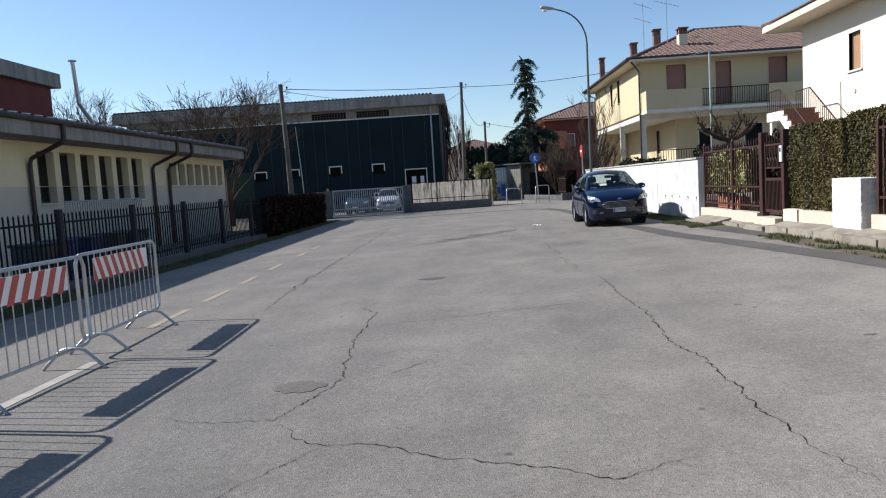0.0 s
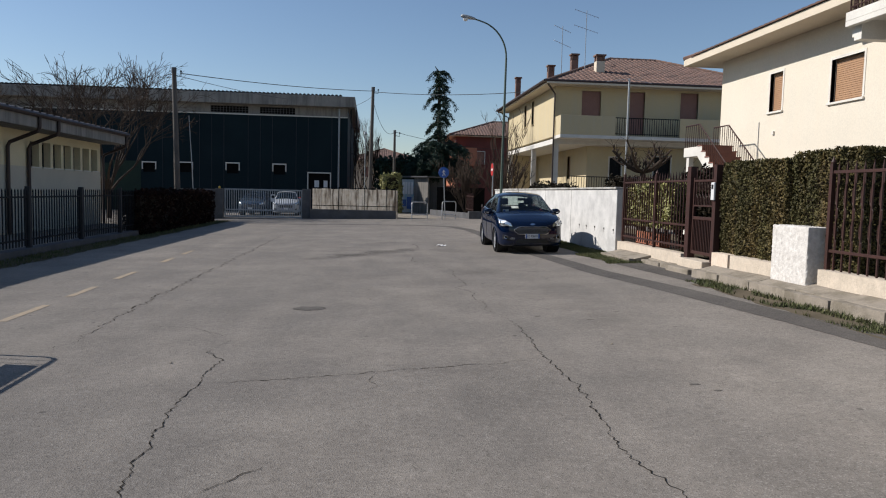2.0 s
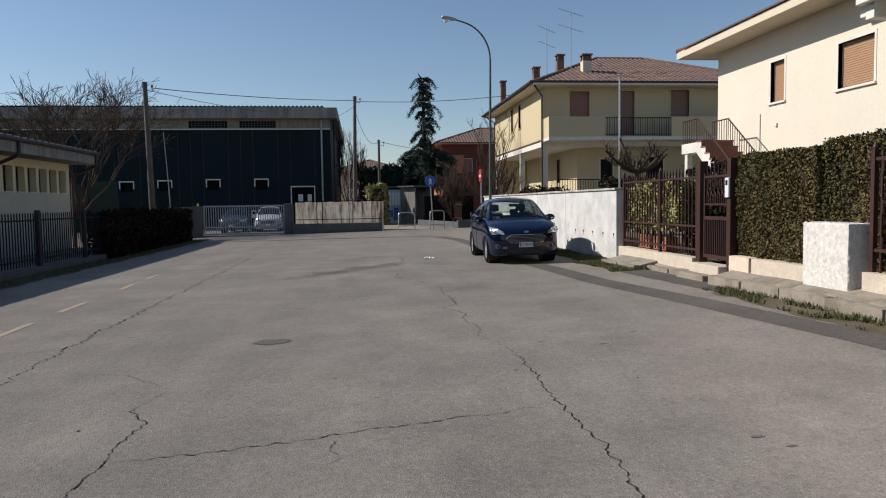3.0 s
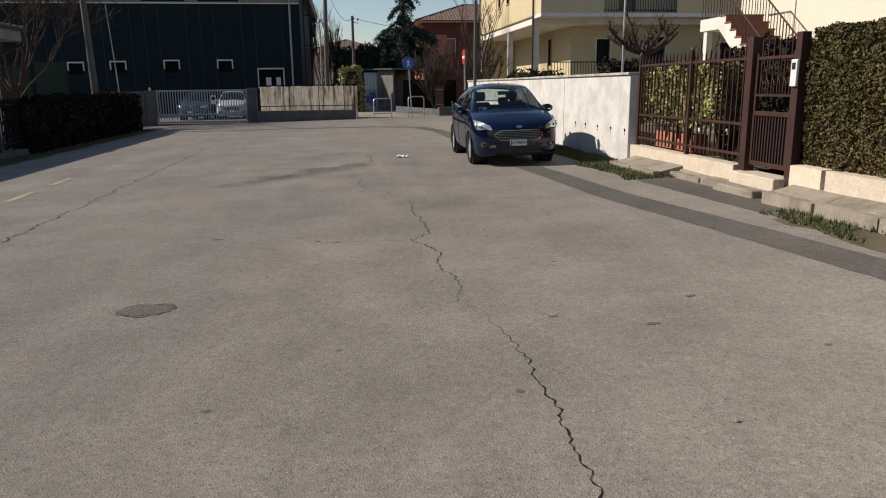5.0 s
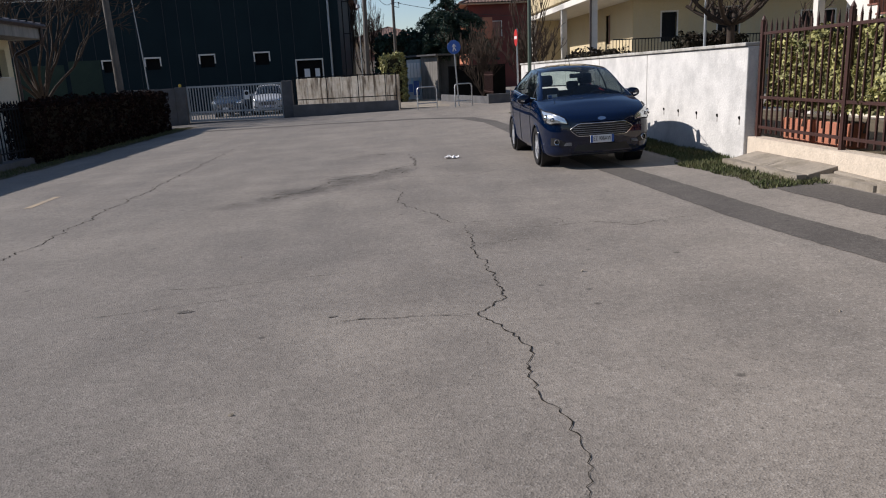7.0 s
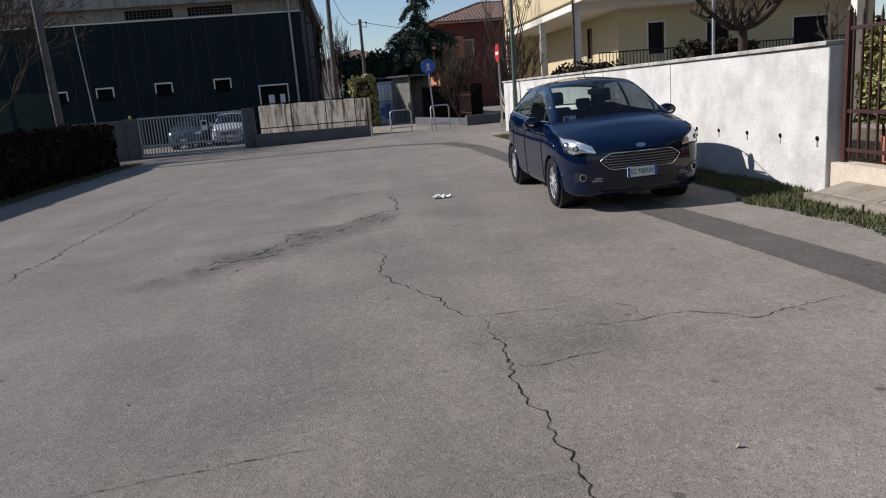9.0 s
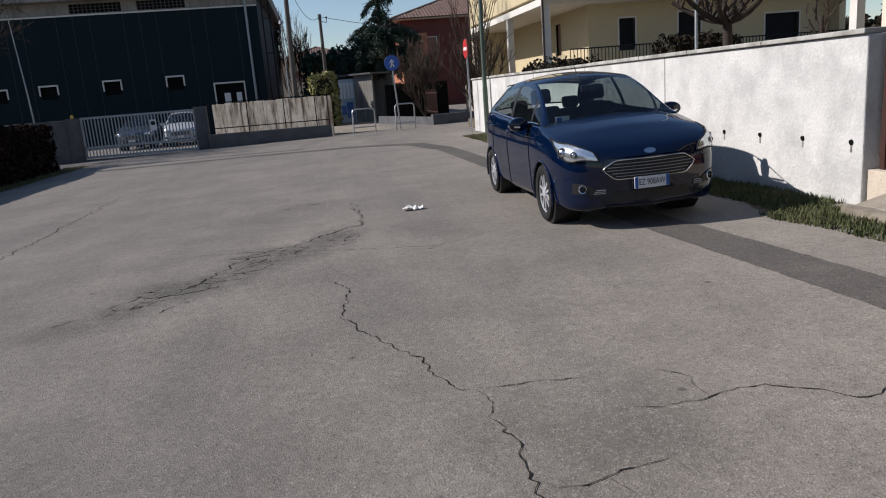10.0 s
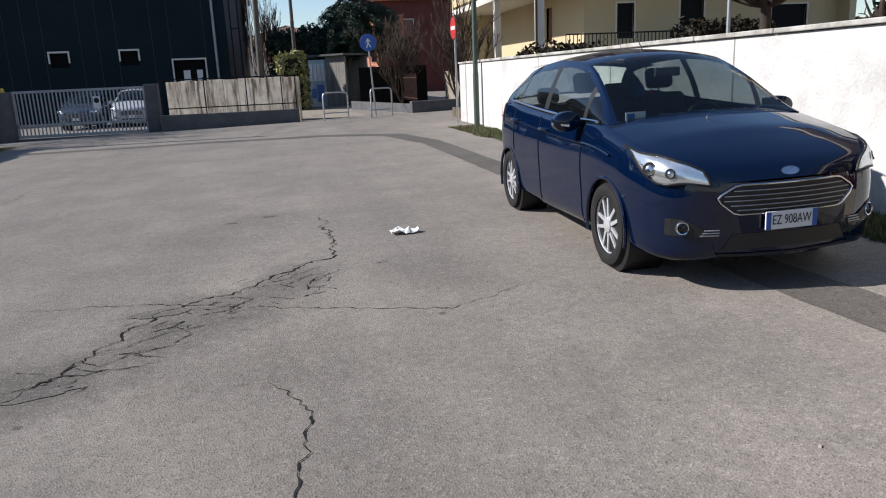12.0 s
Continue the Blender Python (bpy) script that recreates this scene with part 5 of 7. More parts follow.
        for i in range(len(uu) - 1):
            for j in range(2 * T):
                quad = [rows[i][j], rows[i][j + 1], rows[i + 1][j + 1], rows[i + 1][j]]
                edge = j < 1 or j > 2 * T - 2 or (lo > 2 and (i < 1 or i > len(uu) - 4))
                (shell if edge else mb_pane).add(quad, [(0, 1, 2, 3)])
    rows = [[P(u - 0.10 * (1 - (a / 10) ** 2) * ease((2.2 - u) / 0.45) + 0.036 * (1 - (a / 10) ** 2) * ease((u - 2.9) / 0.46), YRAIL(u) * a / 10, ZRAIL(u) + CROWN(u) * (1 - (a / 10) ** 2)) for a in range(-10, 11)] for u in span(1.75, 3.36, 0.05)]
    shell.grid(rows)
    part("roof_shell", shell, paint, t, smooth=True)
    for mb in black.values():
        part("pillar_trim", mb, M_BLACK_PLASTIC, t, smooth=True)
    for mb in glass.values():
        part("side_glass", mb, G_CAR_DARK, t, smooth=True).visible_shadow = False
    w = part("windscreen", screen, G_CAR, t, smooth=True)
    b = part("rear_window", tail, G_CAR, t, smooth=True)
    for pane in (w, b):
        pane.visible_shadow = False
    part("cowl", MB().grid([[P(0.86 + 0.11 * k - 0.10 * (1 - (a / 6) ** 2), 0.72 * a / 6, 0.93 + 0.02 * (1 - (a / 6) ** 2)) for a in range(-6, 7)] for k in range(2)]), M_BLACK_PLASTIC, t)
    part("wiper", MB().tube([P(0.86, 0.45, 0.975), P(0.90, 0.05, 1.0), P(0.97, -0.35, 1.03)], 0.010, 5), M_BLACK_PLASTIC, t)
    part("wiper", MB().tube([P(0.86, -0.1, 0.985), P(0.91, -0.4, 1.0), P(0.98, -0.6, 1.01)], 0.010, 5), M_BLACK_PLASTIC, t)
    part("spoiler", MB().grid([[P(3.34 + 0.14 * k, 0.53 * a / 6, 1.415 + 0.035 * (1 - (a / 6) ** 2) - 0.02 * k) for a in range(-6, 7)] for k in (0, 0.5, 1)]), paint, t, smooth=True)
    part("aerial_mast", MB().tube([P(1.95, 0, 1.49), P(2.16, 0, 1.70)], 0.006, 6, 0.003), M_BLACK_PLASTIC, t)
    # cabin
    part("cabin_floor", MB().box(-0.72, 0.72, 0.95, 3.7, 0.33, 0.36), M_SEAT, t)
    part("cabin_lining", MB().box(-0.76, -0.74, 1.0, 3.5, 0.36, 0.95).box(0.74, 0.76, 1.0, 3.5, 0.36, 0.95).box(-0.74, 0.74, 3.5, 3.55, 0.36, 1.0), M_SEAT, t)
    rows = [[P(0.93 + 0.4 * k - 0.05 * (1 - (a / 6) ** 2), 0.74 * a / 6, 0.95 + 0.04 * math.sin(math.pi * k) - 0.12 * (k == 1)) for a in range(-6, 7)] for k in (0, 0.33, 0.66, 0.85, 1)]
    part("dashboard", MB().grid(rows).box(-0.74, 0.74, 1.3, 1.33, 0.4, 0.85), M_BLACK_PLASTIC, t, smooth=True)
    part("steering_wheel", MB().lathe([(0.165, -0.015), (0.185, -0.015), (0.185, 0.015), (0.165, 0.015)], 20, pose(0.36, 1.5, 0.9, 65), close=True), M_BLACK_PLASTIC, t)
    for sx in (-0.36, 0.36):
        seat = part("front_seat", MB().box(sx - 0.24, sx + 0.24, 1.65, 2.15, 0.4, 0.62).box(-0.23, 0.23, 0, 0.16, 0, 0.58, pose(sx, 2.1, 0.58, -16)), M_SEAT, t, bevel=0.05)
        part("headrest", MB().box(-0.13, 0.13, 0, 0.1, 0.62, 0.80, pose(sx, 2.1, 0.58, -16)), M_SEAT, seat, bevel=0.04)
    seat = part("rear_seat", MB().box(-0.62, 0.62, 2.75, 3.2, 0.4, 0.62).box(-0.62, 0.62, 0, 0.16, 0, 0.5, pose(0, 3.15, 0.58, -18)), M_SEAT, t, bevel=0.05)
    for sx in (-0.38, 0.38):
        part("headrest", MB().box(-0.12, 0.12, 0, 0.1, 0.5, 0.66, pose(sx, 3.15, 0.58, -18)), M_SEAT, seat, bevel=0.04)
    part("rear_mirror", MB().box(-0.11, 0.11, 1.50, 1.54, 1.28, 1.35), M_BLACK_PLASTIC, t, bevel=0.01)
    part("permit", MB().box(-0.60, -0.44, 1.02, 1.025, 0.985, 1.06), M_SIGN_WHITE, t, "white and blue paper behind the windscreen")
    part("permit_print", MB().box(-0.59, -0.53, 1.014, 1.0175, 0.995, 1.05), M_BLUE, t)
    # front: grille, intakes, lamps, plate
    def face(u, v, w):
        return (v, u + nose_at(v, w), w)
    outline = [(-0.475, 0.585), (-0.455, 0.555), (-0.38, 0.495), (-0.34, 0.485), (0.34, 0.485), (0.38, 0.495), (0.455, 0.555), (0.475, 0.585), (0.45, 0.61), (0.37, 0.655), (0.33, 0.663), (-0.33, 0.663), (-0.37, 0.655), (-0.45, 0.61)]
    loop = []
    for (a, c), (d, e) in zip(outline, outline[1:] + outline[:1]):
        loop += [Vector(face(-0.012, a + (d - a) * i / 4, c + (e - c) * i / 4)) for i in range(4)]
    half_at = lambda w: 0.34 + 0.135 * min(1.0, (w - 0.485) / 0.1) if w < 0.585 else 0.475 - 0.145 * (w - 0.585) / 0.078
    gr = part("grille", MB().grid([[face(-0.006, half_at(w) * a / 10, w) for a in range(-10, 11)] for w in (0.486, 0.52, 0.555, 0.585, 0.62, 0.662)]), M_BLACK, t)
    part("grille_rim", MB().tube(loop + [loop[0]], 0.0065, 6, caps=False), M_CHROME, gr, smooth=True)
    for w0 in (0.512, 0.54, 0.569, 0.598, 0.628):
        half = half_at(w0) - 0.015
        part("grille_slat", MB().tube([face(-0.014, half * a / 10, w0) for a in range(-10, 11)], 0.0036, 6), M_GALV, gr, smooth=True)
    part("lower_intake", MB().grid([[face(-0.004, v * (1.0 - 1.5 * (w - 0.27)), w) for v in span(-0.44, 0.44, 0.044)] for w in (0.27, 0.30, 0.33, 0.365)]), M_BLACK, t)
    part("bumper_lip", MB().grid([[face(-0.012, v, w) for v in span(-0.47, 0.47, 0.047)] for w in (0.23, 0.243)]), M_BLACK_PLASTIC, t)
    bx = -0.012
    pl = part("number_plate", MB().box(bx - 0.18, bx + 0.18, -0.100, -0.088, 0.385, 0.495), M_PLATE, t, "white plate with blue end bands", bevel=0.003)
    for sx in (-1, 1):
        part("plate_band", MB().box(bx + sx * 0.162 - 0.0165, bx + sx * 0.162 + 0.0165, -0.1025, -0.100, 0.387, 0.493), M_BLUE, pl)
    if number:
        txt = bpy.data.curves.new("plate_number", "FONT")
        txt.body, txt.size, txt.align_x, txt.align_y, txt.extrude = "EZ 908AW", 0.082, "CENTER", "CENTER", 0.0008
        tmp = bpy.data.objects.new("plate_number", txt)
        ob = new("plate_number", bpy.data.meshes.new_from_object(tmp))
        bpy.data.objects.remove(tmp)
        ob.matrix_basis = pose(bx, -0.1015, 0.44, 90, 0, 0) @ Matrix.Diagonal((0.72, 1, 1, 1))
        ob.parent = pl
        ob.data.materials.clear()
        ob.data.materials.append(M_BLACK)
    part("badge", MB().lathe([(0.001, 0), (0.062, 0), (0.062, 0.008), (0.001, 0.01)], 24, pose(0, -0.040, 0.722, 58) @ Matrix.Diagonal((1, 0.45, 1, 1))), M_CHROME, t, "plain oval chrome badge", smooth=True)
    for s in (-1, 1):
        rows, back = [], []
        for i in range(17):
            k = i / 16
            ut, ul = 0.003 + 0.03 * (1 - k) ** 2 + 0.59 * k, 0.008 + 0.47 * k ** 1.1
            ft = 1.05 - 0.10 * min(1.0, k / 0.7)
            fl = ft - 0.12 - 0.10 * min(1.0, k / 0.3) + 0.19 * max(0.0, (k - 0.45) / 0.55)
            row, rb = [], []
            for j in range(8):
                u, f = ul + (ut - ul) * j / 7, fl + (ft - fl) * j / 7
                w = Z0(u) + (ZB(u) - Z0(u)) * f
                v = side_at(u, w)
                out = Vector((s * (0.35 + 0.6 * k), -0.85 + 0.6 * k, 0.30)).normalized()
                q = Vector(P(u, s * v, w)) + out * (0.014 + 0.016 * math.sin(math.pi * min(1, 0.05 + k)) * math.sin(math.pi * j / 7))
                row.append(q)
                rb.append(q - out * 0.009)
            rows.append(row)
            back.append(rb)
        out = Vector((s * 0.62, -0.6, 0.30)).normalized()
        hl = part("headlight", MB().grid(back), M_LENS, t, "clear swept-back headlight", smooth=True)
        lens = part("lens", MB().grid(rows), G_LENS, hl, smooth=True)
        lens.visible_shadow = False
        rim = [r[0] for r in rows] + rows[-1][1:] + [r[-1] for r in reversed(rows[:-1])] + list(reversed(rows[0][1:-1]))
        part("lens_rim", MB().tube(rim + [rim[0]], 0.007, 5, caps=False), M_BLACK_PLASTIC, hl, smooth=True)
        c = rows[8][3] - out * 0.006
        m = Matrix.Translation(c) @ out.to_track_quat("Z", "Y").to_matrix().to_4x4()
        part("bulb_ring", MB().lathe([(0.038, 0), (0.046, 0.006), (0.04, 0.01), (0.02, 0.004)], 18, m), M_BLACK_PLASTIC, hl, smooth=True)
        c2 = rows[4][3] - out * 0.006
        m2 = Matrix.Translation(c2) @ out.to_track_quat("Z", "Y").to_matrix().to_4x4()
        part("bulb_ring", MB().lathe([(0.026, 0), (0.032, 0.005), (0.028, 0.008), (0.014, 0.003)], 16, m2), M_BLACK_PLASTIC, hl, smooth=True)
        part("bulb", MB().lathe([(0.001, 0.003), (0.02, 0.003), (0.012, 0.01), (0.001, 0.012)], 14, m2), M_CHROME, hl, smooth=True)
        part("bulb", MB().lathe([(0.001, 0.004), (0.03, 0.004), (0.022, 0.016), (0.001, 0.02)], 16, m), M_CHROME, hl, smooth=True)
        # fog lamp in its dark pocket
        rows = []
        for a in range(13):
            v = 0.47 + 0.28 * a / 12
            lo, hi = 0.345 + 0.02 * a / 12, 0.375 + 0.095 * ease(a / 10)
            rows.append([face(-0.006, s * v, lo + (hi - lo) * k / 4) for k in range(5)])
        fg = part("fog_pocket", MB().grid(rows), M_BLACK, t)
        q = Vector(face(-0.014, s * 0.672, 0.412))
        m = Matrix.Translation(q) @ Vector((s * 0.35, -0.93, 0)).to_track_quat("Z", "Y").to_matrix().to_4x4()
        part("fog_lamp", MB().lathe([(0.036, -0.02), (0.043, 0.002), (0.039, 0.008), (0.033, 0.006), (0.030, -0.012)], 20, m), M_CHROME, fg, smooth=True)
        part("fog_lens", MB().lathe([(0.031, -0.008), (0.02, -0.002), (0.001, 0.0)], 16, m), G_CAR_DARK, fg, smooth=True)
        for z in (0.362, 0.378, 0.394):
            part("bumper_blade", MB().tube([face(-0.010, s * v, z) for v in span(0.46, 0.575 - (z - 0.362) * 0.8, 0.02)], 0.0045, 6), M_GALV, fg, smooth=True)
        # mirror, handles, sill line, door seams
        mr = part("door_mirror", MB().lathe([(0.01, -0.07), (0.07, -0.06), (0.098, 0.0), (0.09, 0.05), (0.03, 0.075)], 16, pose(s * 0.935, 1.40, 1.0, 90) @ Matrix.Diagonal((1.25, 0.82, 1.0, 1))), paint, t, smooth=True)
        part("mirror_foot", MB().tube([P(1.42, s * 0.76, 0.965), P(1.41, s * 0.88, 0.99)], 0.035, 8), M_BLACK_PLASTIC, mr)
        part("mirror_glass", MB().box(s * 0.925 - 0.085, s * 0.925 + 0.085, 1.462, 1.467, 0.95, 1.06), M_CHROME, mr)
        part("indicator", MB().tube([P(1.33, s * 0.93, 0.975), P(1.345, s * 0.99, 0.985), P(1.39, s * 1.05, 0.99)], 0.014, 6), M_LENS, mr)
        for u, zz in ((2.18, 0.885), (3.02, 0.925)):
            h = part("door_handle", MB().tube([P(u - 0.10, s * (HW(u) * 0.985 + 0.006), zz), P(u - 0.06, s * (HW(u) * 0.985 + 0.028), zz + 0.004), P(u + 0.06, s * (HW(u) * 0.985 + 0.028), zz + 0.006), P(u + 0.10, s * (HW(u) * 0.985 + 0.006), zz + 0.006)], 0.015, 6), paint, t, smooth=True)
        for u, lo in ((1.30, 0.24), (2.34, 0.24), (3.10, 0.62)):
            seam = [Vector(P(u, s * (v + 0.003), w)) for v, w in dense(car_section(u), 30) if w > lo and v > 0.4]
            part("door_seam", MB().tube(seam, 0.004, 4), M_BLACK, t)
        part("swage_line", MB().tube([P(u, s * (HW(u) * 0.996 + 0.003), ZB(u) - 0.145) for u in span(0.75, 3.6, 0.15)], 0.008, 5, 0.006), paint, t, smooth=True)
        part("tail_lamp", MB().grid([[P(3.62 + 0.14 * k, s * (HW(3.62 + 0.14 * k) * 0.97 + 0.012), 0.78 + 0.36 * j) for k in (0, 0.5, 1)] for j in (0, 0.5, 1)]), M_SIGN_RED, t)
        for a in AXLES:
            arc = [P(a + (ARCH + 0.004) * math.cos(q), s * (HW(a) - 0.006), 0.30 + (ARCH + 0.004) * math.sin(q)) for q in span(-0.28, math.pi + 0.28, 0.12)]
            part("arch_lip", MB().tube(arc, 0.014, 6), paint, t, smooth=True)
            part("wheel_well", MB().lathe([(ARCH + 0.01, 0), (ARCH + 0.01, 0.3)], 28, pose(s * (0.82 if s < 0 else 0.52), a, 0.30, 0, 90, 0)), M_BLACK_PLASTIC, t)
            m = pose(s * 0.765, a, 0.30, 0, 90 * s, 0)
            tyre, rim = wheel_mesh()
            wh = part("wheel", MB().lathe(rim, 36, m, close=True), M_ALLOY, t, smooth=True)
            part("tyre", MB().lathe(tyre, 40, m, close=True), M_TYRE, wh, smooth=True)
            part("brake_disc", MB().lathe([(0.05, 0.0), (0.15, 0.0), (0.15, 0.012), (0.05, 0.012)], 24, m), M_CONCRETE_DARK, wh)
            for k in range(5):
                for off in (-0.15, 0.15):
                    q = m @ Matrix.Rotation(2 * math.pi * k / 5 + 0.3, 4, "Z")
                    e = Matrix.Rotation(off * 0.9, 4, "Z")
                    i0, i1 = Vector((0.03, off * 0.12, 0.072)), e @ Vector((0.205, off * 0.14, 0.066))
                    side = Vector((-(i1 - i0).y, (i1 - i0).x, 0)).normalized()
                    vs = [i0 - side * 0.013, i0 + side * 0.013, i1 + side * 0.011, i1 - side * 0.011]
                    vs = [q @ p for p in vs] + [q @ (p - Vector((0, 0, 0.03))) for p in vs]
                    part("spoke", MB().add(vs, [(0, 1, 2, 3), (7, 6, 5, 4), (0, 4, 5, 1), (1, 5, 6, 2), (2, 6, 7, 3), (3, 7, 4, 0)]), M_ALLOY, wh)
            part("hub", MB().lathe([(0.001, 0.05), (0.058, 0.05), (0.055, 0.08), (0.03, 0.09), (0.001, 0.09)], 18, m), M_ALLOY, wh, smooth=True)
    part("underbody", MB().box(-0.62, 0.62, 0.4, 3.6, 0.17, 0.21), M_BLACK_PLASTIC, t)
    return t


hatchback("parked_car", 2.46, 23.22, gz(2.6, 25.0) + 0.002, -1.4, M_PAINT_BLUE, "dark blue five-door hatchback parked beside the white wall", tilt=-1.2, number=True)
hatchback("parked_car", -7.0, 52.0, gz(-7, 52), 4.0, M_PAINT_WHITE, "white hatchback parked behind the sliding gate")
hatchback("parked_car", -9.3, 52.6, gz(-9, 52), -3.0, M_PAINT_STEEL, "grey-blue hatchback parked behind the sliding gate")


# ---- fence, gate and hedges on the right ----
def picket_fence(name, x, y0, y1, zb, z0, z1, material, gap, label, tip=0.1, posts=(), rails=(), r=0.011, group=""):
    t = thing(name, x, (y0 + y1) / 2, zb, label, "fence", group=group)
    L = (y1 - y0) / 2
    for z in rails:
        part("rail", MB().box(-0.016, 0.016, -L, L, z - 0.02 - zb, z + 0.02 - zb), material, t, bevel=0.003)
    n = max(1, round((y1 - y0) / gap))
    bar = MB().box(-r, r, -r, r, z0 - zb, z1 - zb).add([(-r, -r, z1 - zb), (r, -r, z1 - zb), (r, r, z1 - zb), (-r, r, z1 - zb), (0, 0, z1 + tip - zb)], [(0, 1, 4), (1, 2, 4), (2, 3, 4), (3, 0, 4)]).mesh("picket")
    bar.materials.append(material)
    for i in range(1, n):
        ob = new("picket", bar)
        ob.parent = t
        ob.location = (0, -L + 2 * L * i / n, 0)
    for p in posts:
        part("post", MB().box(-0.03, 0.03, p - (y0 + y1) / 2 - 0.03, p - (y0 + y1) / 2 + 0.03, -0.25, z1 + 0.06 - zb).lathe([(0.001, 0.07), (0.035, 0.0), (0.03, -0.03)], 8, pose(0, p - (y0 + y1) / 2, z1 + 0.09 - zb)), material, t, bevel=0.004)
    return t


def plinth(y0, y1, z0, z1, material, label, x=FENCE_X, w=0.11):
    return solid("fence_plinth", rough_block(x - w, x + w, y0, y1, z0, z1, 0.007 if y1 < 18 else 0.003, 22.0, 0.035), material, label, "plinth", "structure", smooth=True)


plinth(19.05, 22.78, -0.2, 0.46, M_STONE_WHITE, "low white painted plinth under the iron fence")
picket_fence("garden_fence", FENCE_X, 19.0, 22.76, 0.47, 0.52, 2.0, M_BROWN_IRON, 0.14, "brown painted iron garden fence with pointed pickets", posts=(20.7, 22.7), rails=(0.6, 1.02, 1.9))
picket_fence("garden_fence", FENCE_X, 7.0, 14.64, 0.62, 0.6, 2.0, M_BROWN_IRON, 0.17, "brown wrought-iron fence with twisted ornamental bars", posts=(14.6, 12.7, 10.8, 8.9), rails=(0.88, 1.95))

def scroll_ornaments():
    """Bent iron ornaments between the pickets of the near fence."""
    t = thing("fence_ornament", FENCE_X, 13.0, 0.9, "bent wrought-iron ornament rods fixed between two rails", "ornament")
    for i in range(44):
        y = 14.54 - 0.17 * i - 13.0
        pts = [(0, y - 0.085, -0.02), (0, y - 0.085, 0.12), (0, y - 0.035, 0.2), (0, y - 0.035, 0.34), (0, y - 0.085, 0.43), (0, y - 0.085, 0.55), (0, y - 0.035, 0.64), (0, y - 0.035, 0.8), (0, y - 0.085, 0.9), (0, y - 0.085, 1.05)]
        part("ornament_rod", MB().tube(pts, 0.010, 5), M_BROWN_IRON, t)


scroll_ornaments()
plinth(6.0, 14.64, -0.2, 0.62, M_STONE_WHITE, "pale rough-cast plinth under the iron fence")
plinth(15.68, 17.05, -0.2, 0.60, M_STONE_WHITE, "pale rough-cast plinth under the hedge", x=4.6)
plinth(17.12, 17.72, -0.2, 0.60, M_STONE_PINK, "pinkish rough-cast plinth under the hedge", x=4.6)
solid("meter_pillar", rough_block(4.42, 4.92, 14.76, 15.66, -0.2, 1.19, 0.011, 26.0, 0.022), M_STUCCO, "low white pillar of rough stucco beside the fence", "pillar", smooth=True)


def garden_gate():
    t = thing("garden_gate", FENCE_X, 18.4, 0.45, "brown iron pedestrian gate with closed lower panel", "gate")
    for y, w in ((0.52, 0.075), (-0.52, 0.06)):
        part("gate_post", MB().box(-w, w, y - w, y + w, -0.5, 1.72), M_BROWN_IRON, t, bevel=0.006)
    fr = part("gate_frame", MB().box(-0.02, 0.02, -0.42, -0.38, 0.04, 1.5).box(-0.02, 0.02, 0.38, 0.42, 0.04, 1.5).box(-0.02, 0.02, -0.38, 0.38, 0.04, 0.1).box(-0.02, 0.02, -0.38, 0.38, 0.7, 0.76).box(-0.02, 0.02, -0.38, 0.38, 0.95, 0.98).box(-0.02, 0.02, -0.38, 0.38, 1.42, 1.46), M_BROWN_IRON, t, bevel=0.004)
    for i in range(12):
        y = -0.36 + 0.065 * i
        part("gate_bar", MB().box(-0.008, 0.008, y - 0.008, y + 0.008, 0.1, 0.7), M_BROWN_IRON, fr)
    for i in range(6):
        y = -0.32 + 0.128 * i
        part("gate_bar", MB().box(-0.008, 0.008, y - 0.008, y + 0.008, 0.98, 1.68), M_BROWN_IRON, fr)
        part("gate_scroll", MB().tube([(0, y - 0.05, 0.98), (0, y - 0.05, 1.12), (0, y, 1.2), (0, y - 0.05, 1.28), (0, y - 0.05, 1.42)], 0.008, 5), M_BROWN_IRON, fr)
    part("gate_panel", MB().box(0.012, 0.018, -0.37, 0.37, 0.1, 0.7), M_DARK_IRON, fr)
    ib = part("intercom", MB().box(-0.10, -0.065, -0.585, -0.465, 1.08, 1.40), M_SIGN_WHITE, t, "white intercom and letter plate", bevel=0.008)
    part("intercom_grille", MB().box(-0.103, -0.1, -0.56, -0.49, 1.28, 1.36), M_BLACK_PLASTIC, ib)
    solid("gate_step", MB().box(4.40, 5.2, 17.9, 18.95, -0.2, 0.40), M_STONE_WHITE, "white worn stone step at the gate", "step", "structure", bevel=0.015)
    solid("gate_step", MB().box(4.16, 4.39, 17.95, 18.95, -0.2, 0.25), M_CONCRETE, "grey worn concrete step at the gate", "step", "structure", bevel=0.02)


garden_gate()


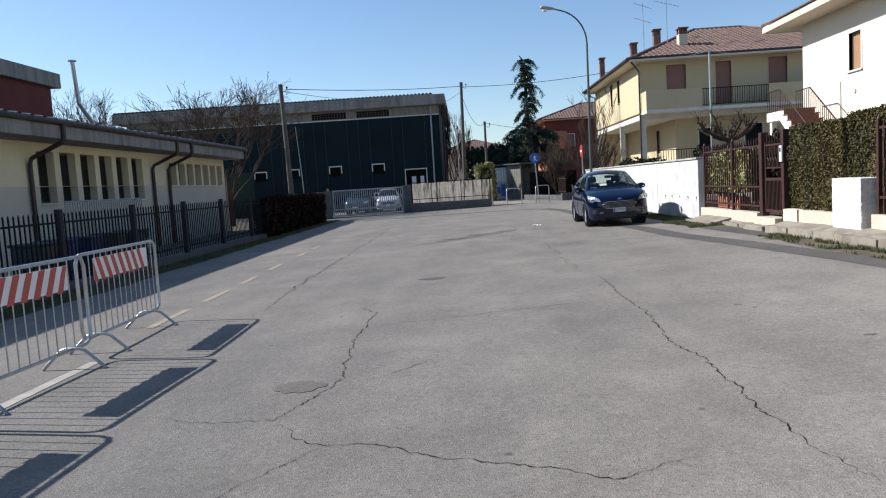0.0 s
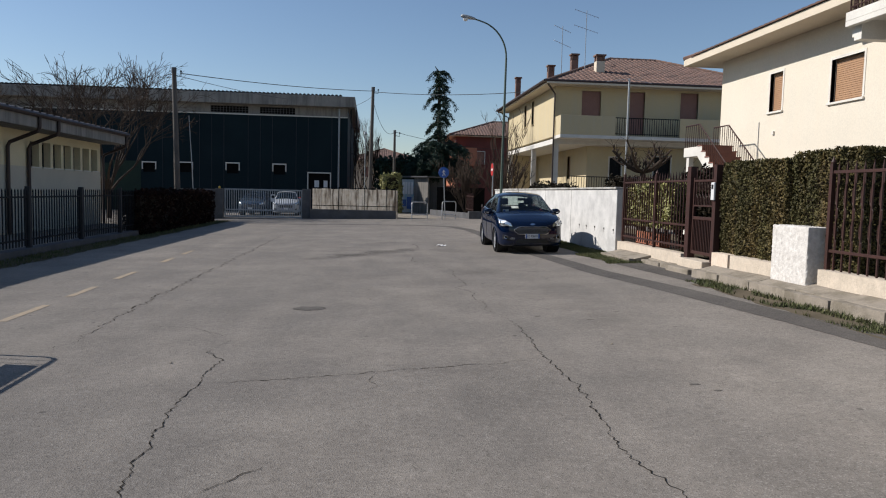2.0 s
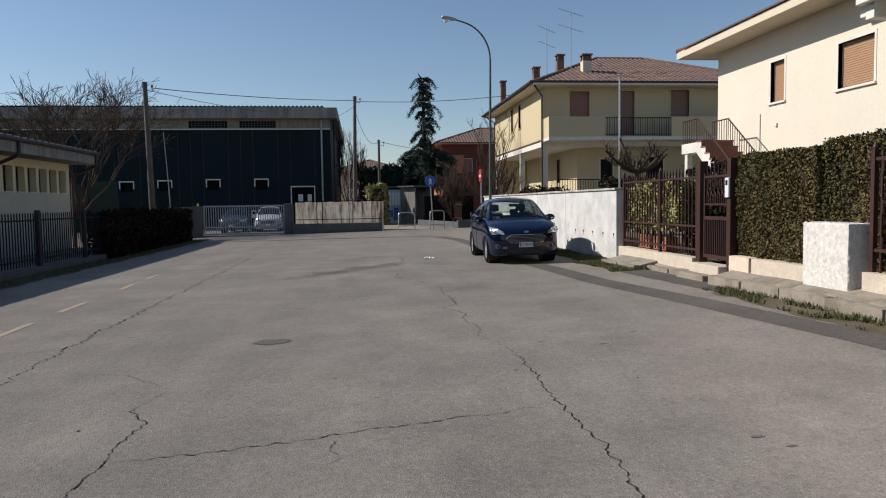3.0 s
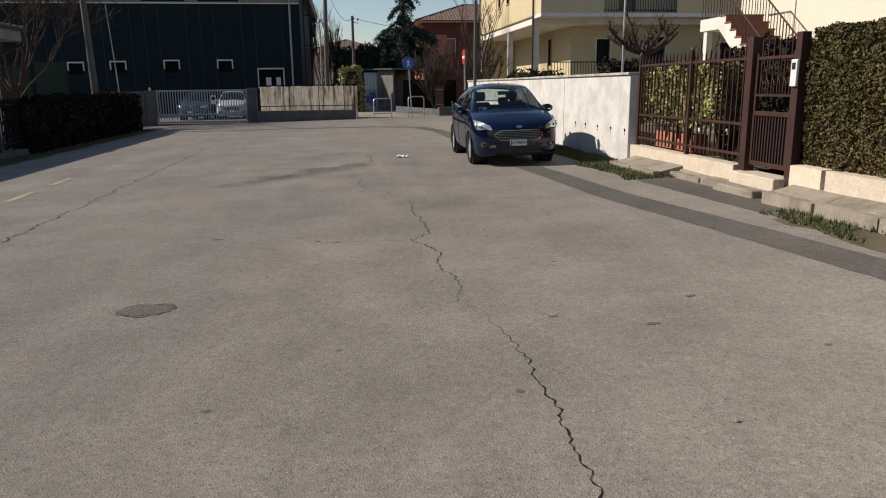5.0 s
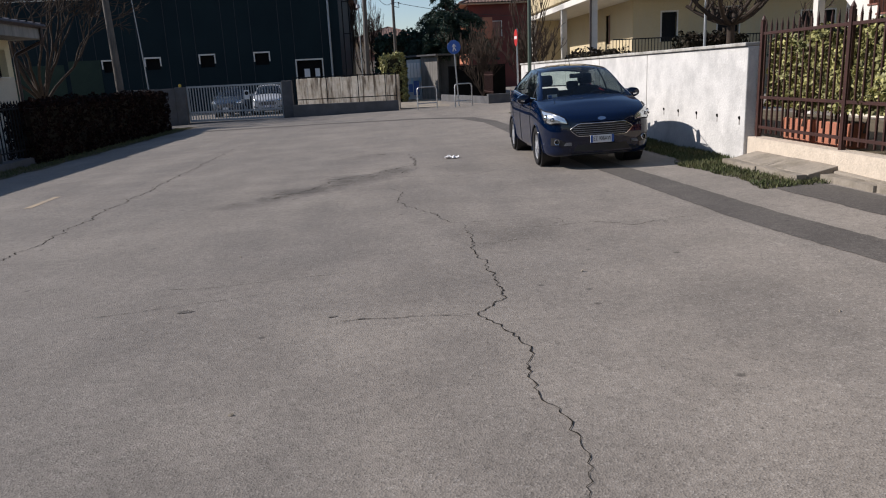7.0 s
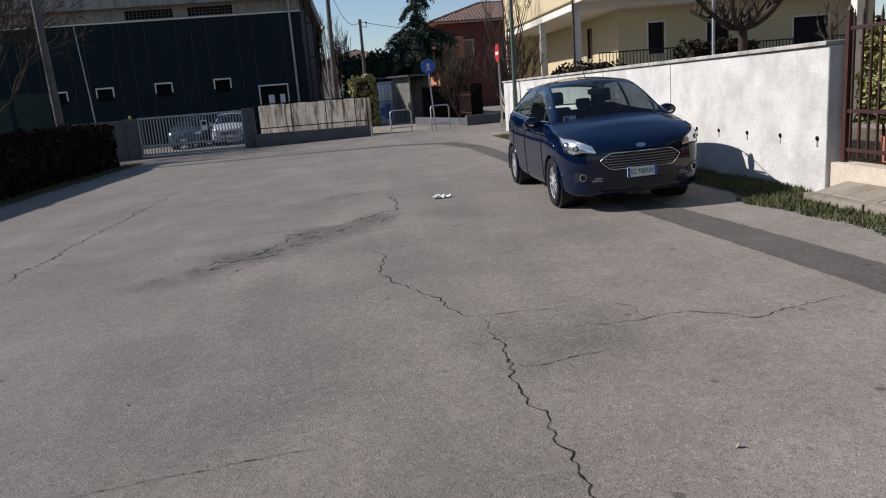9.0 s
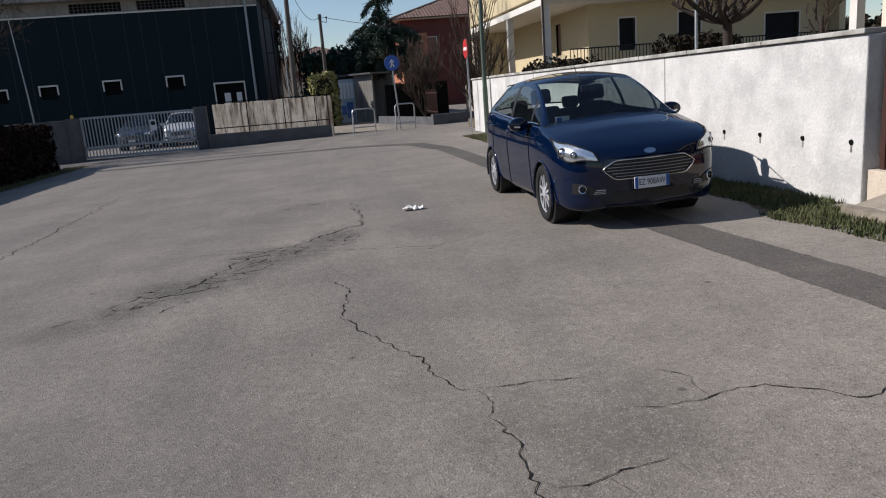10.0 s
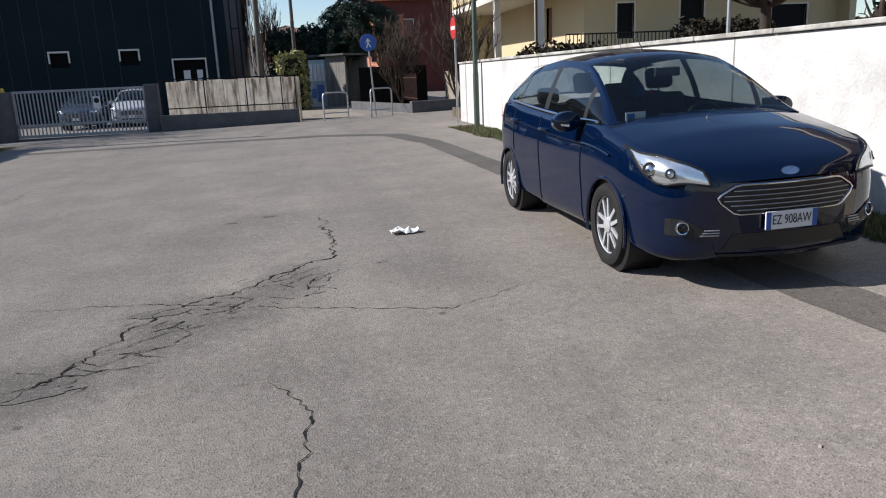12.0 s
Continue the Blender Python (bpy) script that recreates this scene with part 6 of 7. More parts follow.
def hedge(name, x0, x1, y0, y1, z0, z1, leaf, count, size, seed, label, wob=0.07, open_low=0.0):
    """A clipped hedge: leaves dense on its faces and loose inside, uneven outline, woody stems, a dark box for the
    shade within.
    """
    t = thing(name, (x0 + x1) / 2, (y0 + y1) / 2, z0, label, "hedge")
    rng = random.Random(seed)
    hx, hy, h = (x1 - x0) / 2, (y1 - y0) / 2, z1 - z0
    areas = [h * hy, h * hy, h * hx, h * hx, 2 * hx * hy]

    def sample():
        s = rng.choices(range(5), areas)[0]
        a, b = rng.uniform(-1, 1), rng.uniform(0, 1)
        n, p = {0: (Vector((-1, 0, 0)), Vector((-hx, a * hy, b * h))), 1: (Vector((1, 0, 0)), Vector((hx, a * hy, b * h))), 2: (Vector((0, -1, 0)), Vector((a * hx, -hy, b * h))),
                3: (Vector((0, 1, 0)), Vector((a * hx, hy, b * h))), 4: (Vector((0, 0, 1)), Vector((a * hx, (2 * b - 1) * hy, h)))}[s]
        w = noise.noise((p.x * 2.3 + seed, p.y * 2.3, p.z * 2.3)) * wob + noise.noise((p.x * 7, p.y * 7 + seed, p.z * 7)) * wob * 0.5
        return p + n * (w - abs(rng.gauss(0, 0.05))), n
    mb = foliage(MB(), sample, count, size, rng)
    crown = part("leaves", mb, leaf, t)
    tagged(crown, kind="stuff")
    core = MB()
    for i in range(max(3, int((y1 - y0) * 5))):
        y = -hy + 2 * hy * (i + 0.5) / max(3, int((y1 - y0) * 5))
        core.tube([(rng.uniform(-0.5, 0.5) * hx, y, -0.25), (rng.uniform(-0.5, 0.5) * hx, y + rng.uniform(-0.1, 0.1), h * 0.5), (rng.uniform(-0.7, 0.7) * hx, y + rng.uniform(-0.2, 0.2), h * 0.93)], 0.018, 5, 0.006)
    tagged(part("woody_stem", core, M_BARK, t), kind="stuff")
    # solid near-black box stands for the shade deep between the leaves
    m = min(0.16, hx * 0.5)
    part("inner_thicket", MB().box(-hx + m, hx - m, -hy + 0.1, hy - 0.1, open_low, h - 0.14), M_LEAF_AND_SHADE, t)
    return t


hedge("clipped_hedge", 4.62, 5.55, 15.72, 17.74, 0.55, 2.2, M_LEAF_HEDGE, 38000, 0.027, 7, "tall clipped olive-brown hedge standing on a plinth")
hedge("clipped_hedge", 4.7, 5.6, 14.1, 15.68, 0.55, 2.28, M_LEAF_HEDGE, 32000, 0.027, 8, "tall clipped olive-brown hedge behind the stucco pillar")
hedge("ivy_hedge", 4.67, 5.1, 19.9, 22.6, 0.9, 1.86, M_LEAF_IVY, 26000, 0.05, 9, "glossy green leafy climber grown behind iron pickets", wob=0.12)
for n, y in enumerate((21.3, 22.1)):
    t = thing("flower_trough", 4.98, y, 0.42, "terracotta flower trough behind the iron fence", "flower pot", group="troughs behind the fence")
    part("trough", MB().prism([(-0.32, 0), (0.32, 0), (0.36, 0.32), (-0.36, 0.32)], -0.13, 0.13, "x"), M_TERRACOTTA, t, bevel=0.015)
    part("soil", MB().box(-0.11, 0.11, -0.3, 0.3, 0.3, 0.325), M_EARTH, t)
# garden ground behind the fence
solid("garden_soil", MB().box(4.74, 9.5, 5.0, 22.7, -0.1, 0.40).box(4.74, 8.0, 22.7, 43.0, -0.1, 0.40), M_EARTH, "bare garden earth behind the fence", "ground", "structure")
hedge("garden_bush", 6.0, 7.6, 37.0, 40.0, 0.4, 2.0, M_LEAF_AND_SHADE, 5000, 0.07, 19, "dark round evergreen bush behind the wall", wob=0.3)
hedge("garden_bush", 5.1, 6.5, 17.8, 20.6, 0.4, 2.1, M_LEAF_AND_SHADE, 12000, 0.06, 18, "dark evergreen bush in the garden behind the gate", wob=0.25)
hedge("garden_bush", 8.2, 10.0, 33.8, 35.2, 0.4, 2.3, M_LEAF_AND_SHADE, 4200, 0.07, 20, "dark low evergreen bush behind the wall", wob=0.3)


# ---- bare trees ----
def bare_tree(name, x, y, z, height, r, depth, seed, label, spread=0.5, lift=0.12, trunk=0.3, split=3, limbs=5, shrink=0.68):
    t = thing(name, x, y, z, label, "tree")
    rng = random.Random(seed)
    wood, twig = MB(), MB()
    top = Vector((rng.uniform(-0.1, 0.1), rng.uniform(-0.1, 0.1), height * trunk))
    wood.tube([(0, 0, -0.3), (0.02, 0, height * trunk * 0.4), top], r, 10, r * 0.75)
    for k in range(limbs):
        a = 2 * math.pi * (k + rng.uniform(-0.3, 0.3)) / limbs
        tip = spread * 1.4 * (rng.uniform(0.35, 1.3) if limbs > 8 else 1.0)
        d = Vector((math.cos(a) * tip, math.sin(a) * tip, 1.0)).normalized()
        branchy(wood, top - Vector((0, 0, rng.uniform(0, 0.3) * height * trunk)), d, height * (1 - trunk) * 0.42, r * 0.55, depth, rng, spread, lift, split, twig, shrink=shrink)
    part("trunk", wood, M_BARK, t)
    tagged(part("twig_crown", twig, M_TWIG, t), kind="stuff")
    return t


bare_tree("bare_tree", -15.9, 46.6, -0.3, 7.3, 0.15, 6, 3, "leafless grey-brown tree with dense fine twigs", spread=0.5, lift=0.06, trunk=0.22, split=2, limbs=12, shrink=0.74)
bare_tree("bare_tree", -29.5, 58.0, -0.3, 8.8, 0.18, 6, 4, "leafless broad tree behind the low school roof", spread=0.5, lift=0.06, trunk=0.22, split=2, limbs=12, shrink=0.74)
def pollard(x, y, z, fork, reach, seed, label):
    """A pollarded tree: limbs that run out and bend up, with knobbly stubs and short shoots."""
    t = thing("pruned_tree", x, y, z, label, "tree")
    rng = random.Random(seed)
    part("trunk", MB().tube([(0, 0, -0.3), (0.03, 0.02, fork * 0.5), (0, 0, fork)], 0.13, 10, 0.10), M_BARK, t, smooth=True)
    shoots = MB()
    for k in range(8):
        a = 2 * math.pi * (k + rng.uniform(-0.25, 0.25)) / 8
        r, up = reach * rng.uniform(0.75, 1.1), rng.uniform(0.45, 0.95)
        pts = [Vector((math.cos(a + 0.2 * q) * r * q, math.sin(a + 0.2 * q) * r * q, fork - 0.12 + up * q ** 1.6)) for q in (0, 0.25, 0.5, 0.75, 1.0)]
        limb = MB().tube(pts, 0.075, 7, 0.042)
        for q in range(5):
            i = rng.uniform(1.0, 3.99)
            p = pts[int(i)].lerp(pts[int(i) + 1], i % 1)
            d = Vector((rng.gauss(0, 0.35), rng.gauss(0, 0.35), 1)).normalized()
            e = p + d * rng.uniform(0.18, 0.5)
            limb.tube([p, p.lerp(e, 0.5) + Vector((rng.gauss(0, 0.03), rng.gauss(0, 0.03), 0)), e], 0.036, 6, 0.026)
            limb.lathe([(0.02, -0.05), (0.05, -0.015), (0.045, 0.03), (0.01, 0.05)], 7, Matrix.Translation(e))
            for _ in range(4):
                f = e + Vector((rng.gauss(0, 0.12), rng.gauss(0, 0.12), rng.uniform(0.08, 0.32)))
                shoots.tube([e, f], 0.009, 4, 0.004)
        part("limb", limb, M_BARK, t, smooth=True)
    tagged(part("shoots", shoots, M_TWIG, t), kind="stuff")


pollard(8.85, 32.6, 0.4, 2.25, 1.3, 6, "pollarded leafless tree with knobbly dark limbs")
bare_tree("pruned_tree", 10.1, 31.0, 0.4, 3.4, 0.06, 2, 16, "thin leafless sapling with pale branches", spread=0.5, lift=0.1, trunk=0.6, split=2, limbs=4, shrink=0.6)
bare_tree("bare_shrub", 7.1, 51.5, 0.0, 6.9, 0.10, 4, 8, "tall brown leafless tree beyond the white wall", spread=0.3, lift=0.25, trunk=0.3, split=2, limbs=5)
bare_tree("bare_shrub", 4.6, 53.0, 0.0, 3.8, 0.08, 4, 9, "brown leafless shrub behind a low wall", spread=0.45, lift=0.25, trunk=0.08, limbs=8)
bare_tree("bare_shrub", 6.6, 50.0, 0.0, 4.0, 0.08, 4, 10, "brown leafless shrub behind a low wall", spread=0.45, lift=0.25, trunk=0.08, limbs=8)
for n, (x, y, h) in enumerate(((-4.0, 80, 8.5), (-6.5, 88, 9.0), (-1.8, 84, 7.5), (-3.0, 95, 9.5))):
    bare_tree("bare_tree", x, y, 0.0, h, 0.12, 4, 50 + n, "slender leafless pale tree standing far beyond the hall", spread=0.3, lift=0.35, trunk=0.2, limbs=5)


def cedar():
    """Evergreen with drooping tiers and a nodding top."""
    t = thing("cedar_tree", 3.6, 62.0, 0.0, "tall dark cedar with ragged drooping tiers", "tree")
    rng = random.Random(12)
    H = 11.3
    part("trunk", MB().tube([(0, 0, -0.2), (0.05, 0, 4), (-0.05, 0, 8), (-0.1, 0, H - 0.5), (-0.45, 0, H)], 0.24, 8, 0.03), M_BARK, t)
    limbs, needles = MB(), MB()
    z, n = 2.7, 0
    while z < H - 0.1:
        low = z < 5.3
        reach = 3.5 - 0.4 * (z - 2.7) if low else (1.25, 0.8, 1.1, 0.65)[n % 4] * (1.0 if z < 9.5 else 0.8) + 0.5 * max(0, 6.2 - z)
        for _ in range(13 if low else 8):
            a = rng.uniform(0, 6.283)
            L = reach * rng.uniform(0.6, 1.1)
            drop = 0.26 if low else 0.8
            pts = [Vector((math.cos(a) * L * s, math.sin(a) * L * s, z + rng.uniform(-0.05, 0.05) + 0.28 * L * math.sin(2.4 * s) - drop * L * s * s)) for s in (0, 0.25, 0.5, 0.75, 1.0)]
            limbs.tube(pts, 0.03, 4, 0.008, caps=False)
            for _ in range(int(34 + 85 * L)):
                s = rng.uniform(0.1, 1.0) * 3.999
                i = int(s)
                p = pts[i].lerp(pts[i + 1], s - i) + Vector((rng.gauss(0, 0.07), rng.gauss(0, 0.07), rng.uniform(-0.16, 0.03)))
                d = Vector((rng.uniform(-1, 1), rng.uniform(-1, 1), rng.uniform(-1.6, 0.1))).normalized()
                w = d.orthogonal().normalized() * rng.uniform(0.02, 0.04)
                ln = rng.uniform(0.12, 0.26)
                needles.add([p - w, p + w, p + d * ln + w * 0.3, p + d * ln - w * 0.3], [(0, 1, 2, 3)])
        z += 0.3 if low else 0.5
        n += 1
    part("limb", limbs, M_BARK, t)
    tagged(part("crown", needles, M_NEEDLE, t), kind="stuff")


cedar()
hedge("evergreen_bushes", -1.0, 2.6, 63.0, 65.0, 0.0, 4.1, M_NEEDLE, 9000, 0.16, 14, "dark evergreen bushes below the cedar", wob=0.8)
hedge("ivy_mound", -0.8, 0.4, 56.0, 59.0, 0.0, 2.7, M_LEAF_IVY, 5000, 0.11, 15, "ivy-covered mound beside the shed", wob=0.35)


# ---- end of the street: sliding gate, low wall, racks, signs ----
def sliding_gate():
    z = gz(-7.7, 47.3) - 0.03
    t = thing("sliding_gate", -7.7, 47.3, z, "light grey steel sliding gate with upright slats, closed", "gate")
    W = 2.17
    part("gate_frame", MB().box(-W, W, -0.03, 0.03, 0.08, 0.18).box(-W, W, -0.03, 0.03, 0.47, 0.55).box(-W, W, -0.03, 0.03, 1.62, 1.7).box(-W, -W + 0.08, -0.03, 0.03, 0.18, 1.62).box(W - 0.08, W, -0.03, 0.03, 0.18, 1.62), M_GREY_IRON, t, bevel=0.006)
    slat = MB().box(-0.022, 0.022, -0.012, 0.012, 0.18, 1.62).mesh("slat")
    slat.materials.append(M_GREY_IRON)
    for i in range(33):
        ob = new("slat", slat)
        ob.parent = t
        ob.location = (-W + 0.16 + (2 * W - 0.32) * i / 32, 0, 0)
    s = part("gate_sign", MB().box(0.42, 0.66, -0.06, -0.045, 1.0, 1.42), M_SIGN_WHITE, t, "small white no-parking notice")
    part("sign_disc", MB().lathe([(0.001, 0), (0.09, 0), (0.09, 0.006), (0.001, 0.006)], 18, pose(0.54, -0.062, 1.28, 90)), M_BLACK_PLASTIC, s)
    solid("gate_rail", MB().box(-10.0, -5.5, 47.2, 47.4, z - 0.05, z + 0.06), M_CONCRETE_DARK, "low concrete sill with the gate's track", "sill", "structure")
    solid("gate_pillar", MB().box(-5.52, -5.06, 47.05, 47.5, -0.4, 1.58), M_CONCRETE_DARK, "square grey concrete gate pillar", "pillar", bevel=0.02)
    solid("gate_pillar", MB().box(-10.35, -9.93, 47.1, 47.5, -0.5, 1.5), M_CONCRETE_DARK, "square grey concrete gate pillar", "pillar", bevel=0.02)
    b = thing("warning_beacon", -10.14, 47.3, 1.5, "small yellow warning beacon on the gate pillar", "lamp")
    part("dome", MB().lathe([(0.06, 0.0), (0.06, 0.08), (0.045, 0.13), (0.001, 0.15)], 12), M_AMBER, b, smooth=True)
    solid("wall_gate_side", MB().box(-12.6, -10.36, 47.15, 47.4, -0.5, 1.46), M_CONCRETE_DARK, "grey concrete panel wall beside the gate", "wall", "structure", bevel=0.02)


sliding_gate()


def low_wall():
    t = thing("wall_low", -2.6, 46.95, -0.1, "low dark concrete wall carrying a thin iron railing", "wall", kind="structure")
    part("base_wall", MB().box(-2.45, 2.42, -0.12, 0.12, -0.2, 0.56), M_CONCRETE_DARK, t, bevel=0.015)
    for x in (-2.35, -0.85, 0.6, 1.85, 2.35):
        part("railing_post", MB().box(x - 0.02, x + 0.02, -0.02, 0.02, 0.56, 1.84), M_DARK_IRON, t)
    for z in (0.78, 1.78):
        part("railing_rail", MB().box(-2.38, 2.38, -0.015, 0.015, z - 0.02, z + 0.02), M_DARK_IRON, t)
    b = thing("wall_stained", -2.6, 48.6, 0.0, "pale boundary wall with rusty streaks and peeling patches", "wall", rz=-24, kind="structure")
    n = 9
    for i in range(n):
        x = -2.75 + 5.5 * i / n
        part("wall_panel", MB().box(x + 0.006, x + 5.5 / n - 0.006, -0.08, 0.08, -0.3, 1.62 + 0.02 * (i % 2)), M_STAINED, b, bevel=0.01)


low_wall()


def rack(x, y, w, h, rz, label):
    t = thing("tube_hoop", x, y, gz(x, y), label, "barrier", rz, group="tube hoops across the path")
    pts = [(-w / 2, 0, -0.1), (-w / 2, 0, h - 0.12), (-w / 2 + 0.035, 0, h - 0.035), (-w / 2 + 0.12, 0, h), (w / 2 - 0.12, 0, h), (w / 2 - 0.035, 0, h - 0.035), (w / 2, 0, h - 0.12), (w / 2, 0, -0.1)]
    part("hoop", MB().tube(pts, 0.028, 8), M_GALV, t, smooth=True)
    part("crossbar", MB().tube([(-w / 2, 0, 0.26), (w / 2, 0, 0.26)], 0.022, 8), M_GALV, t, smooth=True)


rack(1.12, 46.1, 0.92, 0.98, 14, "bent galvanised steel tube hoop across the footpath")
rack(2.80, 46.2, 0.86, 1.02, 20, "bent galvanised steel tube hoop beside the blue sign")


def blue_sign():
    x, y = 2.62, 46.6
    t = thing("path_sign", x, y, gz(x, y), "round blue footpath sign on a leaning grey post", "sign", ry=-3.0)
    part("post", MB().tube([(0, 0, -0.2), (0, 0, 2.95)], 0.03, 8), M_GALV, t, smooth=True)
    d = part("disc", MB().lathe([(0.001, 0), (0.30, 0), (0.305, 0.008), (0.30, 0.016), (0.001, 0.016)], 36, pose(0, -0.035, 2.66, 90)), M_BLUE, t)
    part("symbol", MB().tube([(0, -0.056, 2.80), (0, -0.056, 2.66)], 0.035, 6).tube([(0, -0.056, 2.66), (-0.07, -0.056, 2.48)], 0.024, 6).tube([(0, -0.056, 2.66), (0.08, -0.056, 2.49)], 0.024, 6).tube([(-0.02, -0.056, 2.77), (-0.09, -0.056, 2.66)], 0.016, 6).tube([(0.02, -0.056, 2.77), (0.09, -0.056, 2.68)], 0.016, 6), M_SIGN_WHITE, d, "plain white strokes")


blue_sign()


def no_entry_sign():
    x, y = 4.2, 39.9
    t = thing("no_entry_sign", x, y, gz(x, y), "round red no-entry sign on a grey post", "sign", rz=-88)
    part("post", MB().tube([(0, 0, -0.2), (0, 0, 2.95)], 0.03, 8), M_GALV, t, smooth=True)
    d = part("disc", MB().lathe([(0.001, 0), (0.30, 0), (0.30, 0.014), (0.001, 0.014)], 36, pose(0, -0.035, 2.64, 90)), M_SIGN_RED, t)
    part("bar", MB().box(-0.21, 0.21, -0.054, -0.05, 2.59, 2.69), M_SIGN_WHITE, d)


no_entry_sign()


def street_lamp():
    x, y = 4.3, 38.1
    t = thing("street_lamp", x, y, gz(x, y), "tall green street lamp with a curved arm", "street lamp")
    part("pole", MB().tube([(0, 0, -0.3), (0, 0, 1.4)], 0.075, 12).tube([(0, 0, 1.4), (0.03, 0, 5), (0.05, 0, 7.6)], 0.065, 12, 0.045), M_GREEN_PAINT, t, smooth=True)
    arm = [(0.05, 0, 7.55)] + [(0.05 - 1.55 * (1 - math.cos(a)), 0, 7.6 + 1.62 * math.sin(a)) for a in span(0, 1.32, 0.12)]
    arm.append((arm[-1][0] - 0.35, 0, arm[-1][2] + 0.10))
    part("arm", MB().tube(arm, 0.042, 10, 0.032), M_GREEN_PAINT, t, smooth=True)
    e = Vector(arm[-1])
    h = part("lamp_head", MB().lathe([(0.02, 0.0), (0.075, 0.06), (0.12, 0.25), (0.135, 0.48), (0.11, 0.66), (0.02, 0.72)], 16, Matrix.Translation(e + Vector((0.1, 0, -0.01))) @ pose(0, 0, 0, 0, -80, 0) @ Matrix.Diagonal((0.62, 1, 1, 1))), M_GREY_IRON, t, smooth=True)
    part("lamp_glass", MB().lathe([(0.001, -0.13), (0.07, -0.11), (0.11, -0.05), (0.12, 0.0)], 16, Matrix.Translation(e + Vector((-0.38, 0, 0.0)))), M_SIGN_WHITE, h, smooth=True)


street_lamp()


def utility_pole(x, y, z1, r, lean, label, arms=True):
    t = thing("utility_pole", x, y, 0.0, label, "pole")
    part("shaft", MB().tube([(0, 0, -0.5), (lean * 0.5, 0, z1 * 0.5), (lean, 0, z1)], r * 1.25, 12, r * 0.8), M_WOOD_POLE, t, smooth=True)
    part("cap", MB().lathe([(r * 0.95, -0.25), (r * 0.95, 0.02), (0.001, 0.04)], 12, pose(lean, 0, z1)), M_CONCRETE_DARK, t)
    if arms:
        part("bracket", MB().tube([(lean, 0, z1 - 0.35), (lean + 0.35, -0.05, z1 - 0.42), (lean + 0.35, -0.05, z1 - 0.2)], 0.02, 6).lathe([(0.04, 0), (0.055, 0.05), (0.04, 0.1)], 8, pose(lean + 0.35, -0.05, z1 - 0.22)), M_DARK_IRON, t)
    return (x + lean, y, z1)


PA = utility_pole(-11.35, 43.2, 7.45, 0.13, -0.18, "tall grey concrete utility pole beside the gate")
PB = utility_pole(-1.75, 56.2, 8.7, 0.13, 0.15, "tall grey concrete utility pole carrying cables")
PC = utility_pole(0.0, 58.0, 5.95, 0.10, 0.0, "short grey utility pole beside the ivy")
t = thing("thin_mast", -11.75, 47.8, 0.0, "thin grey metal mast beside the gate", "pole")
part("mast", MB().tube([(0.1, 0, -0.3), (0.0, 0, 2.5), (-0.18, 0, 5.55)], 0.035, 8, 0.02), M_GREY_IRON, t)
t = thing("thin_mast", -2.1, 58.5, 0.0, "thin grey lamp mast beyond the low wall", "pole")
part("mast", MB().tube([(0, 0, -0.3), (0, 0, 5.7)], 0.035, 8), M_GREY_IRON, t)
part("mast_head", MB().lathe([(0.02, 0), (0.13, 0.05), (0.1, 0.22), (0.02, 0.25)], 10, pose(0, 0, 5.6)), M_GREY_IRON, t)
t = thing("thin_mast", 8.3, 33.0, 0.4, "thin grey clothes-line mast in the garden", "pole")
part("mast", MB().tube([(0, 0, -0.3), (0, 0, 5.75)], 0.04, 8), M_GREY_IRON, t)
part("mast_arm", MB().tube([(-0.9, 0, 5.6), (0, 0, 5.75), (0.9, 0, 5.6)], 0.012, 5), M_GREY_IRON, t)


def cable(a, b, sag, r=0.014):
    a, b = Vector(a), Vector(b)
    pts = [a.lerp(b, i / 16) - Vector((0, 0, sag * 4 * (i / 16) * (1 - i / 16))) for i in range(17)]
    solid("overhead_cable", MB().tube(pts, r, 5), M_CABLE, "thin black overhead cable strung between poles", "cable", group="overhead cables")


cable((PA[0] + 0.3, PA[1], PA[2] - 0.25), (PB[0], PB[1], PB[2] - 0.25), 0.15, 0.02)
cable((PA[0] + 0.3, PA[1], PA[2] - 0.4), (-8.0, 61.2, 8.3), 0.1)
cable((PB[0], PB[1], PB[2] - 0.3), (8.0, 50.5, 8.0), 0.2, 0.02)
cable((PB[0], PB[1], PB[2] - 0.9), (PC[0], PC[1], PC[2] - 0.1), 0.9)
cable((PB[0], PB[1], PB[2] - 0.6), (-3.4, 62.0, 7.9), 0.1)
cable((PC[0], PC[1], PC[2] - 0.1), (9.0, 60.0, 4.9), 0.25)


def shed():
    t = thing("street_shed", 2.2, 60.0, 0.2, "small shed with peeling white paint and blue scrawls", "shed", rz=-45)
    part("wall_front", MB().box(-1.15, 0.0, -1.0, -0.9, -0.3, 2.3), M_SHED, t, bevel=0.01)
    part("wall_side", MB().box(0.0, 1.35, -0.9, -0.8, -0.3, 2.45), M_BAND, t, bevel=0.01)
    part("wall_back", MB().box(-1.15, 1.35, 0.9, 1.0, -0.3, 2.4), M_BAND, t)
    for k in range(4):
        x = -1.05 + 0.28 * k
        part("slat_panel", MB().box(x, x + 0.2, -1.03, -1.0, 1.2, 2.1), M_SIGN_WHITE, t)
    part("scrawl", MB().box(-0.6, -0.15, -1.03, -1.0, 0.1, 1.0).box(-1.0, -0.7, -1.03, -1.0, 0.3, 0.8), M_BLUE, t, "pale blue painted scrawl")
    part("roof", MB().box(-1.3, 1.5, -1.15, 1.1, 2.45, 2.55), M_CONCRETE_DARK, t, bevel=0.01)


shed()


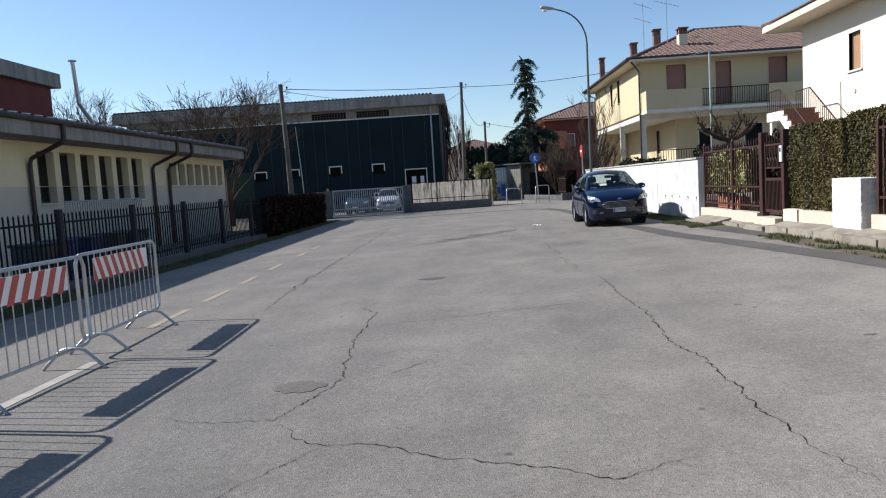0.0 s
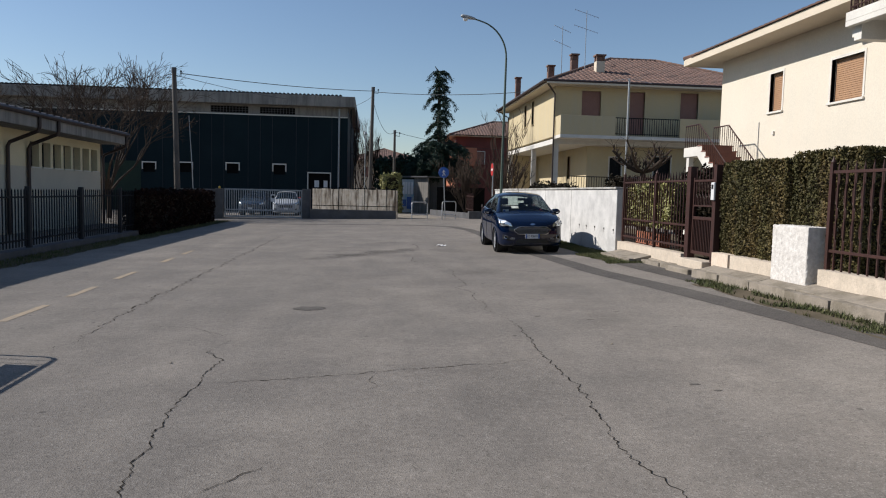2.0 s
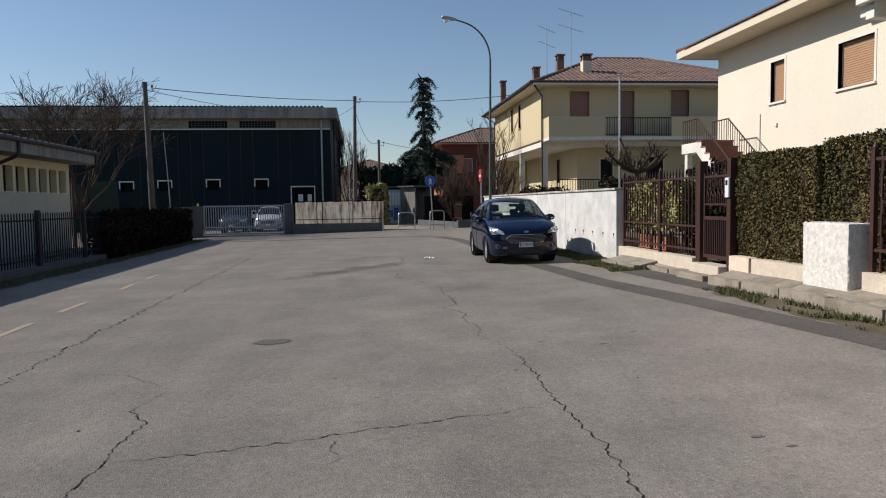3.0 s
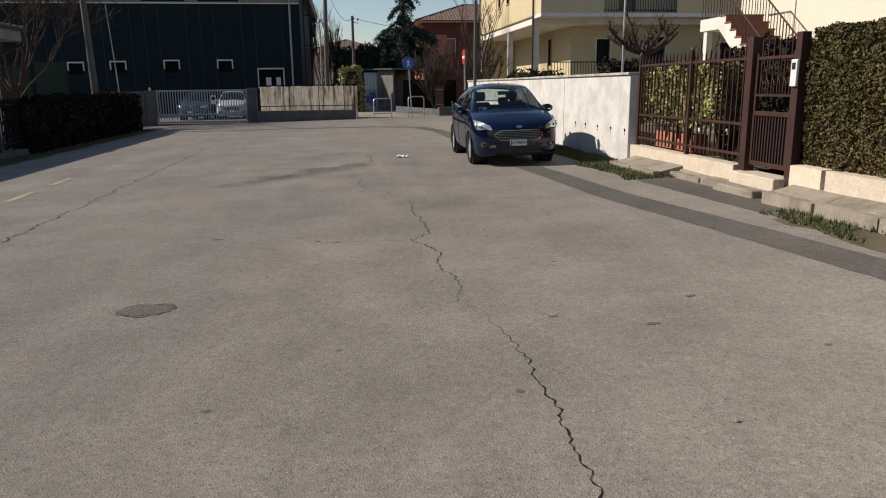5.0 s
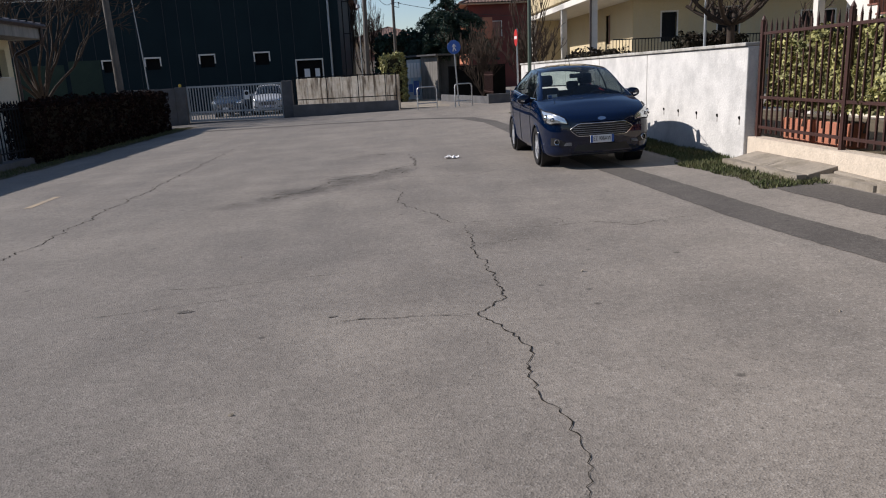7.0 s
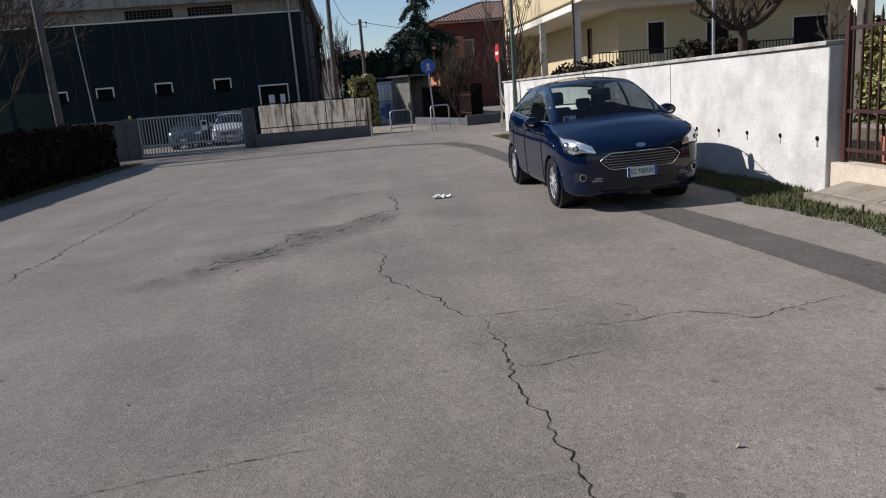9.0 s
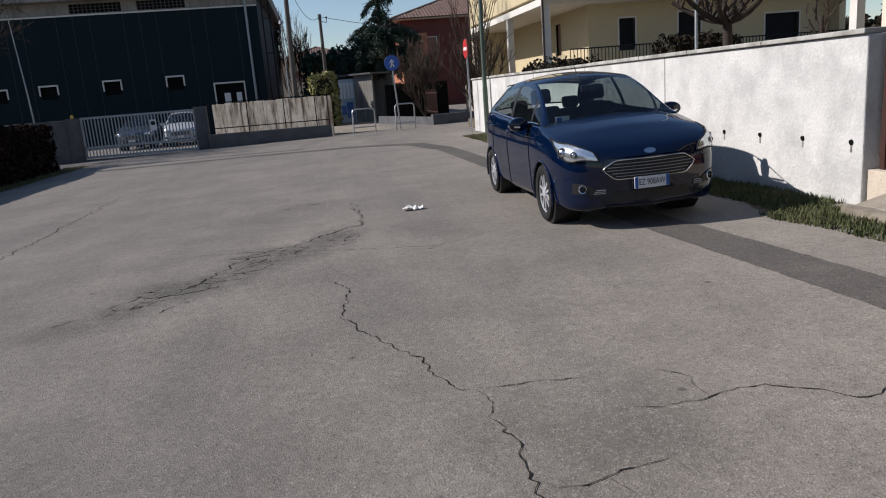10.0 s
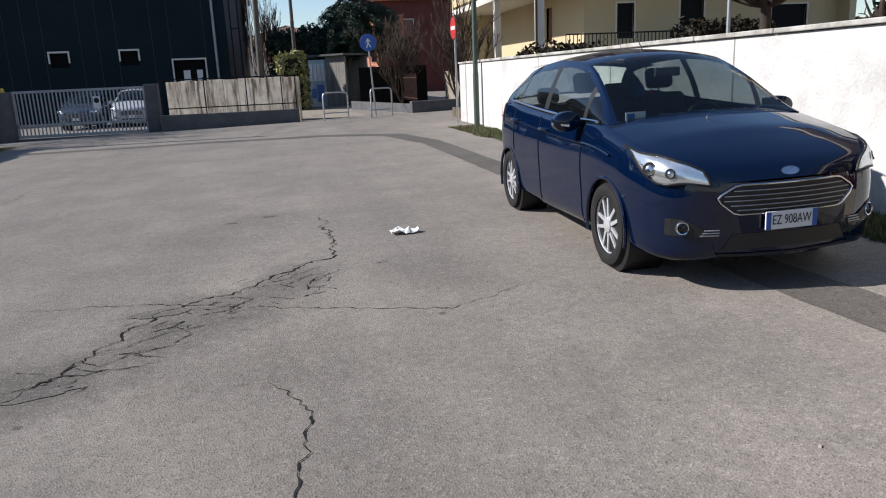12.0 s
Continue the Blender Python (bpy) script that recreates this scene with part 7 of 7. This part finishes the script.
def far_right_corner():
    b = solid("planter_wall", MB().prism([(4.05, 46.9), (9.0, 47.4), (9.0, 47.65), (4.0, 47.15)], -0.3, 0.52, "z"), M_CONCRETE_DARK, "low dark concrete planter wall at the corner", "wall", "structure", bevel=0.01)
    solid("planter_wall", MB().prism([(2.35, 54.0), (4.05, 46.9), (4.2, 47.0), (2.5, 54.1)], -0.3, 0.42, "z"), M_CONCRETE_DARK, "low grey concrete wall sloping along the path", "wall", "structure", bevel=0.01)
    solid("dark_screen", MB().box(2.9, 6.2, 55.0, 55.1, -0.2, 1.95), M_DARK_INSIDE, "dark mesh-covered fence along the path", "fence", "structure")
    picket_fence("corner_fence", 4.35, 47.3, 50.5, 0.4, 0.5, 1.5, M_BROWN_IRON, 0.14, "rusty iron fence on the low planter wall", rails=(0.6, 1.4))
    solid("path_paving", MB().box(-0.2, 4.0, 47.5, 75.0, -0.1, 0.045), M_CONCRETE, "pale concrete footpath leading away", "pavement", "structure")


far_right_corner()


def simple_house(name, x, y, w, d, h, rise, wall, label, wins=(), lit=None):
    t = thing(name, x, y, 0.0, label, "house")
    holes = [(a, a + 1.0, z, z + 1.3) for a, z in wins]
    part("wall_front", MB().wall("y", 0, 0.3, 0, w, -0.3, h, holes), wall, t)
    part("wall_side", MB().box(0, 0.3, 0.3, d, -0.3, h), lit or wall, t)
    part("wall_far_side", MB().box(w - 0.3, w, 0.3, d, -0.3, h), wall, t)
    part("wall_back", MB().box(0, w, d - 0.3, d, -0.3, h), wall, t)
    for hl in holes:
        window_unit(t, "y", 0, *hl, -1, M_SHUTTER, sill=False)
    part("eave_soffit", MB().box(-0.7, w + 0.7, -0.7, d + 0.7, h, h + 0.1), M_SOFFIT, t)
    hip_roof(t, 0, w, 0, d, h + 0.12, rise, 0.8, M_TILE, sides="ws")


# side wall and balcony get the brighter orange as painted sunlight
simple_house("far_house", 7.0, 80.0, 11.0, 9.0, 7.4, 1.9, M_REDBRICK, "brick-red house with a hipped tile roof", wins=((2.0, 4.6), (6.5, 4.6)), lit=M_ORANGE_LIT)
solid("far_balcony", MB().box(6.6, 9.0, 78.6, 79.95, 4.4, 6.2), M_ORANGE_LIT, "balcony parapet of the far house in sunlit orange", "balcony", bevel=0.01)
simple_house("far_house", -4.5, 100.0, 9.0, 9.0, 5.4, 1.8, M_SOFFIT, "low cream far house under a red tile roof", wins=((2.0, 3.4), (5.5, 3.4)))
simple_house("far_house", -1.0, 84.0, 5.0, 7.0, 3.9, 1.3, M_SOFFIT, "small far house under a red tile roof", wins=((1.6, 2.3),))
simple_house("far_house", 20.0, 92.0, 14.0, 10.0, 6.5, 2.0, M_CREAM, "plain cream house far beyond the garden", wins=((2.0, 4.0), (8.5, 4.0)))
simple_house("far_house", -60.0, 100.0, 16.0, 11.0, 6.5, 2.0, M_CREAM, "plain cream house far behind the hall", wins=((2.0, 4.0), (8.5, 4.0)))
for n, (x, y, w, h) in enumerate(((-70, 120, 45, 5), (-30, 130, 40, 6), (8, 125, 45, 6), (50, 110, 40, 6), (40, 60, 12, 4))):
    hedge("far_trees", x, x + w, y, y + 5, 0, h, M_LEAF_AND_SHADE, 3500, 0.8, 60 + n, "dark belt of far trees and shrubs", wob=1.6)


# ---- left side: iron fence, hedge, bins, crowd barriers ----
solid("fence_plinth_left", MB().box(-10.0, -9.7, -2.0, 43.7, -0.5, -0.02), M_CONCRETE_DARK, "low dark concrete plinth under the fence", "plinth", "structure", bevel=0.015)
picket_fence("school_fence", -9.85, 4.0, 43.6, -0.02, 0.02, 1.36, M_DARK_IRON, 0.15, "dark flat-bar iron fence before the school", tip=0.05, rails=(0.18, 1.2), r=0.012)
for y in (7.6, 10.8, 14.1, 17.3, 20.5, 23.7, 26.9, 30.1):
    solid("fence_post", MB().box(-9.91, -9.79, y - 0.06, y + 0.06, -0.4, 1.46), M_POST_DARK, "square dark grey concrete fence post", "post", group="posts of the school fence", bevel=0.01)
# leaf colour includes shade that the school roof doesn't cast this far
hedge("school_hedge", -10.3, -9.5, 31.5, 43.0, -0.25, 1.32, M_LEAF_BROWN_SHADED, 22000, 0.06, 11, "reddish-brown hedge, darkened as if shaded, grown through the iron fence", wob=0.2)
grass_patch("yard_grass", lambda x, y: True, -9.7, -8.9, 8.0, 44.0, 9000, 41, "short grass strip along the school fence")
ribbon("yard_earth", [(-9.3, 4.0), (-9.3, 20.0), (-9.3, 44.5)], 0.9, M_EARTH, "strip of earth along the school fence", "ground", 23, jag=0.05, step=0.4)


def wheelie_bin(x, y, rz, plastic, label):
    t = thing("wheelie_bin", x, y, gz(x, y), label, "bin", rz, group="bins behind the fence")
    part("tub", MB().add([(-0.22, -0.26, 0.06), (0.22, -0.26, 0.06), (0.22, 0.22, 0.06), (-0.22, 0.22, 0.06), (-0.28, -0.34, 0.95), (0.28, -0.34, 0.95), (0.28, 0.33, 0.95), (-0.28, 0.33, 0.95)], [(0, 3, 2, 1), (4, 5, 6, 7), (0, 1, 5, 4), (1, 2, 6, 5), (2, 3, 7, 6), (3, 0, 4, 7)]), plastic, t, bevel=0.02)
    part("lid", MB().box(-0.3, 0.3, -0.37, 0.37, 0.955, 1.02), plastic, t, bevel=0.02)
    for s in (-0.24, 0.24):
        part("wheel", MB().lathe([(0.001, -0.02), (0.1, -0.02), (0.1, 0.02), (0.001, 0.02)], 14, pose(s, 0.25, 0.1, 0, 90, 0)), M_TYRE, t)


for x, y, c, l in ((-10.6, 17.6, M_BIN_GREY, "dark grey wheelie bin behind the iron fence"), (-10.7, 18.6, M_BIN, "blue wheelie bin behind the iron fence"), (-10.6, 19.5, M_BIN, "blue wheelie bin behind the iron fence"), (-10.7, 20.9, M_BIN_GREY, "dark grey wheelie bin behind the iron fence"), (-10.6, 21.9, M_BIN_GREY, "dark grey wheelie bin behind the iron fence")):
    wheelie_bin(x, y, 90, c, l)
t = thing("ramp_railing", -13.4, 25.4, -0.25, "pale metal ramp railing at the school wall", "railing")
railing(t, (0, -1.5, 0), (0, 3.5, 0), 0.3, 1.9, M_GREY_IRON, 0.14)


def barrier(x, y, rz, label, slant):
    """Crowd barrier of bent tube with upright rods, striped board and arched feet; it runs along y."""
    t = thing("crowd_barrier", x, y, gz(x, y), label, "barrier", rz, group="crowd barriers in a row")
    L, z0, z1, c = 1.05, 0.2, 1.1, 0.1
    loop = [(0, -L + c, z1), (0, L - c, z1), (0, L - 0.03, z1 - 0.03), (0, L, z1 - c), (0, L, z0 + c), (0, L - 0.03, z0 + 0.03), (0, L - c, z0), (0, -L + c, z0), (0, -L + 0.03, z0 + 0.03), (0, -L, z0 + c), (0, -L, z1 - c), (0, -L + 0.03, z1 - 0.03), (0, -L + c, z1)]
    fr = part("frame_tube", MB().tube(loop, 0.019, 8, caps=False), M_GALV, t, smooth=True)
    rod = MB().tube([(0, 0, z0), (0, 0, z1)], 0.0065, 6).mesh("rod")
    rod.materials.append(M_GALV)
    for i in range(1, 15):
        ob = new("rod", rod)
        ob.parent = fr
        ob.location = (0, -L + 2 * L * i / 15, 0)
    board = part("striped_board", MB().box(0.020, 0.024, -0.72, 0.72, 0.80, 1.04), M_SIGN_WHITE, t, "white board with slanted red stripes")
    for k in range(8):
        y0 = -0.72 + 0.18 * k
        pts = [(y0, 0.782), (y0 + 0.09, 0.782), (y0 + 0.09 + slant, 1.038), (y0 + slant, 1.038)]
        pts = [(min(0.72, max(-0.72, a)), b) for a, b in pts]
        part("stripe", MB().prism(pts, 0.0245, 0.0265, "x"), M_STRIPE_RED, board)
    for s in (-0.72, 0.72):
        part("foot", MB().tube([(-0.33, s, 0.0), (-0.29, s, 0.04), (-0.13, s, 0.185), (-0.07, s, 0.205), (0.07, s, 0.205), (0.13, s, 0.185), (0.29, s, 0.04), (0.33, s, 0.0)], 0.016, 8), M_GALV, t, smooth=True)
    return t


barrier(-5.92, 11.62, 2.0, "galvanised crowd barrier with a red and white board", -0.12)
barrier(-5.80, 9.42, -3.0, "galvanised crowd barrier with a red and white board", 0.12)
barrier(-5.72, 7.22, -1.0, "galvanised crowd barrier with a red and white board", 0.12)


# ---- litter ----
def litter():
    rng = random.Random(5)
    t = thing("paper_scrap", 0.41, 25.97, gz(0.4, 26) + 0.003, "crumpled white paper scrap on the asphalt", "litter")
    rows = [[(0.13 * (a - 3) / 3 + rng.uniform(-0.01, 0.01), 0.07 * (b - 2) / 2 + rng.uniform(-0.01, 0.01), abs(rng.gauss(0.015, 0.02)) + 0.006) for a in range(7)] for b in range(5)]
    part("sheet", MB().grid(rows), M_PAPER, t)
    for n, (x, y) in enumerate(((0.9, 12.5), (-1.6, 15.8), (1.9, 16.4), (-0.9, 20.9), (1.3, 21.4), (-2.2, 19.2), (0.7, 17.8), (-3.4, 12.0))):
        m = pose(x, y, gz(x, y) + 0.005, rng.uniform(0, 360), rng.uniform(0, 360), rng.uniform(0, 360)) @ Matrix.Diagonal((1.2, 0.8, 0.5, 1))
        solid("pebble", MB().lathe([(0.003, -0.010), (0.012, -0.004), (0.013, 0.004), (0.005, 0.010)], 7, m), M_CONCRETE, "small pale pebble lying on the asphalt", "pebble", group="pebbles on the street", smooth=True)


litter()
